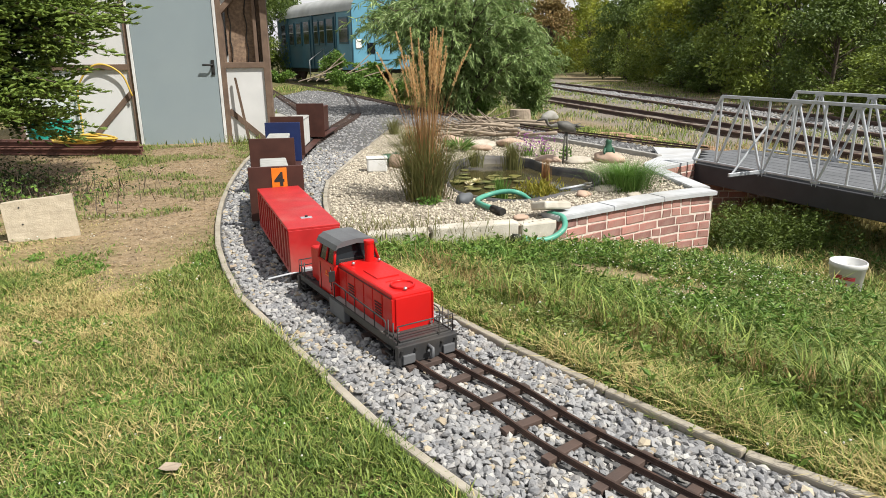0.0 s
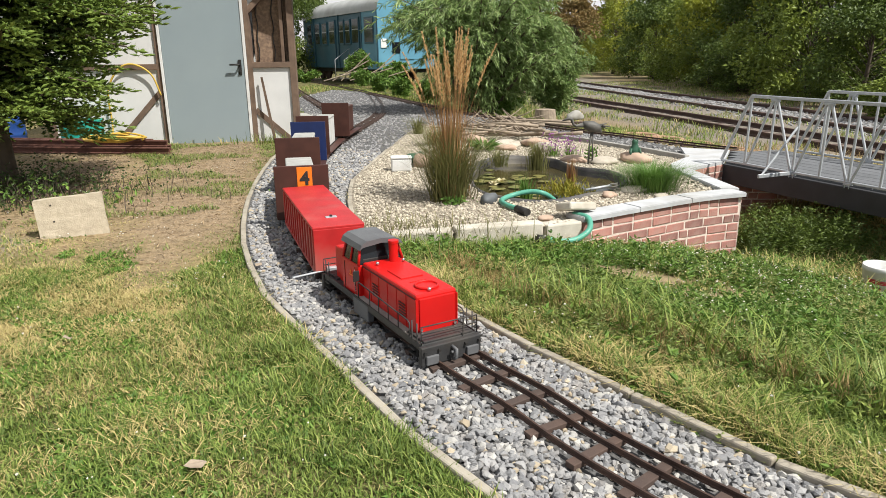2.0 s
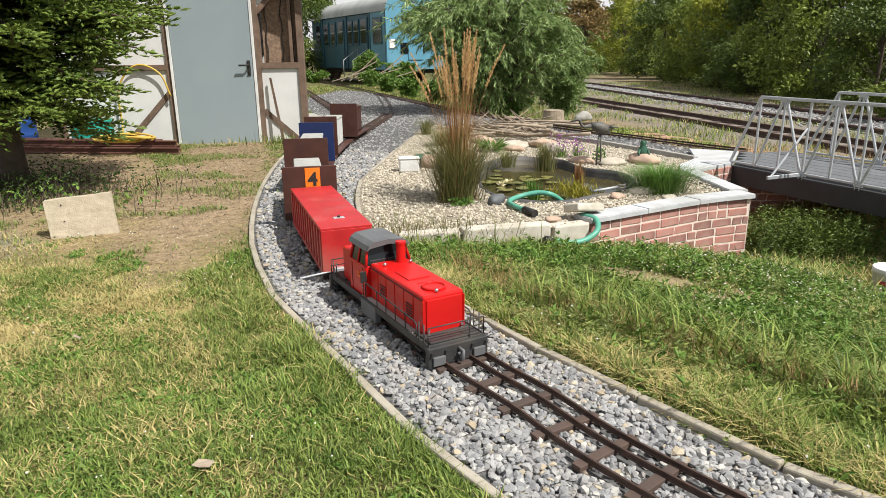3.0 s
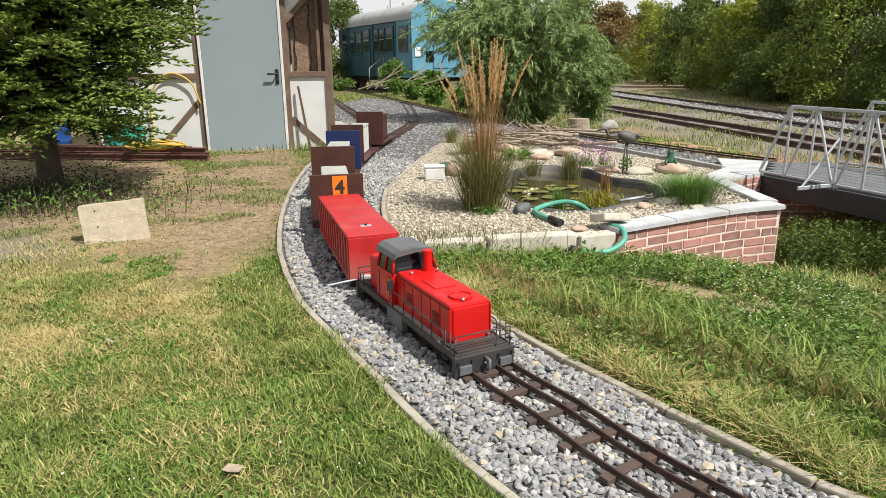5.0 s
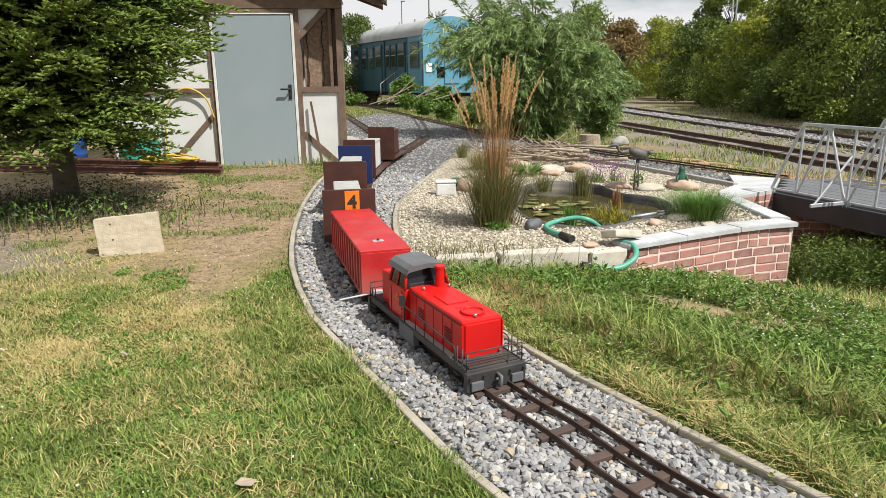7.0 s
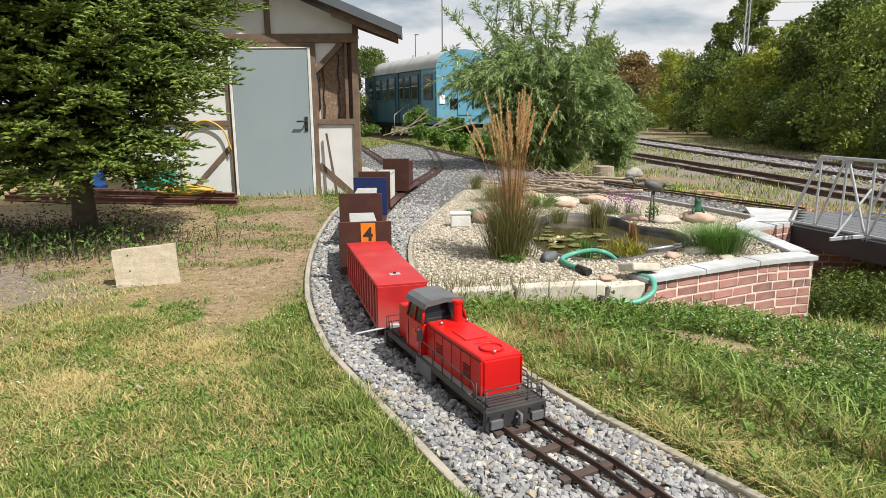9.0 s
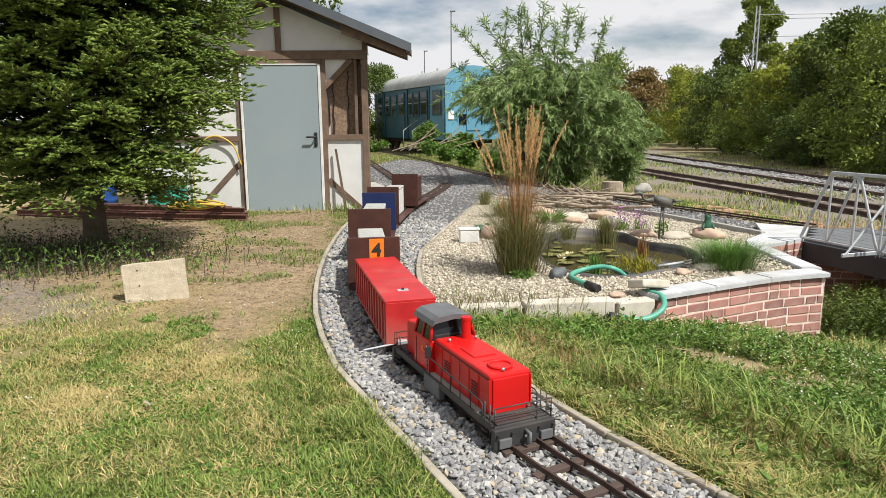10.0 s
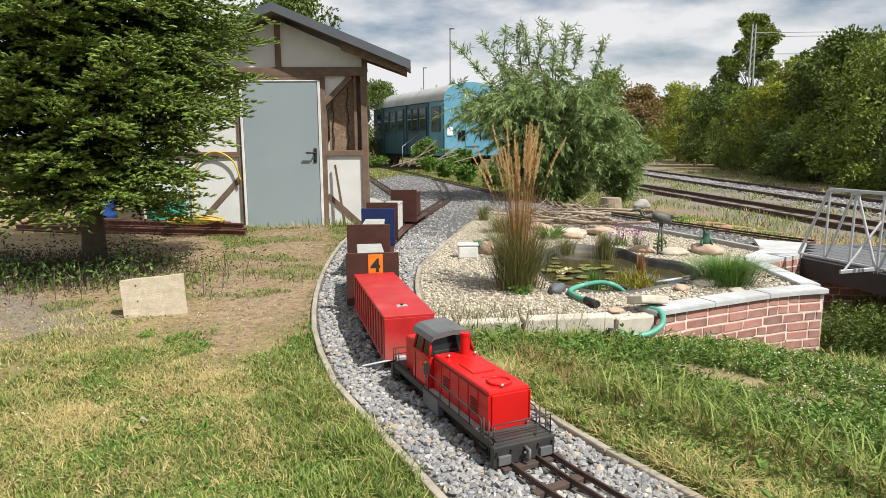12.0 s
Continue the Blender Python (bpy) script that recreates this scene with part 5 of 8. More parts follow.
M_TWIG = mat("dry_branch_wood", (0.38, 0.31, 0.235), (0.22, 0.175, 0.13), 0.9, 14, 120, 0.5)
M_REEDSTEM = mat("russet_grass_stem", (0.36, 0.17, 0.07), (0.27, 0.18, 0.07), 0.7, 5, 60, 0, island=0.8, trans=0.2)
M_PLUME = mat("tan_plume", (0.78, 0.56, 0.29), (0.58, 0.38, 0.18), 0.85, 5, 60, 0, island=0.7, trans=0.3)
M_REED = mat("grey_green_grass", (0.13, 0.15, 0.04), (0.21, 0.19, 0.075), 0.6, 5, 60, 0, island=0.8, trans=0.25)
M_FRESH = mat("fresh_green_grass", (0.08, 0.18, 0.025), (0.16, 0.27, 0.06), 0.5, 5, 60, 0, island=0.8, trans=0.3)
M_WHITEPETAL = mat("white_petal", (0.75, 0.73, 0.66), (0.62, 0.60, 0.5), 0.7, 5, 60, 0, trans=0.2)
M_SEED = mat("brown_seed_stalk", (0.40, 0.27, 0.13), (0.28, 0.21, 0.09), 0.8, 5, 60, 0, island=0.7, trans=0.2, spec=0.2)
M_PURPLE = mat("purple_petal", (0.36, 0.10, 0.36), (0.26, 0.07, 0.28), 0.7, 5, 60, 0, trans=0.2)
M_YELLOWLEAF = mat("yellow_pond_plant", (0.36, 0.29, 0.03), (0.20, 0.22, 0.03), 0.6, 5, 60, 0, island=0.8, trans=0.3)


def blades(P, height, width, lean, material, name, parent=None, heading=None, droop=0.35):
    """Tapered, bending grass blades: a quad pair and a tip, as triangles."""
    n = len(P)
    a = RNG.uniform(0, 2 * math.pi, n) if heading is None else heading
    d = np.stack([np.cos(a), np.sin(a), np.zeros(n)], 1)
    s = np.stack([-np.sin(a), np.cos(a), np.zeros(n)], 1) * (np.asarray(width) / 2)[:, None]
    h, ln = np.asarray(height)[:, None], np.asarray(lean)[:, None]
    up = np.array([[0, 0, 1.0]])
    mid = P + up * h * 0.55 + d * h * ln * 0.35
    tip = P + up * h * (1 - droop * np.minimum(ln, 1.2) * 0.5) + d * h * ln
    V = np.stack([P - s, P + s, mid - s * 0.8, mid + s * 0.8, tip], 1)
    F = np.array([[0, 1, 3], [0, 3, 2], [2, 3, 4]])[None] + (np.arange(n) * 5)[:, None, None]
    return soup(name, V.reshape(-1, 3), F.reshape(-1, 3), material, parent)


def leaves(P, D, length, width, material, name, parent=None, fold=0.25):
    """Pointed leaves at P along the directions D: one folded quad pair each."""
    n = len(P)
    D = D / np.linalg.norm(D, axis=1)[:, None]
    R = RNG.normal(size=(n, 3))
    S = np.cross(D, R)
    S /= np.linalg.norm(S, axis=1)[:, None] + 1e-9
    N = np.cross(S, D)
    L, W = np.asarray(length)[:, None], np.asarray(width)[:, None]
    mid = P + D * L * 0.45
    V = np.stack([P, mid + S * W / 2 + N * W * fold, P + D * L, mid - S * W / 2 + N * W * fold], 1)
    F = np.array([[0, 1, 2], [0, 2, 3]])[None] + (np.arange(n) * 4)[:, None, None]
    return soup(name, V.reshape(-1, 3), F.reshape(-1, 3), material, parent)


# lawn, meadow and clover
SHED_AREA = [(-5.6, 9.0), (-2.1, 9.5), (-2.6, 14.2), (-6.2, 13.6)]


def grass_places(n, x0, x1, y0, y1):
    """Random places off the track, the beds and the buildings, and clear of the bucket."""
    xy = np.column_stack([RNG.uniform(x0, x1, n), RNG.uniform(y0, y1, n)])
    x, y = xy.T
    bad = inside(x, y, TRACK_AREA) | inside(x, y, BED) | inside(x, y, GRAVEL) | inside(x, y, SHED_AREA) | (np.hypot(x - 2.86, y - 4.40) < 0.27)
    return xy[~bad]


xy = np.vstack([grass_places(330000, -2.6, 2.6, 0.9, 3.6), grass_places(105000, -4.6, 4.4, 3.3, 6.0), grass_places(30000, -4.5, -1.9, 6.0, 9.2), grass_places(26000, -6.5, 7.0, -2.5, 9.0), grass_places(60000, -5.0, 5.0, -1.2, 3.6)])
x, y = xy.T
right = (x + 0.23) * 0.783 + (y - 3.35) * 0.621 > 0
soi, dry = soil(x, y), dryness(x, y)
keep = RNG.uniform(0, 1, len(xy)) > np.where(right, soi * 1.5, soi * 1.15) - 0.05
keep &= ~((~right) & (RNG.uniform(0, 1, len(xy)) < 0.35 * dry))
patchy = np.clip(2.2 * patches(x, y, 5.0, 11) - 0.15, 0.1, 1.4)
is_dry = RNG.uniform(0, 1, len(xy)) < dry * 0.75 * patchy
is_dry &= ~((near_line(x, y, KERB_L) < 0.18 + 0.4 * patches(x, y, 2.0, 51)) & (RNG.uniform(0, 1, len(xy)) < 0.8))
z = ground_z(x, y)
P = np.column_stack([x, y, z - 0.004])
tuft = np.clip(2.4 * patches(x, y, 6.0, 17) - 0.55, 0.05, 1.4)
edge = near_line(x, y, KERB_L) < 0.42 * patches(x, y, 3.0, 53)
hgt = np.where(right, RNG.uniform(0.025, 0.085, len(xy)) * (0.6 + 0.7 * tuft), RNG.uniform(0.014, 0.042, len(xy)) * (0.7 + 0.55 * tuft))
hgt = np.where(edge & (~right), RNG.uniform(0.02, 0.062, len(xy)) * (0.5 + 0.8 * tuft), hgt)
hgt = np.where(soi > 0.02, hgt * 0.5, hgt)
for sel, m, nm, lb in ((keep & ~right & ~is_dry, M_LAWN, "lawn_grass", "short green lawn grass"), (keep & ~right & is_dry, M_STRAW, "dry_lawn_grass", "sun-dried straw-coloured lawn grass"), (keep & right & ~is_dry, M_MEADOW, "meadow_grass", "long uncut green grass on the slope"), (keep & right & is_dry, M_STRAW, "dry_meadow_grass", "long dry grass on the slope")):
    k = int(sel.sum())
    tagged(blades(P[sel], hgt[sel], RNG.uniform(0.0026, 0.0062, k), RNG.uniform(0.2, 1.2, k) if m is not M_STRAW else RNG.uniform(0.5, 2.2, k), m, nm), lb, "grass", kind="stuff")

xy = grass_places(40000, 2.3, 6.5, 4.2, 7.9)
xy = xy[near_line(xy[:, 0], xy[:, 1], [(2.45, 5.75), (2.9, 5.9), (3.4, 5.85)]) > 0.2]
xy = xy[np.hypot(xy[:, 0] - 2.86, xy[:, 1] - 4.40) > 0.27]
pale = patches(xy[:, 0], xy[:, 1], 1.6, 31) + 0.12 * (xy[:, 1] - 5.6) > RNG.uniform(0.25, 0.75, len(xy))
for sel, m, nm, lb in ((~pale, M_MEADOW, "ditch_grass", "uncut green grass in the hollow by the bridge"), (pale, M_STRAW, "dry_ditch_grass", "tall straw-coloured grass on the bank below the bridge")):
    k = int(sel.sum())
    tagged(blades(np.column_stack([xy[sel], ground_z(*xy[sel].T)]), RNG.uniform(0.05, 0.2, k), RNG.uniform(0.004, 0.010, k), RNG.uniform(0.2, 1.1, k), m, nm), lb, "grass", kind="stuff")

# low broad-leaved weeds on the lawn and before the wall
xy = np.vstack([grass_places(80000, -2.4, 1.9, 1.1, 4.0), grass_places(9000, -4.0, -1.2, 3.2, 9.0)])
clump = (patches(xy[:, 0], xy[:, 1], 3.0, 21) - 0.5) * 2.6
xy = xy[(clump > np.where(xy[:, 1] < 2.4, -0.02, 0.25)) & (soil(*xy.T) < RNG.uniform(0.1, 0.6, len(xy)))]
n = len(xy)
D = np.column_stack([RNG.normal(size=(n, 2)), RNG.uniform(0.2, 1.0, n)])
tagged(leaves(np.column_stack([xy, ground_z(*xy.T) + 0.004]), D, RNG.uniform(0.012, 0.034, n), RNG.uniform(0.007, 0.016, n), M_WEED, "lawn_weeds"), "small broad-leaved weeds in the lawn", "weeds", kind="stuff")


def weed_patch(line, spread, count, h0, h1, name, label, material=M_WEED, size=(0.04, 0.09)):
    q, t = spline(line, 0.02)
    i = RNG.integers(0, len(q), count)
    xy = q[i] + RNG.normal(size=(count, 2)) * spread
    ok = ~(inside(*xy.T, BED) | inside(*xy.T, TRACK_AREA)) & (np.hypot(xy[:, 0] - 2.86, xy[:, 1] - 4.40) > 0.26) & (soil(*xy.T) < RNG.uniform(0.1, 0.6, count))
    xy = xy[ok]
    V, Dd = [], []
    for x, y in xy:
        z0, h = float(ground_z(x, y)), RNG.uniform(h0, h1)
        m = int(h / 0.012) + 3
        u = RNG.uniform(0.05, 1, m)
        tilt = RNG.normal(size=2) * 0.3
        V.append(np.column_stack([x + tilt[0] * u * h, y + tilt[1] * u * h, z0 + u * h]))
        Dd.append(np.column_stack([RNG.normal(size=(m, 2)), RNG.uniform(0.0, 0.9, m)]))
    V, Dd = np.vstack(V), np.vstack(Dd)
    n = len(V)
    return tagged(leaves(V, Dd, RNG.uniform(*size, n), RNG.uniform(size[0] * 0.3, size[1] * 0.32, n), material, name), label, "weeds", kind="stuff")


weed_patch([(-0.35, 3.98), (0.2, 4.04), (0.6, 4.12), (0.95, 4.26), (1.3, 4.45), (1.6, 4.62), (1.85, 4.8)], 0.10, 230, 0.02, 0.08, "wall_weeds", "leafy green weeds along the border and brick wall", M_WEED, (0.025, 0.065))
weed_patch([(0.0, 3.75), (0.5, 3.85), (0.9, 4.0), (1.2, 4.2)], 0.2, 260, 0.03, 0.09, "slope_weeds", "leafy green weeds on the grassy slope", M_WEED, (0.025, 0.06))
weed_patch([(1.0, 3.0), (1.5, 3.3), (2.1, 3.7), (2.6, 4.1)], 0.6, 1900, 0.03, 0.11, "slope_weeds_low", "mixed low weeds on the slope", M_WEED, (0.022, 0.055))
# brambles take the dark leaf colour to deepen the shade below the bridge
weed_patch([(2.5, 5.6), (2.8, 5.7), (3.1, 5.75), (3.35, 5.65)], 0.16, 640, 0.1, 0.44, "bramble_thicket", "bramble thicket under the bridge, coloured dark as shade", M_TREEDARK, (0.022, 0.055))
weed_patch([(2.5, 5.1), (3.2, 5.2), (3.9, 4.9), (3.7, 4.2), (3.5, 3.8)], 0.22, 260, 0.05, 0.15, "ditch_weeds", "weeds in the hollow beside the bridge", M_WEED, (0.04, 0.08))

def shade_undergrowth(count):
    """Thin weeds and dead stalks under the spruce."""
    xy = np.column_stack([RNG.normal(-4.4, 0.8, count), RNG.normal(5.6, 0.4, count)])
    tagged(blades(np.column_stack([xy, ground_z(*xy.T)]), RNG.uniform(0.05, 0.28, count), RNG.uniform(0.004, 0.008, count), RNG.uniform(0.2, 1.1, count), M_BARK, "dead_stalks"), "thin dead brown stalks under the spruce", "stalks", kind="stuff")
    n = count * 3
    xy = np.column_stack([RNG.normal(-4.6, 0.8, n), RNG.normal(5.7, 0.45, n)])
    P = np.column_stack([xy, ground_z(*xy.T) + RNG.uniform(0, 0.32, n) * np.clip(2.2 * patches(xy[:, 0], xy[:, 1], 2.5, 61) - 0.5, 0.05, 1)])
    # the dark needle green stands in for the tree's shadow on these weeds
    tagged(leaves(P, np.column_stack([RNG.normal(size=(n, 2)), RNG.uniform(0, 0.8, n)]), RNG.uniform(0.02, 0.05, n), RNG.uniform(0.01, 0.022, n), M_SPRUCESHADE, "shade_weeds"), "leafy weeds under the spruce, coloured dark as its shade", "weeds", kind="stuff")


shade_undergrowth(2200)
herb = mat("pale_herb_leaf", (0.15, 0.21, 0.05), (0.26, 0.31, 0.10), 0.6, 5, 60, 0, island=0.7, trans=0.25)
for name, label, line, spread, count, lo, hi, mt, sz in (
    ("herb_cover", "pale green herbs among the grass on the slope", [(0.6, 2.9), (1.2, 2.6), (1.9, 3.0), (2.5, 3.6)], 0.4, 700, 0.06, 0.17, herb, (0.015, 0.035)),
    ("herb_clumps", "taller green herbs in loose clumps", [(0.95, 2.9), (1.25, 2.75), (1.6, 3.0)], 0.13, 190, 0.07, 0.16, M_WEED, (0.02, 0.045)),
    ("herb_fringe", "green herbs under the tall grass at the kerb", [(0.4, 3.0), (0.9, 2.55), (1.4, 2.1), (1.9, 1.7)], 0.16, 200, 0.04, 0.11, M_MEADOW, (0.02, 0.045)),
    ("herb_scatter", "scattered darker weeds on the slope", [(0.3, 3.5), (1.0, 3.5), (1.8, 3.9), (2.4, 4.4)], 0.3, 420, 0.05, 0.13, M_TREEDARK, (0.02, 0.045)),
):
    weed_patch(line, spread, count, lo, hi, name, label, mt, sz)
n = 900
q, _ = spline([(0.35, 3.05), (0.8, 2.6), (1.3, 2.15), (1.9, 1.6)], 0.02)
xy = q[RNG.integers(0, len(q), n)] + np.abs(RNG.normal(0, 0.16, (n, 1))) * np.array([[0.7, 0.7]]) + RNG.normal(0, 0.03, (n, 2))
xy = xy[~inside(*xy.T, TRACK_AREA)]
n = len(xy)
tagged(blades(np.column_stack([xy, ground_z(*xy.T)]), RNG.uniform(0.1, 0.24, n), RNG.uniform(0.004, 0.009, n), RNG.uniform(0.3, 1.2, n), M_MEADOW, "kerb_grass"), "long arching grass hanging towards the kerb", "grass", kind="stuff")
xy = np.vstack([grass_places(900, -2.2, 2.6, 1.2, 4.4), grass_places(420, 0.8, 3.0, 2.4, 5.0), grass_places(500, -4.0, -1.3, 3.0, 7.0)])
patch = np.sin(xy[:, 0] * 2.7 + 1.1) * np.sin(xy[:, 1] * 3.1) + RNG.normal(size=len(xy)) * 0.4
xy = xy[patch > 0.35]
V, F = stones(np.column_stack([xy, ground_z(*xy.T) + RNG.uniform(0.03, 0.07, len(xy)) + np.where((xy[:, 0] + 0.23) * 0.783 + (xy[:, 1] - 3.35) * 0.621 > 0, 0.06, 0)]), RNG.uniform(0.003, 0.0065, len(xy)), 0.8, 0.2)
tagged(soup("clover_flowers", V, F, M_WHITEPETAL), "scattered small white clover flowers", "flowers", kind="stuff")
n = 380
xy = np.column_stack([RNG.normal(-0.3, 0.35, n), RNG.normal(4.33, 0.16, n)])
xy = xy[inside(*xy.T, BED) | (xy[:, 1] > 4.1)]
xy = xy[~inside(*xy.T, TRACK_AREA)]
n = len(xy)
tagged(blades(np.column_stack([xy, np.full(n, 0.01)]), RNG.uniform(0.05, 0.17, n), RNG.uniform(0.003, 0.006, n), RNG.uniform(0.3, 1.5, n), M_REED, "border_grass"), "thin wild grass growing over the border", "grass", kind="stuff")


# ---------------------------------------------------------------- spruce
def spruce_radius(z):
    return float(np.interp(z, [0.4, 0.7, 1.0, 1.5, 2.0, 2.7, 3.6, 7.5], [0.82, 0.96, 1.12, 1.38, 1.56, 1.60, 1.36, 0.04]))


def build_spruce():
    """Whorls of boughs; each bough carries flat sprays of side twigs, and each twig short needle-covered shoots."""
    tree = thing("spruce_tree", "large dark green spruce with drooping branches over bare earth", "tree", m=pose(-4.02, 5.80, 0))
    H = 7.6
    rng = random.Random(12)
    bm = bmesh.new()
    tube(bm, [(0.02 * math.sin(z), 0.02 * math.cos(2 * z), z) for z in np.linspace(-0.15, H, 16)], list(np.interp(np.linspace(0, 1, 16), [0, 0.05, 1], [0.13, 0.1, 0.01])), 12)
    part("trunk", bm, M_BARK, tree)
    bmw = bmesh.new()
    inner, outer = [], []
    z = 0.68
    up = Vector((0, 0, 1))
    while z < H - 0.25:
        near = z < 3.5
        count = 11 if near else 8
        turn = rng.uniform(0, 6.3)
        for k in range(count):
            a = turn + 2 * math.pi * (k + rng.uniform(-0.35, 0.35)) / count
            z0 = z + rng.uniform(-0.08, 0.08)
            L = spruce_radius(z0) * rng.uniform(0.70, 1.03)
            rise, sag = rng.uniform(0.0, 0.42), rng.uniform(0.35, 0.6)
            out, side = Vector((math.cos(a), math.sin(a), 0)), Vector((-math.sin(a), math.cos(a), 0))
            bend = rng.uniform(-0.15, 0.15)
            pts = [out * L * u + side * bend * L * u * u + up * (z0 + L * (rise * u - sag * u * u + 0.24 * u ** 4)) for u in np.linspace(0, 1, 8)]
            tube(bmw, pts, [0.018 * (1 - 0.85 * u) * L + 0.003 for u in np.linspace(0, 1, 8)], 5, False)
            step = 0.085 if near else 0.16
            nodes = int(L * 0.85 / step)
            for j in range(nodes + 1):
                u = min(0.15 + 0.85 * j / max(nodes, 1), 0.999)
                i = min(int(u * 7), 6)
                p = pts[i].lerp(pts[i + 1], u * 7 - i)
                fwd = (pts[i + 1] - pts[i]).normalized()
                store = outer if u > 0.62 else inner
                for sd in (-1, 1):
                    ll = (0.09 + 0.40 * L * (1 - u) ** 0.8) * rng.uniform(0.75, 1.15)
                    if u < 0.3:
                        ll *= 0.5
                    d = (fwd * 0.7 + side * sd * rng.uniform(0.5, 0.95) + up * rng.uniform(-0.35, 0.3)).normalized()
                    if j == nodes:
                        d, ll = (fwd + side * sd * 0.25).normalized(), 0.14
                    cross = d.cross(up).normalized()
                    m = max(int(ll / (0.05 if near else 0.1)), 1)
                    for w in range(m):
                        q = p + d * ll * (w + 0.3) / m - up * 0.22 * ll * ((w + 0.3) / m) ** 2
                        for sg in (-1, 1):
                            e = (d * 0.75 + cross * sg * rng.uniform(0.45, 0.8) + up * rng.uniform(-0.25, 0.5)).normalized()
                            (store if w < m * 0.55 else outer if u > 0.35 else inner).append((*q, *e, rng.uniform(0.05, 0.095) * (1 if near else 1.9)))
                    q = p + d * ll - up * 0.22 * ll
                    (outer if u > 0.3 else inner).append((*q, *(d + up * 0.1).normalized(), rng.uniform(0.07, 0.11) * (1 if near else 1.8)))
        z += 0.115 if near else 0.28
    part("branch_frame", bmw, M_BARK, tree)
    # inner shoots get the shade green, outer shoots the sunlit green
    for nm, m, lb, shoots in (("needles", M_SPRUCESHADE, "inner green needles coloured dark as crown shade", inner), ("shoot_needles", M_SPRUCELIT, "green needles on the outer shoots, coloured lighter as sunlit", outer)):
        S = np.array(shoots)
        n = len(S)
        p, d, ln = S[:, :3], S[:, 3:6], S[:, 6:7]
        a = np.cross(d, RNG.normal(size=(n, 3)))
        a /= np.linalg.norm(a, axis=1)[:, None] + 1e-9
        b = np.cross(d, a)
        r = RNG.uniform(0.010, 0.0145, (n, 1))
        mid = p + d * ln * 0.62
        V = np.stack([p, mid + a * r, mid + b * r, mid - a * r, mid - b * r, p + d * ln], 1)
        F = np.array([[0, 2, 1], [0, 3, 2], [0, 4, 3], [0, 1, 4], [1, 2, 5], [2, 3, 5], [3, 4, 5], [4, 1, 5]])[None] + (np.arange(n) * 6)[:, None, None]
        k = 5
        at = p[:, None] + (d * ln)[:, None] * RNG.uniform(0.05, 1, (n, k, 1))
        nd = d[:, None] * 0.75 + RNG.normal(size=(n, k, 3)) * 0.55
        nd /= np.linalg.norm(nd, axis=2)[:, :, None]
        sd = np.cross(nd, RNG.normal(size=(n, k, 3)))
        sd *= 0.0032 / (np.linalg.norm(sd, axis=2)[:, :, None] + 1e-9)
        T = np.stack([at - sd, at + sd, at + nd * 0.028], 2).reshape(-1, 3)
        V, F = V.reshape(-1, 3), F.reshape(-1, 3)
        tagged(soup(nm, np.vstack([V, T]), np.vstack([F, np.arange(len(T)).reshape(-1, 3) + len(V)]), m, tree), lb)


build_spruce()


# ---------------------------------------------------------------- willow bush and low bushes
def build_bush(name, label, m, stems, spread, height, leaf, count, material, droop=0.6, category="bush"):
    bush = thing(name, label, category, m=m)
    bmw = bmesh.new()
    pv, pd = [], []
    for k in range(stems):
        a = 2 * math.pi * k / stems + random.uniform(-0.4, 0.4)
        r = spread * random.uniform(0.15, 1.0)
        h = height * random.uniform(0.5, 1.0) * (1 - 0.25 * (r / spread) ** 2)
        b = Vector((random.uniform(-0.12, 0.12), random.uniform(-0.12, 0.12), -0.05))
        tip = Vector((math.cos(a) * r, math.sin(a) * r * 0.8, h))
        pts = [b.lerp(tip, u) + Vector((0, 0, 0.18 * h * math.sin(math.pi * u))) for u in np.linspace(0, 1, 7)]
        tube(bmw, pts, [0.035 * height / 3 * (1 - 0.9 * u) + 0.003 for u in np.linspace(0, 1, 7)], 5, False)
        for j in range(14):
            u = random.uniform(0.04, 1.0)
            i = min(int(u * 6), 5)
            p = pts[i].lerp(pts[i + 1], u * 6 - i)
            d = Vector((random.gauss(0, 1), random.gauss(0, 1), random.uniform(0.1, 0.9))).normalized()
            ln = height * random.uniform(0.10, 0.26)
            q = [p + d * ln * v + Vector((0, 0, -droop * ln * v * v)) for v in np.linspace(0, 1, 5)]
            tube(bmw, q, [0.006 * (1 - 0.8 * v) + 0.001 for v in np.linspace(0, 1, 5)], 4, False)
            m_ = count // (stems * 14)
            v = RNG.uniform(0.05, 1.05, m_)
            c = np.array([x[:] for x in q])
            cp = np.stack([np.interp(v, np.linspace(0, 1, 5), c[:, x]) for x in range(3)], 1)
            pv.append(cp + RNG.normal(size=(m_, 3)) * 0.02)
            pd.append(np.array(d) * 0.5 + RNG.normal(size=(m_, 3)) * 0.6 + np.array([0, 0, -droop * 0.6]))
    part("woody_frame", bmw, M_BARK, bush)
    V, Dd = np.vstack(pv), np.vstack(pd)
    n = len(V)
    tagged(leaves(V, Dd, RNG.uniform(leaf[0], leaf[1], n), RNG.uniform(leaf[2], leaf[3], n), material, "foliage", bush), "narrow green leaves")
    return bush


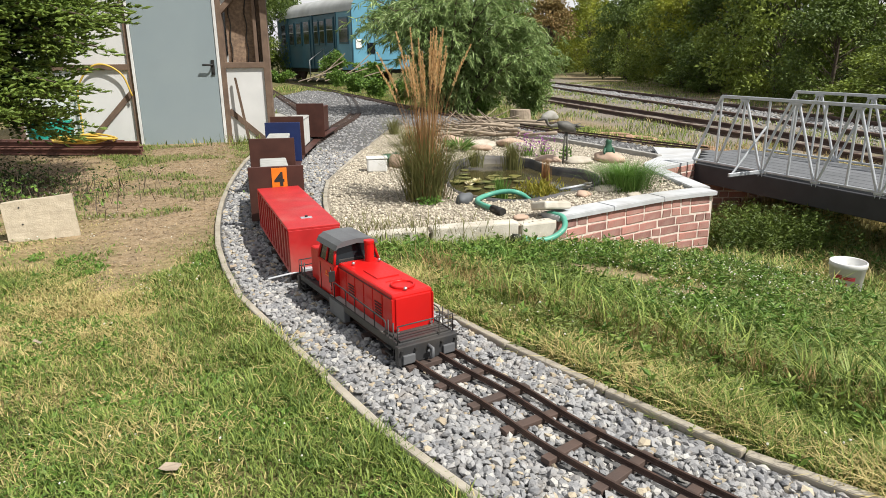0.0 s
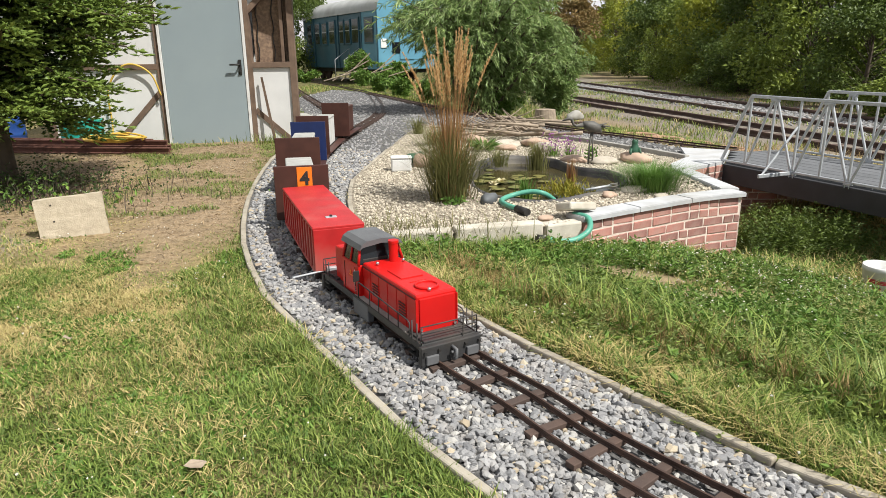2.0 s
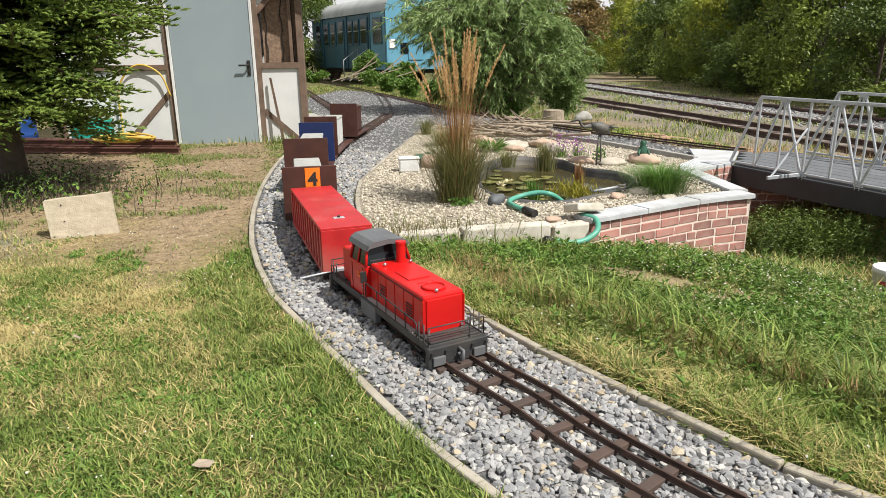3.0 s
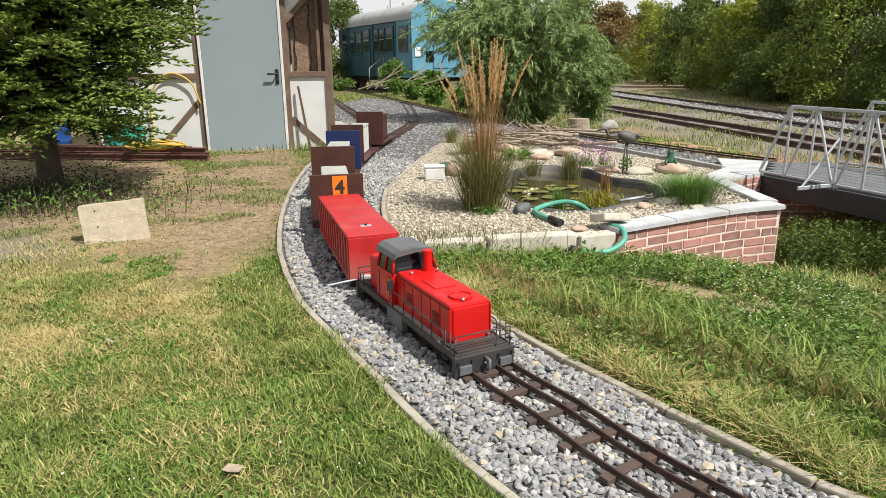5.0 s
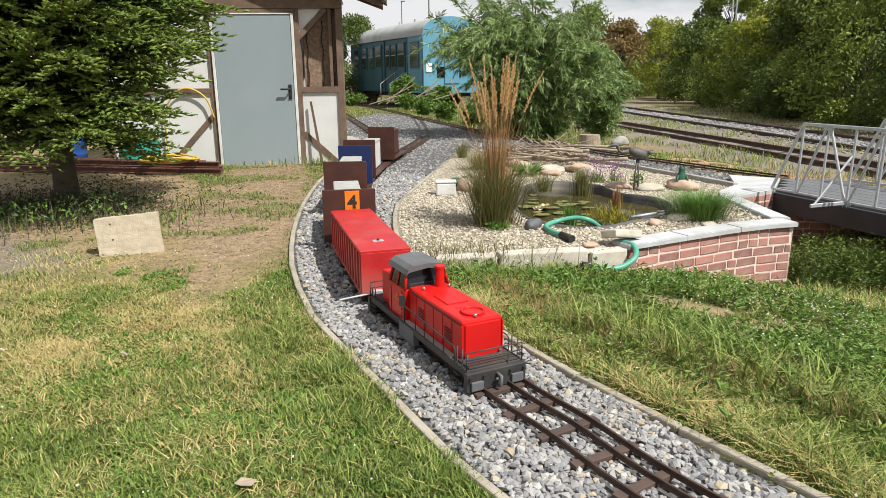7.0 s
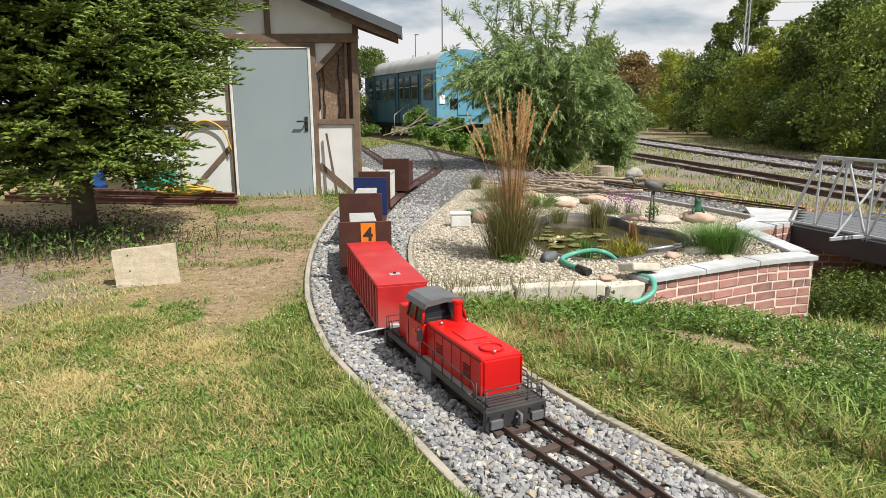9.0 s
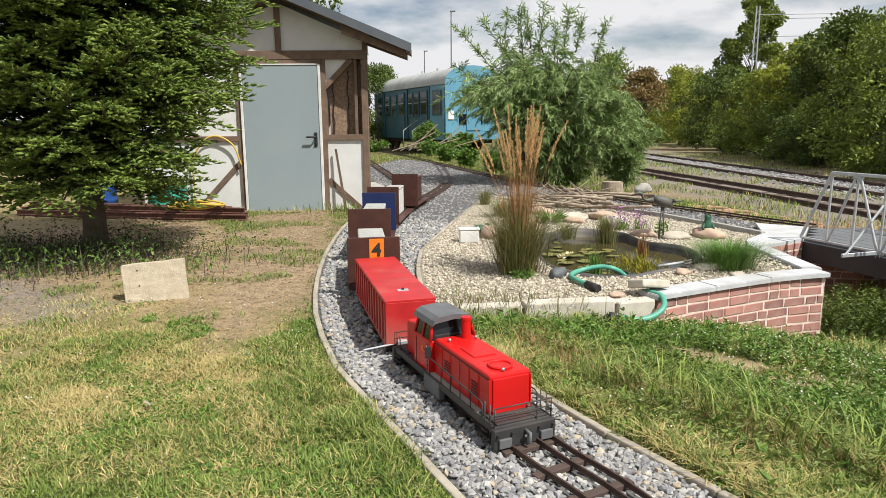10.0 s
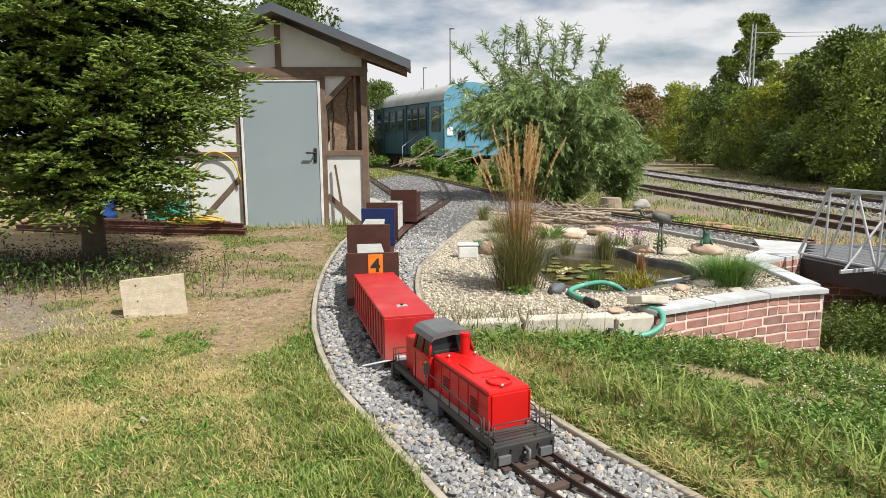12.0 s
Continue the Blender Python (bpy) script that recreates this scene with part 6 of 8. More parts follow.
def build_willow():
    """Arching stems, drooping leafy twigs on their outer parts, and tall upright shoots above the crown."""
    bush = thing("willow_bush", "broad willow bush with narrow silvery green leaves", "bush", m=pose(0.38, 14.0, 0))
    rng = random.Random(5)
    bmw = bmesh.new()
    P, D = [], []

    def leafy(pts, count, spread):
        c = np.array([p[:] for p in pts])
        u = np.sort(RNG.uniform(0.02, 1.0, count))
        k = np.linspace(0, 1, len(c))
        at = np.stack([np.interp(u, k, c[:, x]) for x in range(3)], 1)
        along = np.gradient(c, axis=0)
        along /= np.linalg.norm(along, axis=1)[:, None]
        way = np.stack([np.interp(u, k, along[:, x]) for x in range(3)], 1)
        P.append(at)
        D.append(way * 0.8 + RNG.normal(size=(count, 3)) * spread + np.array([0, 0, -0.25]))
    for k in range(62):
        a = 2.4 * k + rng.uniform(-0.3, 0.3)
        f = math.sqrt((k + 0.5) / 62)
        x, y = 1.95 * f * math.cos(a), 1.55 * f * math.sin(a)
        top = (2.85 - 0.95 * f ** 2.5 - 0.28 * max(x, 0)) * rng.uniform(0.72, 1.0)
        tip = Vector((x, y, top))
        base = Vector((rng.uniform(-0.3, 0.3), rng.uniform(-0.3, 0.3), -0.05))
        pts = [base.lerp(tip, u) + Vector((0, 0, 0.22 * top * math.sin(math.pi * u))) for u in np.linspace(0, 1, 8)]
        tube(bmw, pts, [0.03 * (1 - 0.88 * u) + 0.003 for u in np.linspace(0, 1, 8)], 5, False)
        for j in range(26):
            u = rng.uniform(0.08, 1.0)
            i = min(int(u * 7), 6)
            p = pts[i].lerp(pts[i + 1], u * 7 - i)
            d = Vector((x * 0.5 + rng.gauss(0, 0.8), y * 0.5 + rng.gauss(0, 0.8), rng.uniform(0.1, 0.9))).normalized()
            ln = rng.uniform(0.32, 0.7)
            q = [p + d * ln * v - Vector((0, 0, 0.62 * ln * v * v)) for v in np.linspace(0, 1, 6)]
            q = [Vector((w.x, w.y, max(w.z, 0.05))) for w in q]
            tube(bmw, q, [0.005 * (1 - 0.7 * v) for v in np.linspace(0, 1, 6)], 3, False)
            leafy(q, 34, 0.42)
    for x, y, z, dx, h in ((-0.9, 0.2, 2.0, -1.05, 1.45), (-0.6, -0.3, 2.2, -0.75, 1.2), (-1.0, 0.0, 1.6, -0.9, 1.0), (-0.5, 0.2, 2.5, -0.1, 1.0), (-0.9, 0.3, 2.4, 0.05, 1.05), (-0.2, 0.0, 2.6, 0.1, 0.95), (-0.35, 0.3, 2.7, -0.12, 0.8), (0.3, 0.1, 2.6, 0.1, 0.85), (0.55, 0.3, 2.6, 0.15, 0.8), (0.9, 0.0, 2.4, 0.2, 0.75), (0.1, -0.4, 2.4, 0.0, 0.7), (1.2, 0.2, 2.1, 0.25, 0.6)):
        q = [Vector((x + dx * v, y, z + h * v - (0.25 * abs(dx) * v * v))) for v in np.linspace(0, 1, 8)]
        tube(bmw, q, [0.011 * (1 - 0.85 * v) + 0.001 for v in np.linspace(0, 1, 8)], 4, False)
        leafy(q, int(130 * h), 0.6)
        for j in range(9):
            p = q[rng.randint(1, 6)]
            e = Vector((rng.gauss(0, 0.5), rng.gauss(0, 0.5), 0.7)).normalized()
            leafy([p + e * 0.22 * v for v in np.linspace(0, 1, 4)], 16, 0.5)
    part("woody_frame", bmw, M_BARK, bush)
    V, W = np.vstack(P), np.vstack(D)
    n = len(V)
    tagged(leaves(V, W, RNG.uniform(0.09, 0.175, n), RNG.uniform(0.014, 0.026, n), M_WILLOW, "foliage", bush), "narrow green leaves")


build_willow()
build_bush("willow_bush", "low spreading willow growth reaching the ground", pose(1.95, 14.5, 0, 0, 0, 15), 24, 0.85, 1.5, (0.09, 0.17, 0.014, 0.026), 15000, M_WILLOW, 0.6)
for x, y, h in ((-1.35, 16.9, 0.6), (-2.3, 19.4, 0.5), (-0.35, 15.1, 0.7), (-3.4, 23.3, 0.55), (-4.6, 27.5, 0.55), (0.3, 13.3, 0.4)):
    build_bush("wild_bush", "low leafy green bush behind the track", pose(x + 0.5, y + 0.6, 0), 14, 0.75 * max(h, 0.6), h, (0.06, 0.13, 0.03, 0.06), 4500, M_WEED, 0.4)
for x, y, h, s in ((-4.6, 31.0, 1.6, 0.7), (-7.4, 31.5, 0.5, 1.2), (-3.0, 30.2, 0.9, 1.0), (-10.2, 32.0, 2.0, 1.0)):
    build_bush("wild_bush", "green bush before the old coach", pose(x, y, 0), 14, s, h, (0.08, 0.16, 0.04, 0.08), 4000, M_WEED, 0.4)


# ---------------------------------------------------------------- trees
def build_tree(name, label, m, height, radius, low, count, leaf, material, seed):
    tree = thing(name, label, "tree", "trees along the railway", m)
    random.seed(seed)
    bmw = bmesh.new()
    tube(bmw, [(0.06 * math.sin(2 * u), 0.05 * math.cos(3 * u), u * height * 0.9 - 0.4) for u in np.linspace(0, 1, 9)], [0.028 * height * (1 - 0.9 * u) for u in np.linspace(0, 1, 9)], 8)
    part("trunk", bmw, M_BARK, tree)
    bmw = bmesh.new()
    pv, pd = [], []
    clumps = 64
    for k in range(clumps):
        a = random.uniform(0, 2 * math.pi)
        u = random.uniform(low, 1.0)
        r = radius * (math.sin(math.pi * min(0.12 + 0.86 * u, 1)) ** 0.6) * random.uniform(0.45, 1.05)
        c = Vector((math.cos(a) * r, math.sin(a) * r, height * u))
        tube(bmw, [(0, 0, height * max(u - 0.22, 0.02)), c * 0.5 + Vector((0, 0, height * (u - 0.1) * 0.5)), c], [0.02 * height / 5, 0.012, 0.004], 4, False)
        cr = radius * random.uniform(0.15, 0.36)
        m_ = count // clumps
        g = RNG.normal(size=(m_, 3))
        g /= np.linalg.norm(g, axis=1)[:, None]
        rad = cr * RNG.uniform(0.15, 1.0, m_) ** 0.5
        pv.append(np.array(c) + g * rad[:, None] * np.array([1, 1, 0.75]))
        pd.append(g * 0.8 + RNG.normal(size=(m_, 3)) * 0.6 + np.array([0, 0, -0.3]))
    part("branch_frame", bmw, M_BARK, tree)
    V, Dd = np.vstack(pv), np.vstack(pd)
    n = len(V)
    leaves(V, Dd, RNG.uniform(leaf * 0.6, leaf * 1.2, n), RNG.uniform(leaf * 0.35, leaf * 0.7, n), material, "crown", tree)
    return tree


T1 = build_tree("deciduous_tree", "bushy green tree beside the railway", pose(10.6, 21.5, -0.3), 4.1, 2.2, 0.06, 11000, 0.16, M_TREE, 3)
T2 = build_tree("deciduous_tree", "dark green bushy tree beside the railway", pose(12.5, 24.5, -0.3), 4.4, 2.2, 0.06, 11000, 0.16, M_TREEDARK, 5)
T3 = build_tree("deciduous_tree", "yellow-green bushy tree beside the railway", pose(11.2, 29.5, -0.3), 4.6, 2.1, 0.06, 11000, 0.16, M_TREEGOLD, 8)
T4 = build_tree("deciduous_tree", "rust-tinged small tree behind the willow", pose(4.8, 30.0, -0.2), 3.5, 1.2, 0.6, 3600, 0.15, M_TREERUST, 11)
rows = [(T2, 10.2, 17.8, 0.9), (T1, 12.4, 20.0, 1.05), (T2, 9.9, 25.0, 0.72), (T2, 11.6, 26.5, 1.0), (T1, 10.2, 28.8, 0.8), (T2, 12.4, 32.0, 1.0), (T1, 11.0, 34.5, 0.9), (T3, 12.0, 38.5, 1.0), (T2, 10.6, 39.0, 0.8), (T1, 11.0, 44.0, 1.0), (T3, 10.4, 48.0, 0.95), (T1, 10.0, 54.0, 1.0), (T2, 8.3, 58.0, 0.95), (T1, 12.9, 16.0, 1.0), (T2, 14.0, 23.5, 1.1), (T1, 14.5, 28.0, 1.1), (T1, 10.0, 14.4, 0.8), (T2, 12.0, 12.0, 1.0), (T3, 14.3, 17.4, 1.05)]
for k, (src, x, y, f) in enumerate(rows):
    far = math.hypot(x, y)
    s = f * (0.84 + 0.27 * math.sin(k * 2.6)) * (1.35 + far * (0.08 + 0.05 * min(max((x / y - 0.2) / 0.15, 0), 1))) / 5.0
    copy_thing(src, pose(x, y, -0.3, 0, 0, 47 * k) @ Matrix.Diagonal((max(s, 0.7), max(s, 0.7), s, 1)))
copy_thing(T2, pose(-10.4, 29.0, -0.2, 0, 0, 20) @ Matrix.Diagonal((1.25, 1.25, 1.75, 1)))
copy_thing(T2, pose(-9.2, 42.0, -0.2, 0, 0, 70) @ Matrix.Diagonal((0.9, 0.9, 1.1, 1)))
copy_thing(T1, pose(-11.5, 40.0, -0.2, 0, 0, 30) @ Matrix.Diagonal((1.0, 1.0, 0.7, 1)))
build_tree("poplar_tree", "tall slender green tree rising above the hedge", pose(18.6, 60.0, -0.3), 11.4, 2.6, 0.3, 17000, 0.28, M_TREE, 21)
for x, y, s in ((9.6, 92.0, 1.9), ):
    copy_thing(T2, pose(x, y, -0.3, 0, 0, 10) @ Matrix.Diagonal((s * 0.58, s * 0.58, s, 1)))
for k in range(16):
    x = -4 + k * 3.0
    copy_thing((T1, T2, T1, T3)[k % 4], pose(x + 6, 76 + 5 * math.sin(k * 2.3), -0.3, 0, 0, 31 * k) @ Matrix.Diagonal((1.6, 1.6, 1.25 + 0.15 * math.sin(k * 1.7), 1)))
copy_thing(T1, pose(4.0, 37.0, -0.2, 0, 0, 90) @ Matrix.Diagonal((0.8, 0.8, 1.15, 1)))

# crushed stone between the far rails
q, t = spline([(8.7, 8.0), (8.35, 11.0), (7.25, 18.3), (5.91, 27.1), (4.6, 35.5)], 0.05)
xy = q[RNG.integers(0, len(q), 6500)] + np.column_stack([RNG.normal(0, 0.62, 6500), RNG.normal(0, 0.1, 6500)])
V, F = stones(np.column_stack([xy, ground_z(*xy.T) + 0.01]), RNG.uniform(0.025, 0.055, 6500), 0.6, 0.3)
tagged(soup("trackside_ballast", V, F, M_STONE), "grey crushed stone between the old rails", "ballast", kind="stuff")

# rough grass along the far tracks
n = 64000
xy = np.column_stack([RNG.uniform(-6, 10, n), RNG.uniform(9, 34, n)])
x, y = xy.T
bad = inside(x, y, GRAVEL) | inside(x, y, BED) | inside(x, y, SHED_AREA) | (near_line(x, y, [(8.35, 11.0), (7.25, 18.3), (5.91, 27.1), (4.3, 37.5)]) < 0.95) | (near_line(x, y, [(6.2, 9.2), (5.36, 13.5), (4.12, 18.86), (2.9, 24.0)]) < 0.42) | (near_line(x, y, BACK_R) < 0.3)
clump = np.sin(x * 2.3 + 1.5 * np.sin(y * 0.9)) * np.sin(y * 1.7 + np.sin(x * 1.3))
xy = xy[(~bad) & (clump > np.where(xy[:, 0] > 2.0, -0.18, -0.45))]
n = len(xy)
half = RNG.uniform(0, 1, n) < 0.8
P = np.column_stack([xy, ground_z(*xy.T)])
for sel, m, nm, lb in ((half, M_MEADOW, "trackside_grass", "tufted green grass beside the tracks"), (~half, M_STRAW, "dry_trackside_grass", "dry grass beside the tracks")):
    k = int(sel.sum())
    tagged(blades(P[sel], RNG.uniform(0.04, 0.13, k), RNG.uniform(0.008, 0.018, k), RNG.uniform(0.2, 1.0, k), m, nm), lb, "grass", kind="stuff")
n = 700
xy = np.column_stack([RNG.uniform(3.6, 5.0, n), RNG.uniform(7.6, 9.8, n)])
P = np.column_stack([xy, ground_z(*xy.T)])
tagged(blades(P, RNG.uniform(0.1, 0.3, n), RNG.uniform(0.004, 0.008, n), RNG.uniform(0.2, 0.9, n), M_SEED, "tall_dry_grass"), "tall straw-coloured grass behind the bridge", "grass", kind="stuff")


# ---------------------------------------------------------------- ornamental grasses in the bed
def build_reed_grass():
    g = thing("feather_reed_grass", "tall ornamental grass with tan feathery plumes", "ornamental grass", m=pose(-0.06, 5.33, 0.02))
    n = 1300
    r = np.abs(RNG.normal(0, 0.08, n))
    a = RNG.uniform(0, 2 * math.pi, n)
    P = np.column_stack([np.cos(a) * r, np.sin(a) * r, np.zeros(n)])
    blades(P, RNG.uniform(0.2, 0.7, n), RNG.uniform(0.004, 0.008, n), RNG.uniform(0.05, 1.0, n), M_REED, "lower_blades", g, a + RNG.normal(0, 0.5, n))
    n = 260
    r = np.abs(RNG.normal(0, 0.075, n))
    a = RNG.uniform(0, 2 * math.pi, n)
    P = np.column_stack([np.cos(a) * r, np.sin(a) * r, np.zeros(n)])
    blades(P, RNG.uniform(0.6, 1.0, n), RNG.uniform(0.003, 0.006, n), RNG.uniform(0.02, 0.22, n), M_REEDSTEM, "russet_stems", g, a + RNG.normal(0, 0.4, n), 0.1)
    for k in range(27):
        a = random.uniform(0, 2 * math.pi)
        lean = abs(random.gauss(0, 0.13)) + 0.02
        h = random.uniform(1.02, 1.34)
        base = Vector((math.cos(a) * 0.05, math.sin(a) * 0.05, 0))
        pts = [base + Vector((math.cos(a) * lean * u * u * 1.6, math.sin(a) * lean * u * u * 1.6, h * u)) for u in np.linspace(0, 1, 7)]
        bm = bmesh.new()
        tube(bm, pts, [0.0022 * (1 - 0.5 * u) for u in np.linspace(0, 1, 7)], 4)
        stem = part("plume_stem", bm, M_REEDSTEM, g)
        m_ = 150
        u = RNG.uniform(0.74, 1.02, m_)
        c = np.array([p[:] for p in pts])
        cp = np.stack([np.interp(u, np.linspace(0, 1, 7), c[:, x]) for x in range(3)], 1)
        fat = np.interp(u, [0.74, 0.82, 1.02], [0.5, 1.0, 0.3])
        leaves(cp, np.column_stack([RNG.normal(size=(m_, 2)) * 0.35, np.ones(m_)]), 0.03 * fat + 0.006, np.full(m_, 0.0065), M_PLUME, "plume", stem)
    return g


build_reed_grass()


def grass_mound(name, label, place, radius, height, n, material, width=(0.003, 0.006), lean=(0.2, 1.5)):
    r = np.abs(RNG.normal(0, radius * 0.3, n))
    a = RNG.uniform(0, 2 * math.pi, n)
    P = np.column_stack([place[0] + np.cos(a) * r, place[1] + np.sin(a) * r, np.full(n, place[2])])
    ob = blades(P, RNG.uniform(0.6, 1.0, n) * height, RNG.uniform(*width, n), RNG.uniform(*lean, n) * radius / height, material, name, None, a + RNG.normal(0, 0.4, n), 0.5)
    return tagged(ob, label, "ornamental grass")


grass_mound("fountain_grass", "round tuft of fresh green ornamental grass", (1.63, 5.68, 0.02), 0.34, 0.30, 2200, M_FRESH, (0.0025, 0.0045), (0.25, 1.35))
grass_mound("sedge_tuft", "small dry sedge tuft on the gravel", (-0.62, 9.9, 0.02), 0.2, 0.32, 260, M_REED)
grass_mound("sedge_tuft", "green sedge tuft behind the tall grass", (-0.32, 8.6, 0.02), 0.28, 0.35, 320, M_REED)

# brown seed stalks at the kerb and small white blossoms on the slope
q, _ = spline([(-0.1, 3.7), (0.2, 3.25), (0.55, 2.85), (1.0, 2.4), (1.5, 1.95)], 0.02)
n = 1500
xy = q[RNG.integers(0, len(q), n)] + np.abs(RNG.normal(0, 0.12, (n, 1))) * np.array([[0.75, 0.65]]) + RNG.normal(0, 0.03, (n, 2))
xy = xy[~inside(*xy.T, TRACK_AREA) & ~inside(*xy.T, BED)]
n = len(xy)
tagged(blades(np.column_stack([xy, ground_z(*xy.T)]), RNG.uniform(0.06, 0.15, n), RNG.uniform(0.0025, 0.005, n), RNG.uniform(0.2, 0.9, n), M_SEED, "seed_stalks"), "thin brown seed stalks among the kerb grass", "grass", kind="stuff")
n = 110
xy = np.column_stack([RNG.normal(1.85, 0.35, n), RNG.normal(3.55, 0.35, n)])
xy = np.vstack([xy, np.column_stack([RNG.normal(1.15, 0.12, 60), RNG.normal(2.95, 0.12, 60)]), np.column_stack([RNG.uniform(0.0, 1.8, 90), RNG.uniform(0, 0.12, 90)]) + np.column_stack([np.zeros(90), np.linspace(3.95, 4.5, 90)])])
xy = xy[~inside(*xy.T, TRACK_AREA) & ~inside(*xy.T, BED)]
V, F = stones(np.column_stack([xy, ground_z(*xy.T) + RNG.uniform(0.07, 0.13, len(xy))]), RNG.uniform(0.003, 0.007, len(xy)), 0.7, 0.25)
tagged(soup("white_blossoms", V, F, M_WHITEPETAL), "tiny white wild flowers on the slope", "flowers", kind="stuff")

q, _ = spline([(2.3, 14.0), (2.7, 13.3), (3.15, 12.5), (3.6, 11.4), (3.8, 10.4)], 0.02)
n = 4200
xy = q[RNG.integers(0, len(q), n)] + RNG.normal(0, 0.16, (n, 2))
xy = xy[np.sin(xy[:, 0] * 5 + xy[:, 1] * 3) + RNG.normal(0, 0.5, n) > -0.4]
n = len(xy)
tagged(blades(np.column_stack([xy, ground_z(*xy.T)]), RNG.uniform(0.04, 0.13, n), RNG.uniform(0.008, 0.016, n), RNG.uniform(0.3, 1.2, n), M_LAWN, "verge_grass"), "strip of green grass between the two railways", "grass", kind="stuff")

# ---------------------------------------------------------------- pond
M_LINER = mat("dark_pond_liner", (0.055, 0.052, 0.055), (0.09, 0.085, 0.08), 0.6, 9, 120, 0.3, dirt=(0.2, 0.17, 0.11), dirt_amount=0.5)
M_WATER = mat("brown_pond_water", (0.075, 0.06, 0.025), (0.045, 0.04, 0.018), 0.05, 3, 12, 0.02, spec=0.6)
M_MUD = mat("pond_mud", (0.16, 0.125, 0.05), (0.10, 0.08, 0.035), 0.8, 9, 90, 0.4)
M_PAD = mat("lily_pad", (0.20, 0.17, 0.045), (0.13, 0.15, 0.04), 0.4, 14, 90, 0.1, piece=0.7)
M_HOSE = mat("sea_green_hose", (0.10, 0.36, 0.26), (0.08, 0.30, 0.22), 0.4, 14, 160, 0.15)
M_YHOSE = mat("yellow_hose", (0.60, 0.40, 0.06), (0.48, 0.32, 0.06), 0.45, 14, 160, 0.1)
M_PINK = mat("pinkish_field_stone", (0.50, 0.36, 0.27), (0.38, 0.27, 0.20), 0.85, 9, 120, 0.5)
M_PALE = mat("pale_field_stone", (0.50, 0.45, 0.37), (0.36, 0.32, 0.26), 0.85, 9, 120, 0.5)
M_SLATE = mat("dark_slate_stone", (0.13, 0.14, 0.15), (0.08, 0.085, 0.09), 0.7, 9, 120, 0.4)
M_BRONZE = mat("weathered_bronze", (0.085, 0.085, 0.08), (0.14, 0.13, 0.115), 0.6, 20, 160, 0.3, metal=0.3)
M_FROG = mat("green_glazed_clay", (0.035, 0.11, 0.065), (0.025, 0.075, 0.045), 0.35, 14, 120, 0.1)
M_PLASTIC = mat("white_plastic", (0.72, 0.72, 0.70), (0.62, 0.62, 0.6), 0.5, 8, 120, 0.05, dirt=(0.45, 0.42, 0.36), dirt_amount=0.4)
M_AERATED = mat("aerated_concrete", (0.52, 0.45, 0.34), (0.41, 0.35, 0.26), 0.95, 30, 120, 0.8, dirt=(0.36, 0.30, 0.22), dirt_amount=0.45)
M_TEAL = mat("teal_plastic", (0.02, 0.34, 0.26), (0.015, 0.26, 0.2), 0.4, 8, 90, 0.03)
M_BARREL = mat("blue_plastic", (0.02, 0.07, 0.26), (0.015, 0.05, 0.2), 0.4, 8, 90, 0.03)
M_REDPRINT = mat("red_print", (0.45, 0.04, 0.06), None, 0.6, 8, 90, 0)
M_RUSTBEAM = mat("rusty_steel_section", (0.16, 0.07, 0.05), (0.09, 0.04, 0.03), 0.75, 14, 140, 0.3)
M_TERRA = mat("reddish_ring_stone", (0.42, 0.26, 0.17), (0.30, 0.18, 0.12), 0.9, 9, 120, 0.5)

pond = thing("garden_pond", "small garden pond with dark liner and brown water", "pond", kind="structure")
line = np.array(POND_LINE)
ctr = line.mean(0)
bm = bmesh.new()
for v in [bm.verts.new((x, y, -0.045)) for x, y in ctr + (line - ctr) * 1.01]:
    pass
bm.faces.new(bm.verts)
part("water", bm, M_WATER, pond, "still brown reflecting water")
bm = bmesh.new()
prof = ((1.03, 0.018), (1.02, 0.036), (1.0, 0.042), (0.985, 0.036), (0.975, 0.0), (0.955, -0.05), (0.90, -0.16))
rings = [[bm.verts.new((*(ctr + (p - ctr) * f), z + 0.006 * math.sin(k * 0.7))) for k, p in enumerate(line)] for f, z in prof]
for a, b in zip(rings, rings[1:]):
    for k in range(len(a)):
        bm.faces.new((a[k], a[(k + 1) % len(a)], b[(k + 1) % len(a)], b[k])).smooth = True
part("pond_liner", bm, M_LINER, pond, "dark rubber pond liner rim")
bm = bmesh.new()
bm.faces.new([bm.verts.new((x, y, -0.17)) for x, y in ctr + (line - ctr) * 1.02])
part("pond_bottom", bm, M_MUD, pond)

bm = bmesh.new()
vs = [bm.verts.new((math.cos(a), math.sin(a), 0)) for a in np.linspace(0.25, 2 * math.pi - 0.25, 12)] + [bm.verts.new((0.1, 0, 0.01))]
bm.faces.new(vs)
bmesh.ops.solidify(bm, geom=bm.faces[:], thickness=0.04)
PAD = bpy.data.meshes.new("lily_pad")
bm.to_mesh(PAD)
bm.free()
PAD.materials.append(M_PAD)
lilies = thing("water_lily", "floating water lily with yellowish pads", "water lily")
for k in range(40):
    r = random.uniform(0.035, 0.075)
    x, y = random.gauss(0.5, 0.22), random.gauss(6.25, 0.38)
    if inside(np.array([x]), np.array([y]), [tuple(p) for p in ctr + (line - ctr) * 0.86])[0]:
        piece("lily_pad", PAD, lilies, pose(x, y, -0.041 + 0.0006 * k, random.uniform(-3, 3), random.uniform(-3, 3), random.uniform(0, 360)) @ Matrix.Diagonal((r, r, 0.1, 1)))
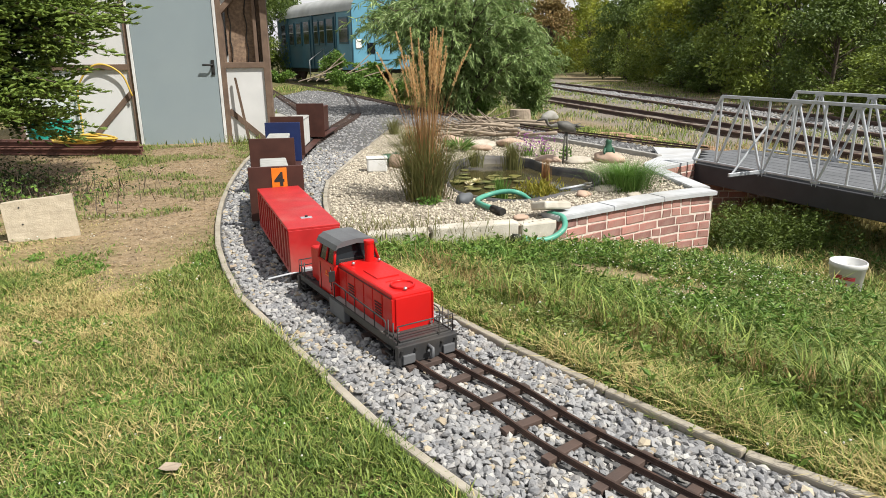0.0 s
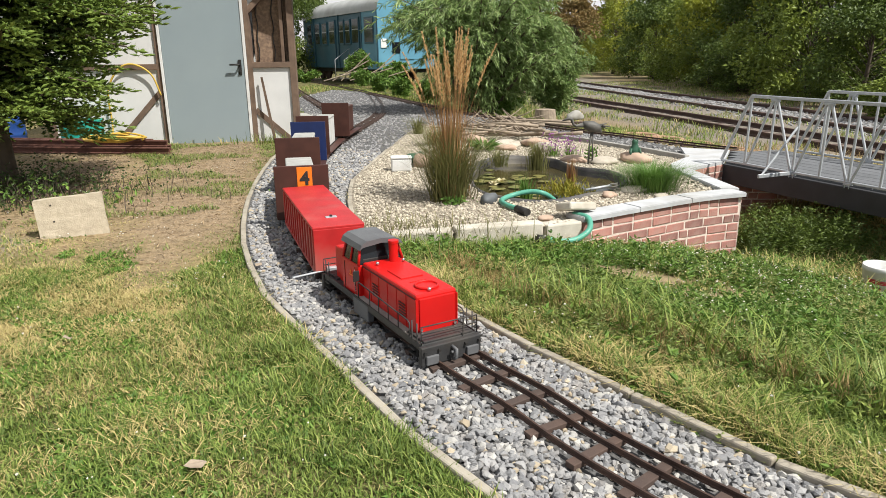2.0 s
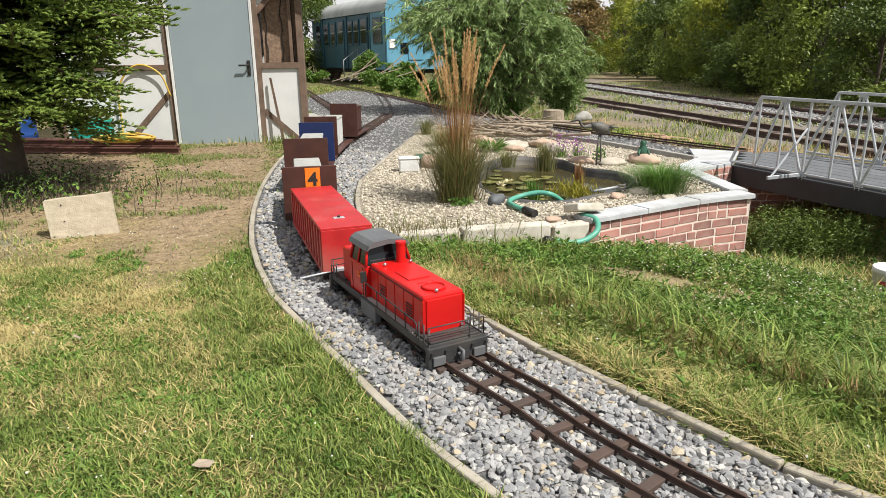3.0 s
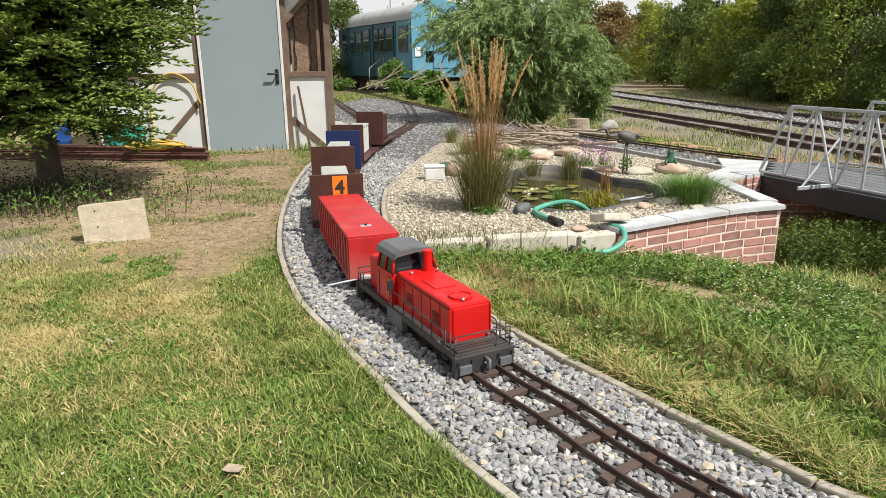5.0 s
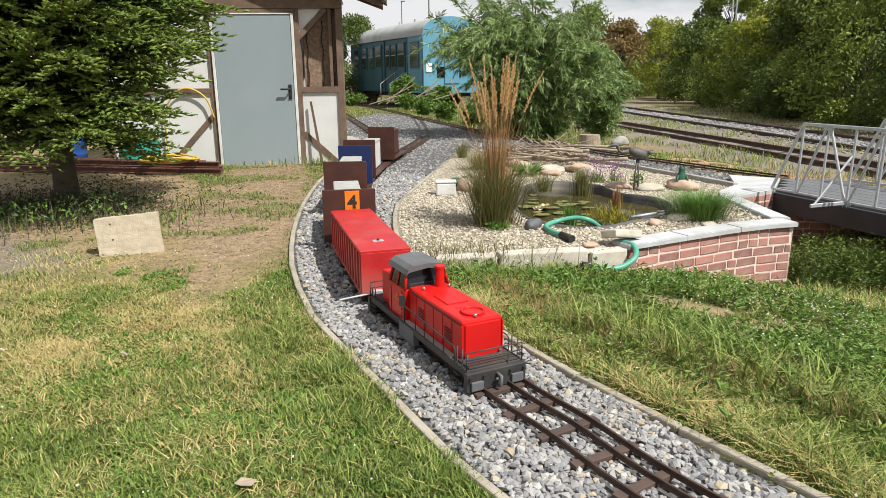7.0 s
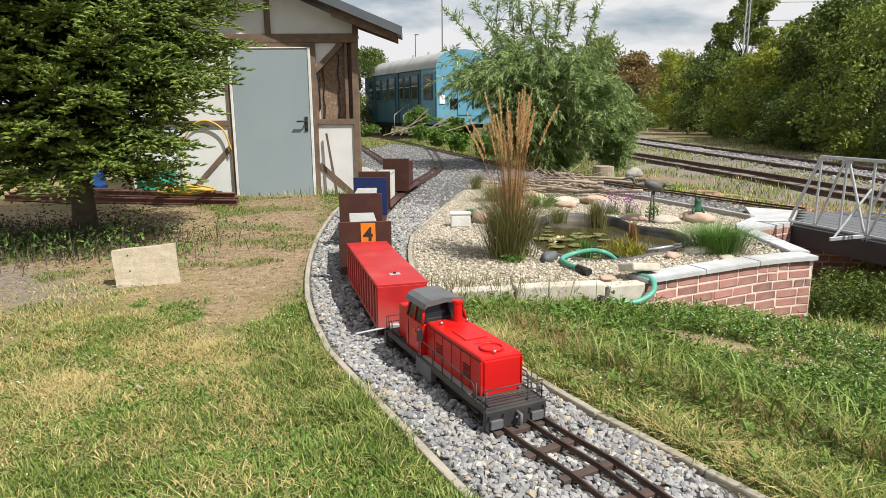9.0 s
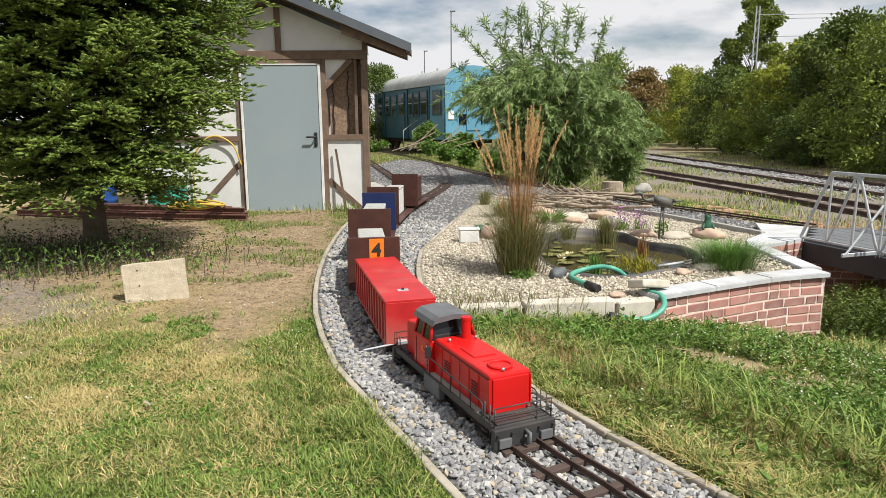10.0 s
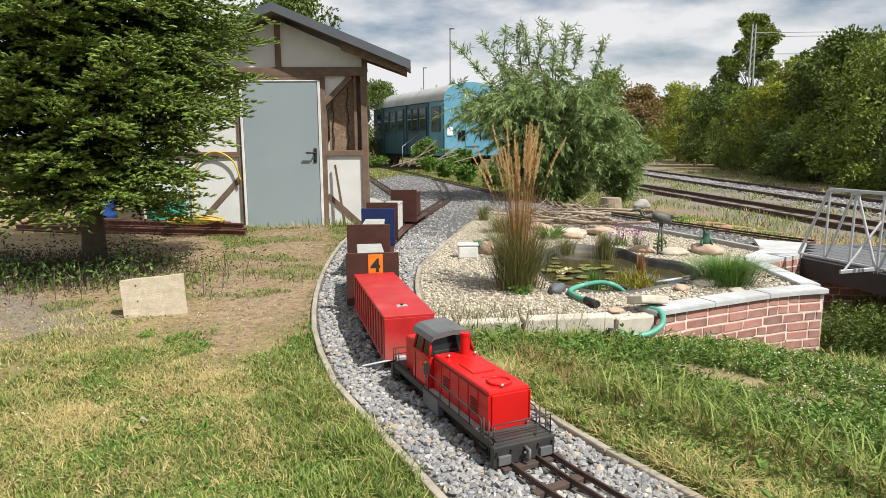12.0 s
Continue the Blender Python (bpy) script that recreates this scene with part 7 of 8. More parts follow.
for x, y in ((0.32, 6.22), (0.40, 6.35)):
    n = 16
    a = np.linspace(0, 2 * math.pi * 2, n)
    leaves(np.column_stack([x + 0 * a, y + 0 * a, np.full(n, -0.03)]), np.column_stack([np.cos(a), np.sin(a), np.linspace(0.3, 1.6, n)]), np.full(n, 0.055), np.full(n, 0.02), mat("cream_petal", (0.78, 0.72, 0.5), (0.7, 0.62, 0.38), 0.6, 5, 60, 0), "blossom", lilies)
grass_mound("pond_iris", "bright green iris leaves in the pond", (0.55, 5.52, -0.06), 0.12, 0.26, 60, M_FRESH, (0.008, 0.016), (0.1, 0.6))
grass_mound("pond_sedge", "brownish sedge standing in the pond", (0.82, 7.15, -0.06), 0.2, 0.38, 260, M_REED, (0.004, 0.008), (0.05, 0.8))
grass_mound("pond_sedge", "thin sedge at the pond edge", (0.42, 7.2, -0.02), 0.2, 0.26, 160, M_REED, (0.004, 0.008), (0.05, 0.9))
n = 700
g = np.abs(RNG.normal(size=(n, 3))) * RNG.choice([-1, 1], (n, 3)) * np.array([0.09, 0.08, 0.05])
g[:, 2] = np.abs(g[:, 2])
tagged(leaves(np.array([0.92, 5.68, -0.03]) + g, np.column_stack([RNG.normal(size=(n, 2)) * 0.5, np.ones(n)]), RNG.uniform(0.03, 0.08, n), RNG.uniform(0.006, 0.012, n), M_YELLOWLEAF, "pond_plant"), "bushy yellow-green water plant in the pond", "pond plant", kind="stuff")
grass_mound("pond_plant", "tall reddish water plant in the pond", (0.98, 5.85, -0.05), 0.06, 0.36, 70, M_REEDSTEM, (0.006, 0.012), (0.02, 0.4))
for x, y, z in ((1.05, 7.62, 0.0), (1.22, 7.52, 0.02)):
    n = 120
    g = RNG.normal(size=(n, 3)) * np.array([0.07, 0.05, 0.06]) + np.array([x, y, 0.17])
    fl = thing("purple_flower", "purple flowering plant beside the pond", "flower", "purple flowers by the pond")
    tagged(leaves(g, RNG.normal(size=(n, 3)), RNG.uniform(0.015, 0.035, n), RNG.uniform(0.01, 0.018, n), M_PURPLE, "petals", fl), kind="stuff")
    n = 70
    blades(np.column_stack([x + RNG.normal(0, 0.04, n), y + RNG.normal(0, 0.04, n), np.full(n, 0.01)]), RNG.uniform(0.1, 0.2, n), np.full(n, 0.006), RNG.uniform(0.1, 0.5, n), M_WEED, "leaf_tuft", fl)
n = 90
a = RNG.uniform(0, 2 * math.pi, n)
tagged(leaves(np.column_stack([0.28 + np.cos(a) * 0.03, 8.1 + np.sin(a) * 0.03, RNG.uniform(0.03, 0.08, n)]), np.column_stack([np.cos(a), np.sin(a), RNG.uniform(0.1, 0.9, n)]), RNG.uniform(0.12, 0.22, n), RNG.uniform(0.02, 0.035, n), M_FRESH, "leafy_plant"), "low rosette of green leaves on the gravel", "plant")
n = 60
tagged(leaves(np.column_stack([RNG.normal(1.42, 0.03, n), RNG.normal(7.35, 0.03, n), RNG.uniform(0.03, 0.14, n)]), RNG.normal(size=(n, 3)) + np.array([0, 0, 0.5]), RNG.uniform(0.03, 0.07, n), RNG.uniform(0.015, 0.03, n), M_FRESH, "leafy_plant"), "small bright green plant beside the bronze bird", "plant")
n = 90
tagged(leaves(np.column_stack([RNG.normal(-0.02, 0.05, n), RNG.normal(5.13, 0.03, n), RNG.uniform(0.03, 0.07, n)]), RNG.normal(size=(n, 3)) + np.array([0, 0, 0.5]), RNG.uniform(0.03, 0.05, n), RNG.uniform(0.015, 0.025, n), M_FRESH, "leafy_plant"), "small green weed under the tall grass", "plant")


# ---------------------------------------------------------------- field stones round the pond
def field_stone(x, y, size, material, label, z=0.02):
    bm = bmesh.new()
    bmesh.ops.create_icosphere(bm, subdivisions=3, radius=1.0)
    o = Vector((random.uniform(0, 50), random.uniform(0, 50), 0))
    for v in bm.verts:
        v.co *= 1 + 0.28 * noise.noise(v.co * 1.1 + o) + 0.08 * noise.noise(v.co * 3 + o)
        v.co.z = max(v.co.z, -0.55)
        v.co = Vector((v.co.x * size[0], v.co.y * size[1], v.co.z * size[2]))
    ob = part("field_stone", bm, material, None, "", True)
    ob.matrix_basis = pose(x, y, z + size[2] * 0.5, random.uniform(-6, 6), random.uniform(-6, 6), random.uniform(0, 180))
    return tagged(ob, label, "stone", "field stones round the pond")


for x, y, s, m, lb in ((0.24, 5.22, (0.085, 0.06, 0.05), M_SLATE, "dark grey slate stone on the gravel"), (1.52, 7.12, (0.16, 0.12, 0.05), M_PALE, "flat pale stone at the pond rim"), (1.22, 7.22, (0.14, 0.1, 0.05), M_PINK, "flat pinkish stone at the pond rim"), (1.86, 7.22, (0.20, 0.15, 0.07), M_PINK, "pinkish stone under the green figure"), (1.64, 6.02, (0.10, 0.07, 0.035), M_PALE, "flat pale stone beside the pond"), (1.46, 5.62, (0.13, 0.09, 0.035), M_PALE, "flat pale stone before the green grass"), (1.62, 5.35, (0.07, 0.05, 0.03), M_PALE, "small pale stone before the green grass"), (1.22, 5.42, (0.09, 0.06, 0.03), M_PINK, "small pinkish stone at the pond rim"), (-0.38, 7.0, (0.12, 0.10, 0.09), M_PINK, "rounded pinkish stone on the gravel"), (0.2, 8.9, (0.22, 0.14, 0.06), M_PINK, "flat pinkish stone below the branches"), (0.62, 8.55, (0.24, 0.15, 0.05), M_PALE, "flat pale stone below the branches"), (0.95, 8.5, (0.2, 0.15, 0.07), M_PINK, "pinkish stone below the branches"), (1.05, 8.15, (0.16, 0.12, 0.06), M_PALE, "pale stone behind the pond"), (0.55, 8.15, (0.14, 0.1, 0.05), M_PINK, "small pinkish stone behind the pond"), (-0.1, 7.9, (0.09, 0.07, 0.04), M_PALE, "small pale stone on the gravel"), (0.62, 4.66, (0.07, 0.05, 0.02), M_PINK, "flat reddish stone on the border"), (1.98, 11.9, (0.15, 0.12, 0.1), M_SLAB, "pale boulder before the willow")):
    field_stone(x, y, s, m, lb)

bm = bmesh.new()
bmesh.ops.create_cone(bm, cap_ends=True, segments=24, radius1=0.2, radius2=0.17, depth=0.22, matrix=Matrix.Translation((0, 0, 0.1)))
for v in bm.verts:
    v.co += Vector((noise.noise(v.co * 5) * 0.03, noise.noise(v.co * 5 + Vector((9, 0, 0))) * 0.03, 0))
ob = part("tree_stump", bm, M_TWIG)
ob.matrix_basis = pose(1.48, 12.05, -0.02)
tagged(ob, "pale sawn tree stump beside the track", "tree stump")

# ---------------------------------------------------------------- figures
bm = bmesh.new()
tube(bm, [(-0.02, 0, 0), (-0.015, 0.0, 0.18), (0, 0, 0.33)], [0.01, 0.008, 0.014], 8)
tube(bm, [(0.03, 0.01, 0), (0.025, 0.01, 0.18), (0.01, 0, 0.33)], [0.01, 0.008, 0.014], 8)
tube(bm, [(0.11, 0, 0.33), (0.07, 0, 0.37), (0.0, 0, 0.39), (-0.06, 0, 0.41), (-0.10, 0, 0.43)], [0.01, 0.045, 0.062, 0.045, 0.02], 10)
tube(bm, [(-0.10, 0, 0.41), (-0.17, 0, 0.40), (-0.20, 0, 0.42), (-0.22, 0, 0.47), (-0.25, 0, 0.48), (-0.33, 0, 0.455)], [0.025, 0.016, 0.013, 0.018, 0.02, 0.003], 8)
for k in range(5):
    tube(bm, [(0.02 + 0.02 * k, 0.045 - 0.02 * k, 0.40), (0.13 + 0.015 * k, 0.03 - 0.015 * k, 0.36 + 0.03 * (k % 3))], [0.012, 0.004], 6)
ob = part("heron_statue", bm, M_BRONZE)
ob.matrix_basis = pose(1.36, 7.05, 0.02, 0, 0, 12)
tagged(ob, "dark bronze garden statue of a wading bird", "statue")
bm = bmesh.new()
prof = [(0.05, 0.0), (0.065, 0.02), (0.07, 0.06), (0.06, 0.10), (0.042, 0.135), (0.038, 0.16), (0.045, 0.185), (0.035, 0.205), (0.0, 0.212)]
rings = [[bm.verts.new((r * math.cos(a), r * math.sin(a) * 0.9, z)) for a in np.linspace(0, 2 * math.pi, 16, endpoint=False)] for r, z in prof[:-1]]
for a, b in zip(rings, rings[1:]):
    for k in range(16):
        bm.faces.new((a[k], a[(k + 1) % 16], b[(k + 1) % 16], b[k]))
bm.faces.new(rings[-1])
bm.faces.new(rings[0][::-1])
for sy in (-1, 1):
    bmesh.ops.create_uvsphere(bm, u_segments=8, v_segments=6, radius=0.014, matrix=Matrix.Translation((sy * 0.022, -0.02, 0.205)))
    tube(bm, [(sy * 0.05, -0.03, 0.1), (sy * 0.065, -0.06, 0.05), (sy * 0.05, -0.07, 0.01)], [0.016, 0.014, 0.018], 8)
ob = part("garden_figure", bm, M_FROG, None, "", True)
ob.matrix_basis = pose(1.85, 7.2, 0.085) @ Matrix.Scale(0.82, 4)
tagged(ob, "green glazed garden figure sitting on a stone", "statue")
bm = bmesh.new()
bmesh.ops.create_icosphere(bm, subdivisions=2, radius=1, matrix=Matrix.Translation((0, 0, 0.055)) @ Matrix.Diagonal((0.10, 0.065, 0.055, 1)))
bmesh.ops.create_icosphere(bm, subdivisions=2, radius=1, matrix=Matrix.Translation((0.08, 0, 0.08)) @ Matrix.Diagonal((0.05, 0.05, 0.035, 1)))
for sy in (-1, 1):
    bmesh.ops.create_icosphere(bm, subdivisions=1, radius=0.014, matrix=Matrix.Translation((0.09, sy * 0.03, 0.11)))
    tube(bm, [(-0.06, sy * 0.05, 0.05), (-0.02, sy * 0.085, 0.07), (0.02, sy * 0.09, 0.01)], 0.02, 8)
ob = part("garden_figure", bm, M_FROG, None, "", True)
ob.matrix_basis = pose(-0.50, 7.2, 0.02, 0, 0, 20)
tagged(ob, "low green glazed garden figure behind the white box", "statue")
white = thing("plastic_box", "white plastic box with a raised lid on gravel", "box", m=pose(-0.58, 6.72, 0.02, 0, 0, 8))
b_part("box_body", [((0, 0, 0.065), (0.20, 0.14, 0.13))], M_PLASTIC, white, "", 0.015)
b_part("box_lid", [((0, 0, 0.138), (0.21, 0.15, 0.016))], M_PLASTIC, white, "", 0.006)

# ---------------------------------------------------------------- hose, tile, driftwood
def smooth_path(pts, k=8):
    p = [np.array(q, float) for q in pts]
    p = [2 * p[0] - p[1]] + p + [2 * p[-1] - p[-2]]
    out = []
    for i in range(1, len(p) - 2):
        for u in np.linspace(0, 1, k, endpoint=False):
            a, b, c, d = p[i - 1:i + 3]
            out.append(0.5 * (2 * b + (c - a) * u + (2 * a - 5 * b + 4 * c - d) * u * u + (3 * b - a - 3 * c + d) * u ** 3))
    return [tuple(q) for q in out + [p[-2]]]


hose = thing("garden_hose", "thick sea-green ribbed hose lying at the pond", "hose")
bm = bmesh.new()
pth = smooth_path([(0.80, 5.42, -0.02), (0.68, 5.30, 0.075), (0.56, 5.32, 0.085), (0.42, 5.29, 0.06), (0.34, 5.17, 0.05), (0.36, 5.02, 0.05), (0.44, 4.86, 0.05)], 14)
tube(bm, pth, [0.0185 + 0.0018 * (k % 2) for k in range(len(pth))], 10)
part("hose_line", bm, M_HOSE, hose)
bm = bmesh.new()
tube(bm, [(0.435, 4.87, 0.05), (0.50, 4.74, 0.052)], [0.028, 0.028], 12)
part("hose_coupling", bm, M_BLACK, hose, "black plastic coupling")
hose2 = thing("garden_hose", "sea-green hose looping over the wall edge", "hose")
bm = bmesh.new()
pth = smooth_path([(0.82, 4.70, 0.05), (0.90, 4.58, 0.05), (0.89, 4.46, -0.0), (0.80, 4.40, -0.05), (0.69, 4.36, -0.055), (0.58, 4.32, -0.03)], 14)
tube(bm, pth, [0.0185 + 0.0018 * (k % 2) for k in range(len(pth))], 10)
part("hose_line", bm, M_HOSE, hose2)
bm = bmesh.new()
tube(bm, [(0.60, 4.325, -0.035), (0.52, 4.30, -0.02)], [0.03, 0.03], 12)
part("hose_coupling", bm, M_BLACK, hose2, "black plastic coupling")
bm = bmesh.new()
box(bm, (0, 0, 0), (0.26, 0.15, 0.055), 0.012)
ob = part("stone_slab", bm, M_CONC)
ob.matrix_basis = pose(0.84, 4.72, 0.10, -14, 8, 35)
tagged(ob, "pale stone slab weighing down the hose", "slab")
pump = thing("fountain_nozzle", "small grey pipe with a coiled hose end", "pipe")
bm = bmesh.new()
tube(bm, [(1.05, 5.55, 0.05), (1.28, 5.62, 0.075)], 0.012, 8)
part("pipe", bm, M_STEEL, pump)
bm = bmesh.new()
tube(bm, [(1.30 + 0.03 * math.cos(a), 5.62 + 0.02 * math.sin(a), 0.05 + 0.008 * a / 2) for a in np.linspace(0, 12, 40)], 0.006, 6)
part("coil", bm, M_SLAB, pump)

for k in range(26):
    a = random.choice((random.gauss(2.5, 0.35), random.gauss(2.5, 0.35), random.uniform(0, 3.1)))
    L = random.uniform(0.5, 1.5)
    c = Vector((random.uniform(0.1, 1.0), random.uniform(8.9, 10.2), 0.03 + 0.014 * (k % 9)))
    d, s = Vector((math.cos(a), math.sin(a), 0)), Vector((-math.sin(a), math.cos(a), 0))
    ph = random.uniform(0, 6)
    bm = bmesh.new()
    tube(bm, [c + d * L * u + s * 0.10 * math.sin(4 * u + ph) + Vector((0, 0, 0.05 * math.sin(3 * u + ph) + 0.05)) for u in np.linspace(-0.5, 0.5, 10)], [0.022 * (1.1 - u) for u in np.linspace(0, 0.9, 10)], 7)
    for j in range(3):
        u = random.uniform(-0.3, 0.4)
        p = c + d * L * u + s * 0.10 * math.sin(4 * u + ph) + Vector((0, 0, 0.05 * math.sin(3 * u + ph) + 0.05))
        e = (d * 0.7 + s * random.uniform(-1, 1) + Vector((0, 0, random.uniform(0, 0.5)))).normalized()
        tube(bm, [p, p + e * 0.15, p + e * 0.3 + Vector((0, 0, 0.02))], [0.011, 0.008, 0.003], 5)
    tagged(part("dry_branch", bm, M_TWIG, None, "", True), "bare dry grey-brown branch in a pile", "branch", "pile of dry branches behind the pond")

# ---------------------------------------------------------------- lawn side
ob = thing("concrete_block", "pale aerated concrete block standing on the soil", "block", m=pose(-2.75, 4.26, -0.035, -5, -3.5, 26))
bm = bmesh.new()
box(bm, (0.205, 0.05, 0.14), (0.41, 0.10, 0.28), 0)
bmesh.ops.subdivide_edges(bm, edges=list(bm.edges), cuts=6, use_grid_fill=True)
for v in bm.verts:
    v.co += Vector((noise.noise(v.co * 14), noise.noise(v.co * 14 + Vector((7, 0, 0))), noise.noise(v.co * 14 + Vector((0, 7, 0))))) * 0.005
part("block_body", bm, M_AERATED, ob)
for x, z in ((0.10, 0.24), (0.10, 0.13)):
    bm = bmesh.new()
    rod(bm, (x, -0.003, z), (x, 0.004, z), 0.0055, 10)
    part("drill_hole", bm, M_BLACK, ob, "dark round hole")

stack = thing("rail_stack", "stack of rusty steel sections lying before the shed", "steel stack")
for k, (x0, y0, x1, y1, z) in enumerate(((-3.55, 8.15, -7.0, 8.45, 0.04), (-3.75, 8.28, -7.0, 8.62, 0.04), (-3.65, 8.42, -7.2, 8.78, 0.04), (-3.6, 8.22, -6.8, 8.52, 0.12), (-3.85, 8.36, -7.0, 8.7, 0.12))):
    bm = bmesh.new()
    d = Vector((x1 - x0, y1 - y0, 0))
    m = pose((x0 + x1) / 2, (y0 + y1) / 2, z, 0, 0, math.degrees(math.atan2(d.y, d.x)))
    box(bm, (0, 0, -0.03), (d.length, 0.08, 0.012), 0.002, m)
    box(bm, (0, 0, 0.0), (d.length, 0.014, 0.06), 0.002, m)
    box(bm, (0, 0, 0.03), (d.length, 0.05, 0.016), 0.002, m)
    part("steel_section", bm, M_RUSTBEAM, stack)
coil = thing("yellow_hose", "yellow water hose coiled on the steel stack", "hose")
bm = bmesh.new()
pts = []
for k in range(90):
    a = k * 0.42
    r = 0.24 + 0.06 * math.sin(k * 0.37)
    pts.append((-4.22 + 1.35 * r * math.cos(a), 8.2 + r * 0.8 * math.sin(a), 0.17 + 0.02 * math.sin(k * 0.9) + 0.0006 * k))
tube(bm, pts, 0.013, 6)
part("coil", bm, M_YHOSE, coil)
bm = bmesh.new()
m = pose(-3.47, 9.36, 0, 0, 0, 8)
tube(bm, [m @ Vector(p) for p in smooth_path([(-1.0, -0.95, 0.16), (-1.2, -0.4, 0.06), (-1.28, -0.06, 0.25), (-1.28, -0.04, 0.7), (-1.12, -0.04, 0.98), (-0.92, -0.04, 1.05), (-0.70, -0.04, 0.92), (-0.60, -0.04, 0.64)], 8)], 0.013, 6)
part("hanging_length", bm, M_YHOSE, coil)


def drum(name, label, place, r, h, material, cat):
    ob = thing(name, label, cat, m=pose(*place))
    bm = bmesh.new()
    prof = [(r * 0.92, 0), (r, 0.04), (r, h * 0.3), (r * 1.03, h * 0.33), (r, h * 0.36), (r, h * 0.63), (r * 1.03, h * 0.66), (r, h * 0.69), (r, h * 0.95), (r * 1.04, h), (r * 0.9, h), (r * 0.88, h * 0.9)]
    rings = [[bm.verts.new((q * math.cos(a), q * math.sin(a), z)) for a in np.linspace(0, 2 * math.pi, 24, endpoint=False)] for q, z in prof]
    for a, b in zip(rings, rings[1:]):
        for k in range(24):
            bm.faces.new((a[k], a[(k + 1) % 24], b[(k + 1) % 24], b[k])).smooth = True
    bm.faces.new(rings[-1])
    bm.faces.new(rings[0][::-1])
    bmesh.ops.recalc_face_normals(bm, faces=bm.faces)
    part("drum_body", bm, material, ob)
    return ob


drum("plastic_tub", "teal plastic tub behind the spruce", (-5.0, 8.85, 0), 0.26, 0.36, M_TEAL, "tub")
drum("plastic_barrel", "blue plastic barrel behind the spruce", (-6.1, 8.9, 0), 0.26, 0.5, M_BARREL, "barrel")

# white bucket
bz = float(ground_z(2.87, 4.46))
bucket = thing("bucket", "white plastic bucket with red print in the grass", "bucket", m=pose(2.87, 4.46, bz - 0.015, 0, 0, -25) @ Matrix.Scale(0.88, 4))
bm = bmesh.new()
prof = [(0.105, 0.0), (0.11, 0.005), (0.128, 0.25), (0.135, 0.255), (0.135, 0.29), (0.13, 0.295), (0.125, 0.29), (0.105, 0.01)]
rings = [[bm.verts.new((q * math.cos(a), q * math.sin(a), z)) for a in np.linspace(0, 2 * math.pi, 32, endpoint=False)] for q, z in prof]
for a, b in zip(rings, rings[1:]):
    for k in range(32):
        bm.faces.new((a[k], a[(k + 1) % 32], b[(k + 1) % 32], b[k])).smooth = True
bm.faces.new(rings[-1])
bm.faces.new(rings[0][::-1])
bmesh.ops.recalc_face_normals(bm, faces=bm.faces)
part("bucket_body", bm, M_PLASTIC, bucket)
for a0, a1, z0, z1 in ((3.9, 4.35, 0.17, 0.205), (4.4, 5.1, 0.165, 0.195), (4.2, 4.7, 0.12, 0.14)):
    bm = bmesh.new()
    lo, hi = [], []
    for a in np.linspace(a0, a1, 8):
        for z, dst in ((z0, lo), (z1, hi)):
            q = 0.11 + 0.018 * (z / 0.25) + 0.0025
            dst.append(bm.verts.new((q * math.cos(a), q * math.sin(a), z)))
    for k in range(7):
        bm.faces.new((lo[k], lo[k + 1], hi[k + 1], hi[k]))
    part("print_bar", bm, M_REDPRINT, bucket, "worn red print")
# reddish ring stones behind the back track
for k, (x, y) in enumerate(((3.05, 11.6), (3.35, 11.2), (3.65, 10.75), (3.95, 10.2), (4.1, 9.7))):
    bm = bmesh.new()
    tube(bm, [(0.30 * math.cos(a), 0.22 * math.sin(a), 0) for a in np.linspace(0, 2 * math.pi, 25)], 0.05, 8, False)
    ob = part("ring_stone", bm, M_TERRA)
    ob.matrix_basis = pose(x, y, float(ground_z(x, y)) + 0.02, 0, 0, -50)
    tagged(ob, "reddish ring-shaped edging stone half sunk in soil", "edging stone", "ring stones beside the track")

# point lever by the back track
lever = thing("point_lever", "rusty steel point lever beside the track", "lever")
bm = bmesh.new()
box(bm, (1.75, 10.95, 0.05), (0.5, 0.1, 0.06), 0.006, None)
part("lever_base", bm, M_BIGRAIL, lever)
bm = bmesh.new()
tube(bm, [(1.6, 10.95, 0.045), (2.1, 10.5, 0.045)], 0.010, 8)
part("lever_rod", bm, M_BIGRAIL, lever)

# masts in the distance
for x, y, h, r in ((-4.5, 40.0, 7.9, 0.05), (-7.9, 52.0, 7.0, 0.05)):
    mast = thing("lamp_mast", "thin grey lamp mast behind the coach", "mast", "thin masts in the distance", pose(x, y, -0.3))
    bm = bmesh.new()
    rod(bm, (0, 0, 0), (0, 0, h), r, 8, r * 0.6)
    part("pole", bm, M_GREY, mast)
    b_part("lamp_head", [((0.1, 0, h), (0.3, 0.12, 0.06))], M_GREY, mast)
port = thing("catenary_mast", "grey lattice mast carrying overhead wires", "mast", m=pose(17.3, 56.0, -0.3))
for dx in (-0.2, 0.2):
    bm = bmesh.new()
    rod(bm, (dx, 0, 0), (dx * 0.6, 0, 10.2), 0.05, 6)
    part("mast_leg", bm, M_STEEL, port)
for k in range(16):
    bm = bmesh.new()
    rod(bm, (-0.19 + 0.0, 0, k * 0.62 + 0.2), (0.17, 0, k * 0.62 + 0.75), 0.025, 5)
    part("lacing_bar", bm, M_STEEL, port)
bm = bmesh.new()
rod(bm, (0, 0, 9.6), (8.0, 0, 9.5), 0.03, 5)
part("cross_arm", bm, M_STEEL, port)
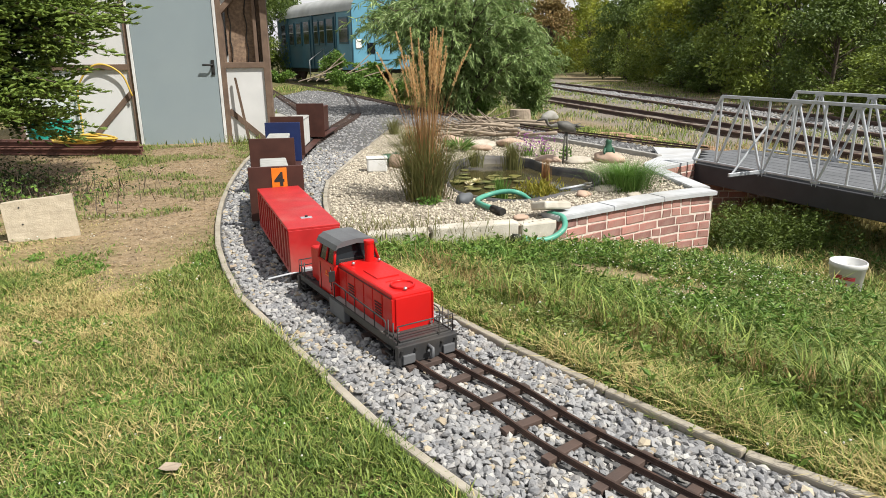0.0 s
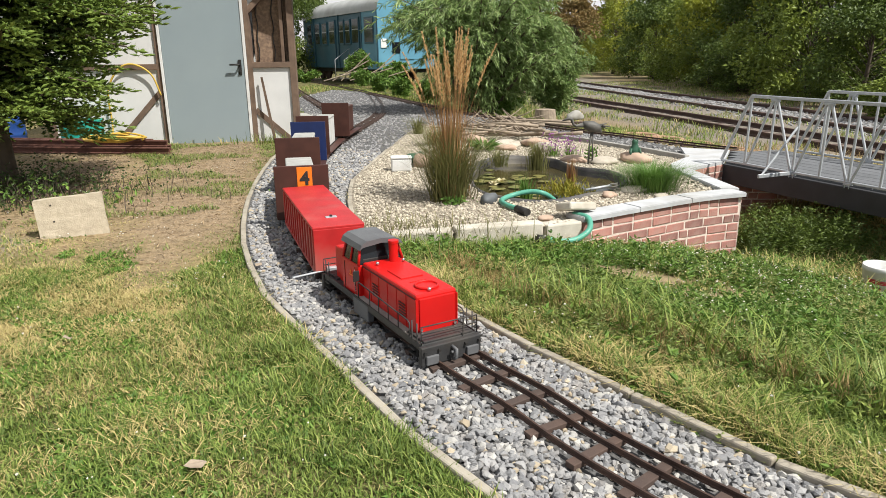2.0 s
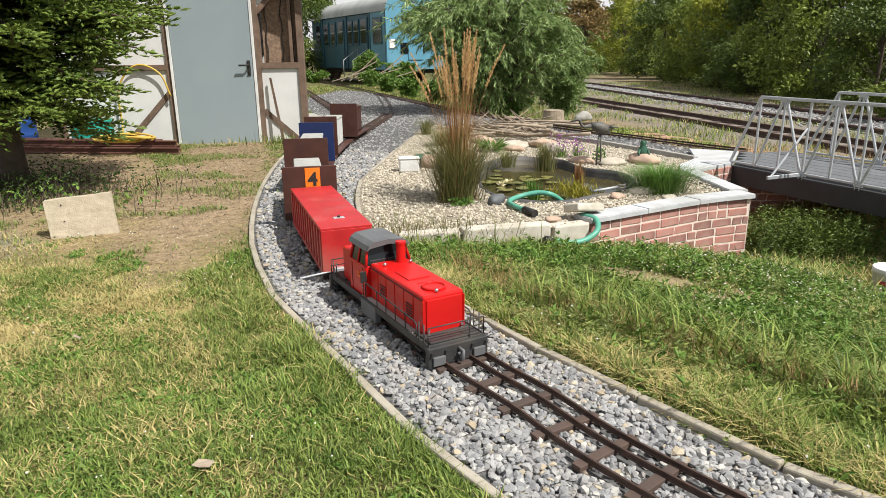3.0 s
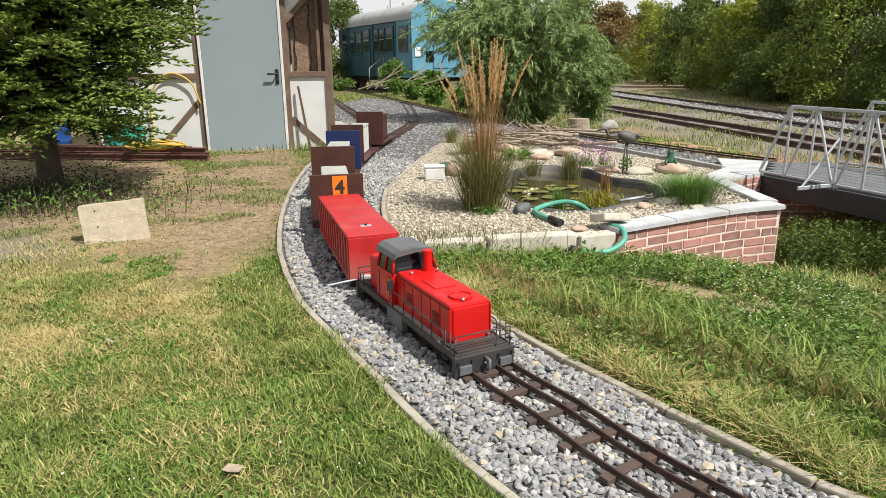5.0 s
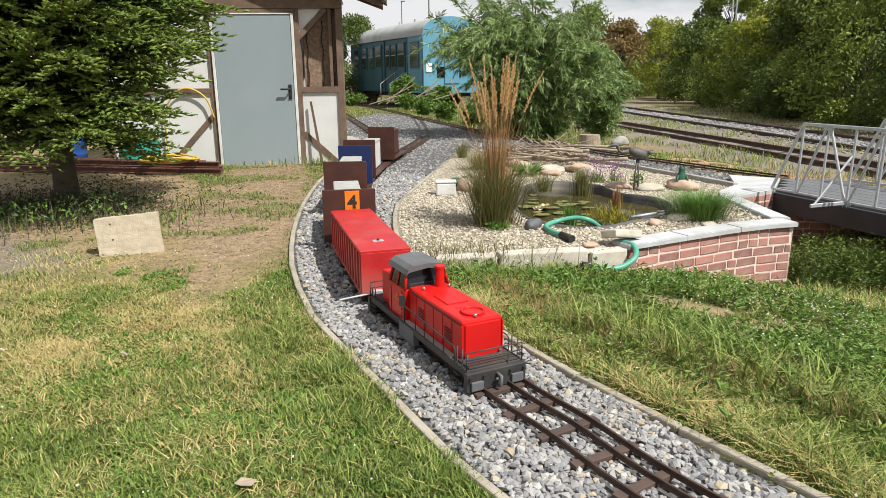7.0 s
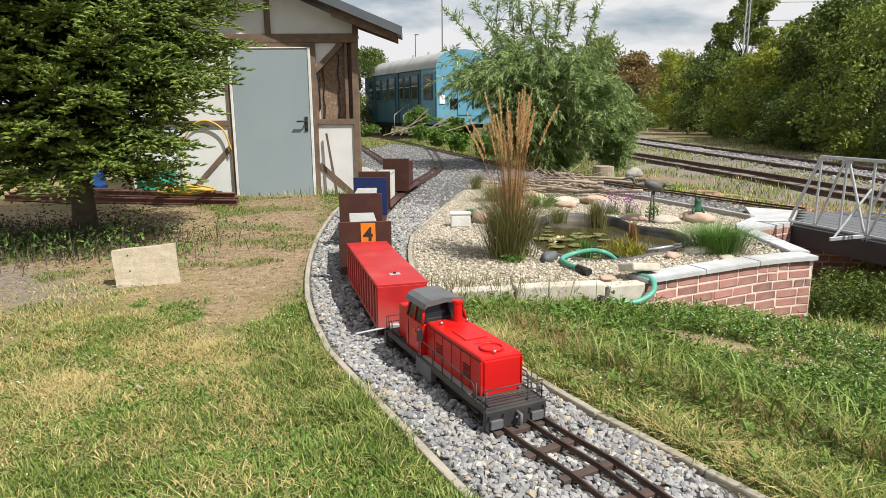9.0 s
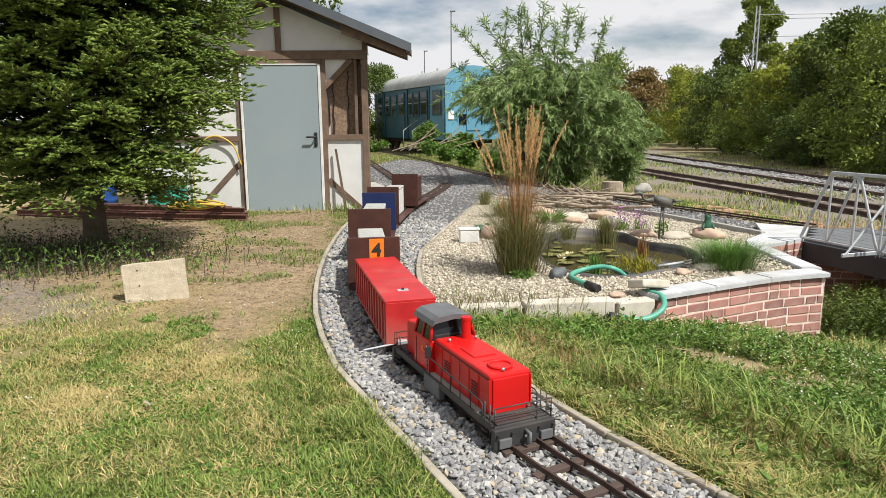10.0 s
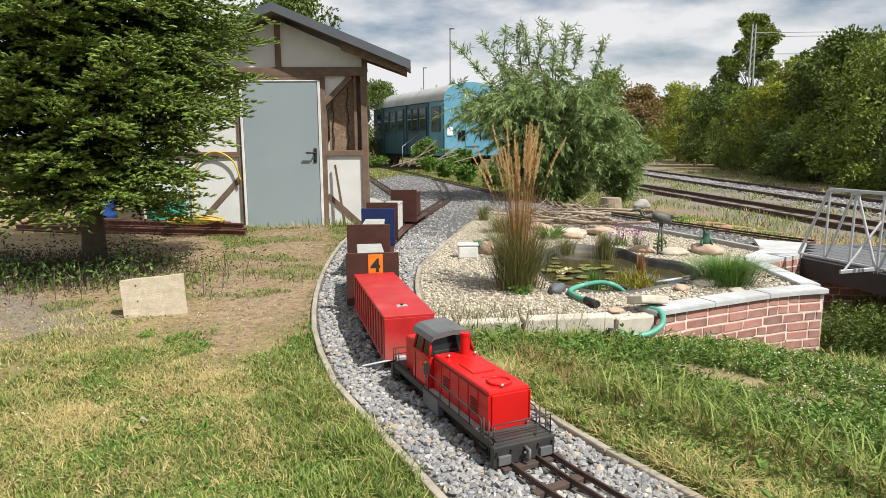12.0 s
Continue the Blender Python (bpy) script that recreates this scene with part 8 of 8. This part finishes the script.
for z in (9.3, 8.0):
    wire = thing("overhead_wire", "thin overhead wire above the trees", "wire")
    bm = bmesh.new()
    tube(bm, [(17.3, 56, z - 0.3), (30, 55, z - 0.6), (45, 54, z - 0.3)], 0.02, 5)
    part("wire_line", bm, M_GREY, wire)

# poles lying before the coach
for k in range(7):
    bm = bmesh.new()
    a = Vector((-5.8 + 0.35 * k, 28.6 + 0.1 * k, 0.1))
    rod(bm, a, a + Vector((1.8 - 0.3 * (k % 3), 0.4, 0.5 + 0.3 * (k % 3))), 0.02, 6)
    tagged(part("wooden_pole", bm, M_TWIG), "thin grey wooden pole leaning before the coach", "pole", "poles before the coach")

# crumbs of earth, small stones and dead leaves on the bare ground
xy = np.column_stack([RNG.uniform(-5.2, -1.6, 9000), RNG.uniform(3.4, 9.2, 9000)])
sel = (soil(*xy.T) > RNG.uniform(0.15, 1.1, len(xy))) & ~inside(*xy.T, TRACK_AREA) & ~inside(*xy.T, SHED_AREA)
xy = xy[sel]
V, F = stones(np.column_stack([xy, ground_z(*xy.T) + 0.002]), RNG.uniform(0.003, 0.011, len(xy)), 0.6, 0.3)
tagged(soup("earth_crumbs", V, F, mat("dry_earth_crumb", (0.34, 0.26, 0.18), (0.15, 0.11, 0.075), 0.95, 30, 160, 0.3, island=0.8)), "dry crumbs of earth and small stones", "soil", kind="stuff")
xy = np.column_stack([RNG.uniform(-5.2, -1.2, 15000), RNG.uniform(3.0, 9.2, 15000)])
xy = xy[(soil(*xy.T) > 0.1) & ~inside(*xy.T, TRACK_AREA) & ~inside(*xy.T, SHED_AREA)]
n = len(xy)
tagged(leaves(np.column_stack([xy, ground_z(*xy.T) + 0.006]), np.column_stack([RNG.normal(size=(n, 2)), RNG.normal(0, 0.25, n)]), RNG.uniform(0.015, 0.07, n), RNG.uniform(0.003, 0.009, n), mat("brown_litter", (0.42, 0.31, 0.18), (0.20, 0.14, 0.085), 0.85, 6, 60, 0, island=0.8), "dead_litter"), "dead grass stalks and leaves on the ground", "litter", kind="stuff")
xy = np.column_stack([RNG.uniform(-4.8, -1.4, 60000), RNG.uniform(3.6, 9.1, 60000)])
tufty = (patches(xy[:, 0], xy[:, 1], 2.4, 41) - 0.42) * 2.6
xy = xy[(tufty > 0.46) & ~inside(*xy.T, TRACK_AREA) & ~inside(*xy.T, SHED_AREA) & (np.hypot(xy[:, 0] + 4.3, xy[:, 1] - 6.6) > 1.1)]
n = len(xy)
tagged(blades(np.column_stack([xy, ground_z(*xy.T)]), RNG.uniform(0.012, 0.05, n), RNG.uniform(0.003, 0.006, n), RNG.uniform(0.4, 1.5, n), M_LAWN, "path_tufts"), "scattered green tufts on the bare earth", "grass", kind="stuff")
xy = np.column_stack([RNG.normal(-4.5, 0.9, 900), RNG.normal(5.2, 0.25, 900)])
n = len(xy)
tagged(leaves(np.column_stack([xy, ground_z(*xy.T) + RNG.uniform(0.01, 0.2, n)]), RNG.normal(size=(n, 3)) + np.array([0, 0, 0.6]), RNG.uniform(0.03, 0.07, n), RNG.uniform(0.01, 0.03, n), M_WEED, "spruce_weeds"), "thin weeds growing before the spruce", "weeds", kind="stuff")
xy = np.column_stack([RNG.normal(-2.66, 0.12, 160), RNG.normal(9.25, 0.05, 160)])
n = len(xy)
tagged(blades(np.column_stack([xy, ground_z(*xy.T)]), RNG.uniform(0.06, 0.2, n), RNG.uniform(0.004, 0.008, n), RNG.uniform(0.2, 0.9, n), M_MEADOW, "wall_tufts"), "grass tufts at the foot of the shed", "grass", kind="stuff")

for x, y, a in ((-0.72, 1.72, 20), (-1.1, 3.6, 80), (0.95, 2.75, 10), (-0.45, 2.9, 50), (-1.6, 2.6, 140)):
    bm = bmesh.new()
    pts = [(-0.03, 0, 0), (-0.01, 0.016, 0.008), (0.02, 0.014, 0.004), (0.034, 0, 0.012), (0.02, -0.014, 0.002), (-0.01, -0.016, 0.006)]
    vs = [bm.verts.new(p) for p in pts]
    bm.faces.new((vs[0], vs[1], vs[2], vs[3]))
    bm.faces.new((vs[0], vs[3], vs[4], vs[5]))
    ob = part("fallen_leaf", bm, M_TWIG)
    ob.matrix_basis = pose(x, y, float(ground_z(x, y)) + 0.035, 12, 8, a)
    tagged(ob, "curled brown fallen leaf on the grass", "leaf", "fallen leaves on the lawn")
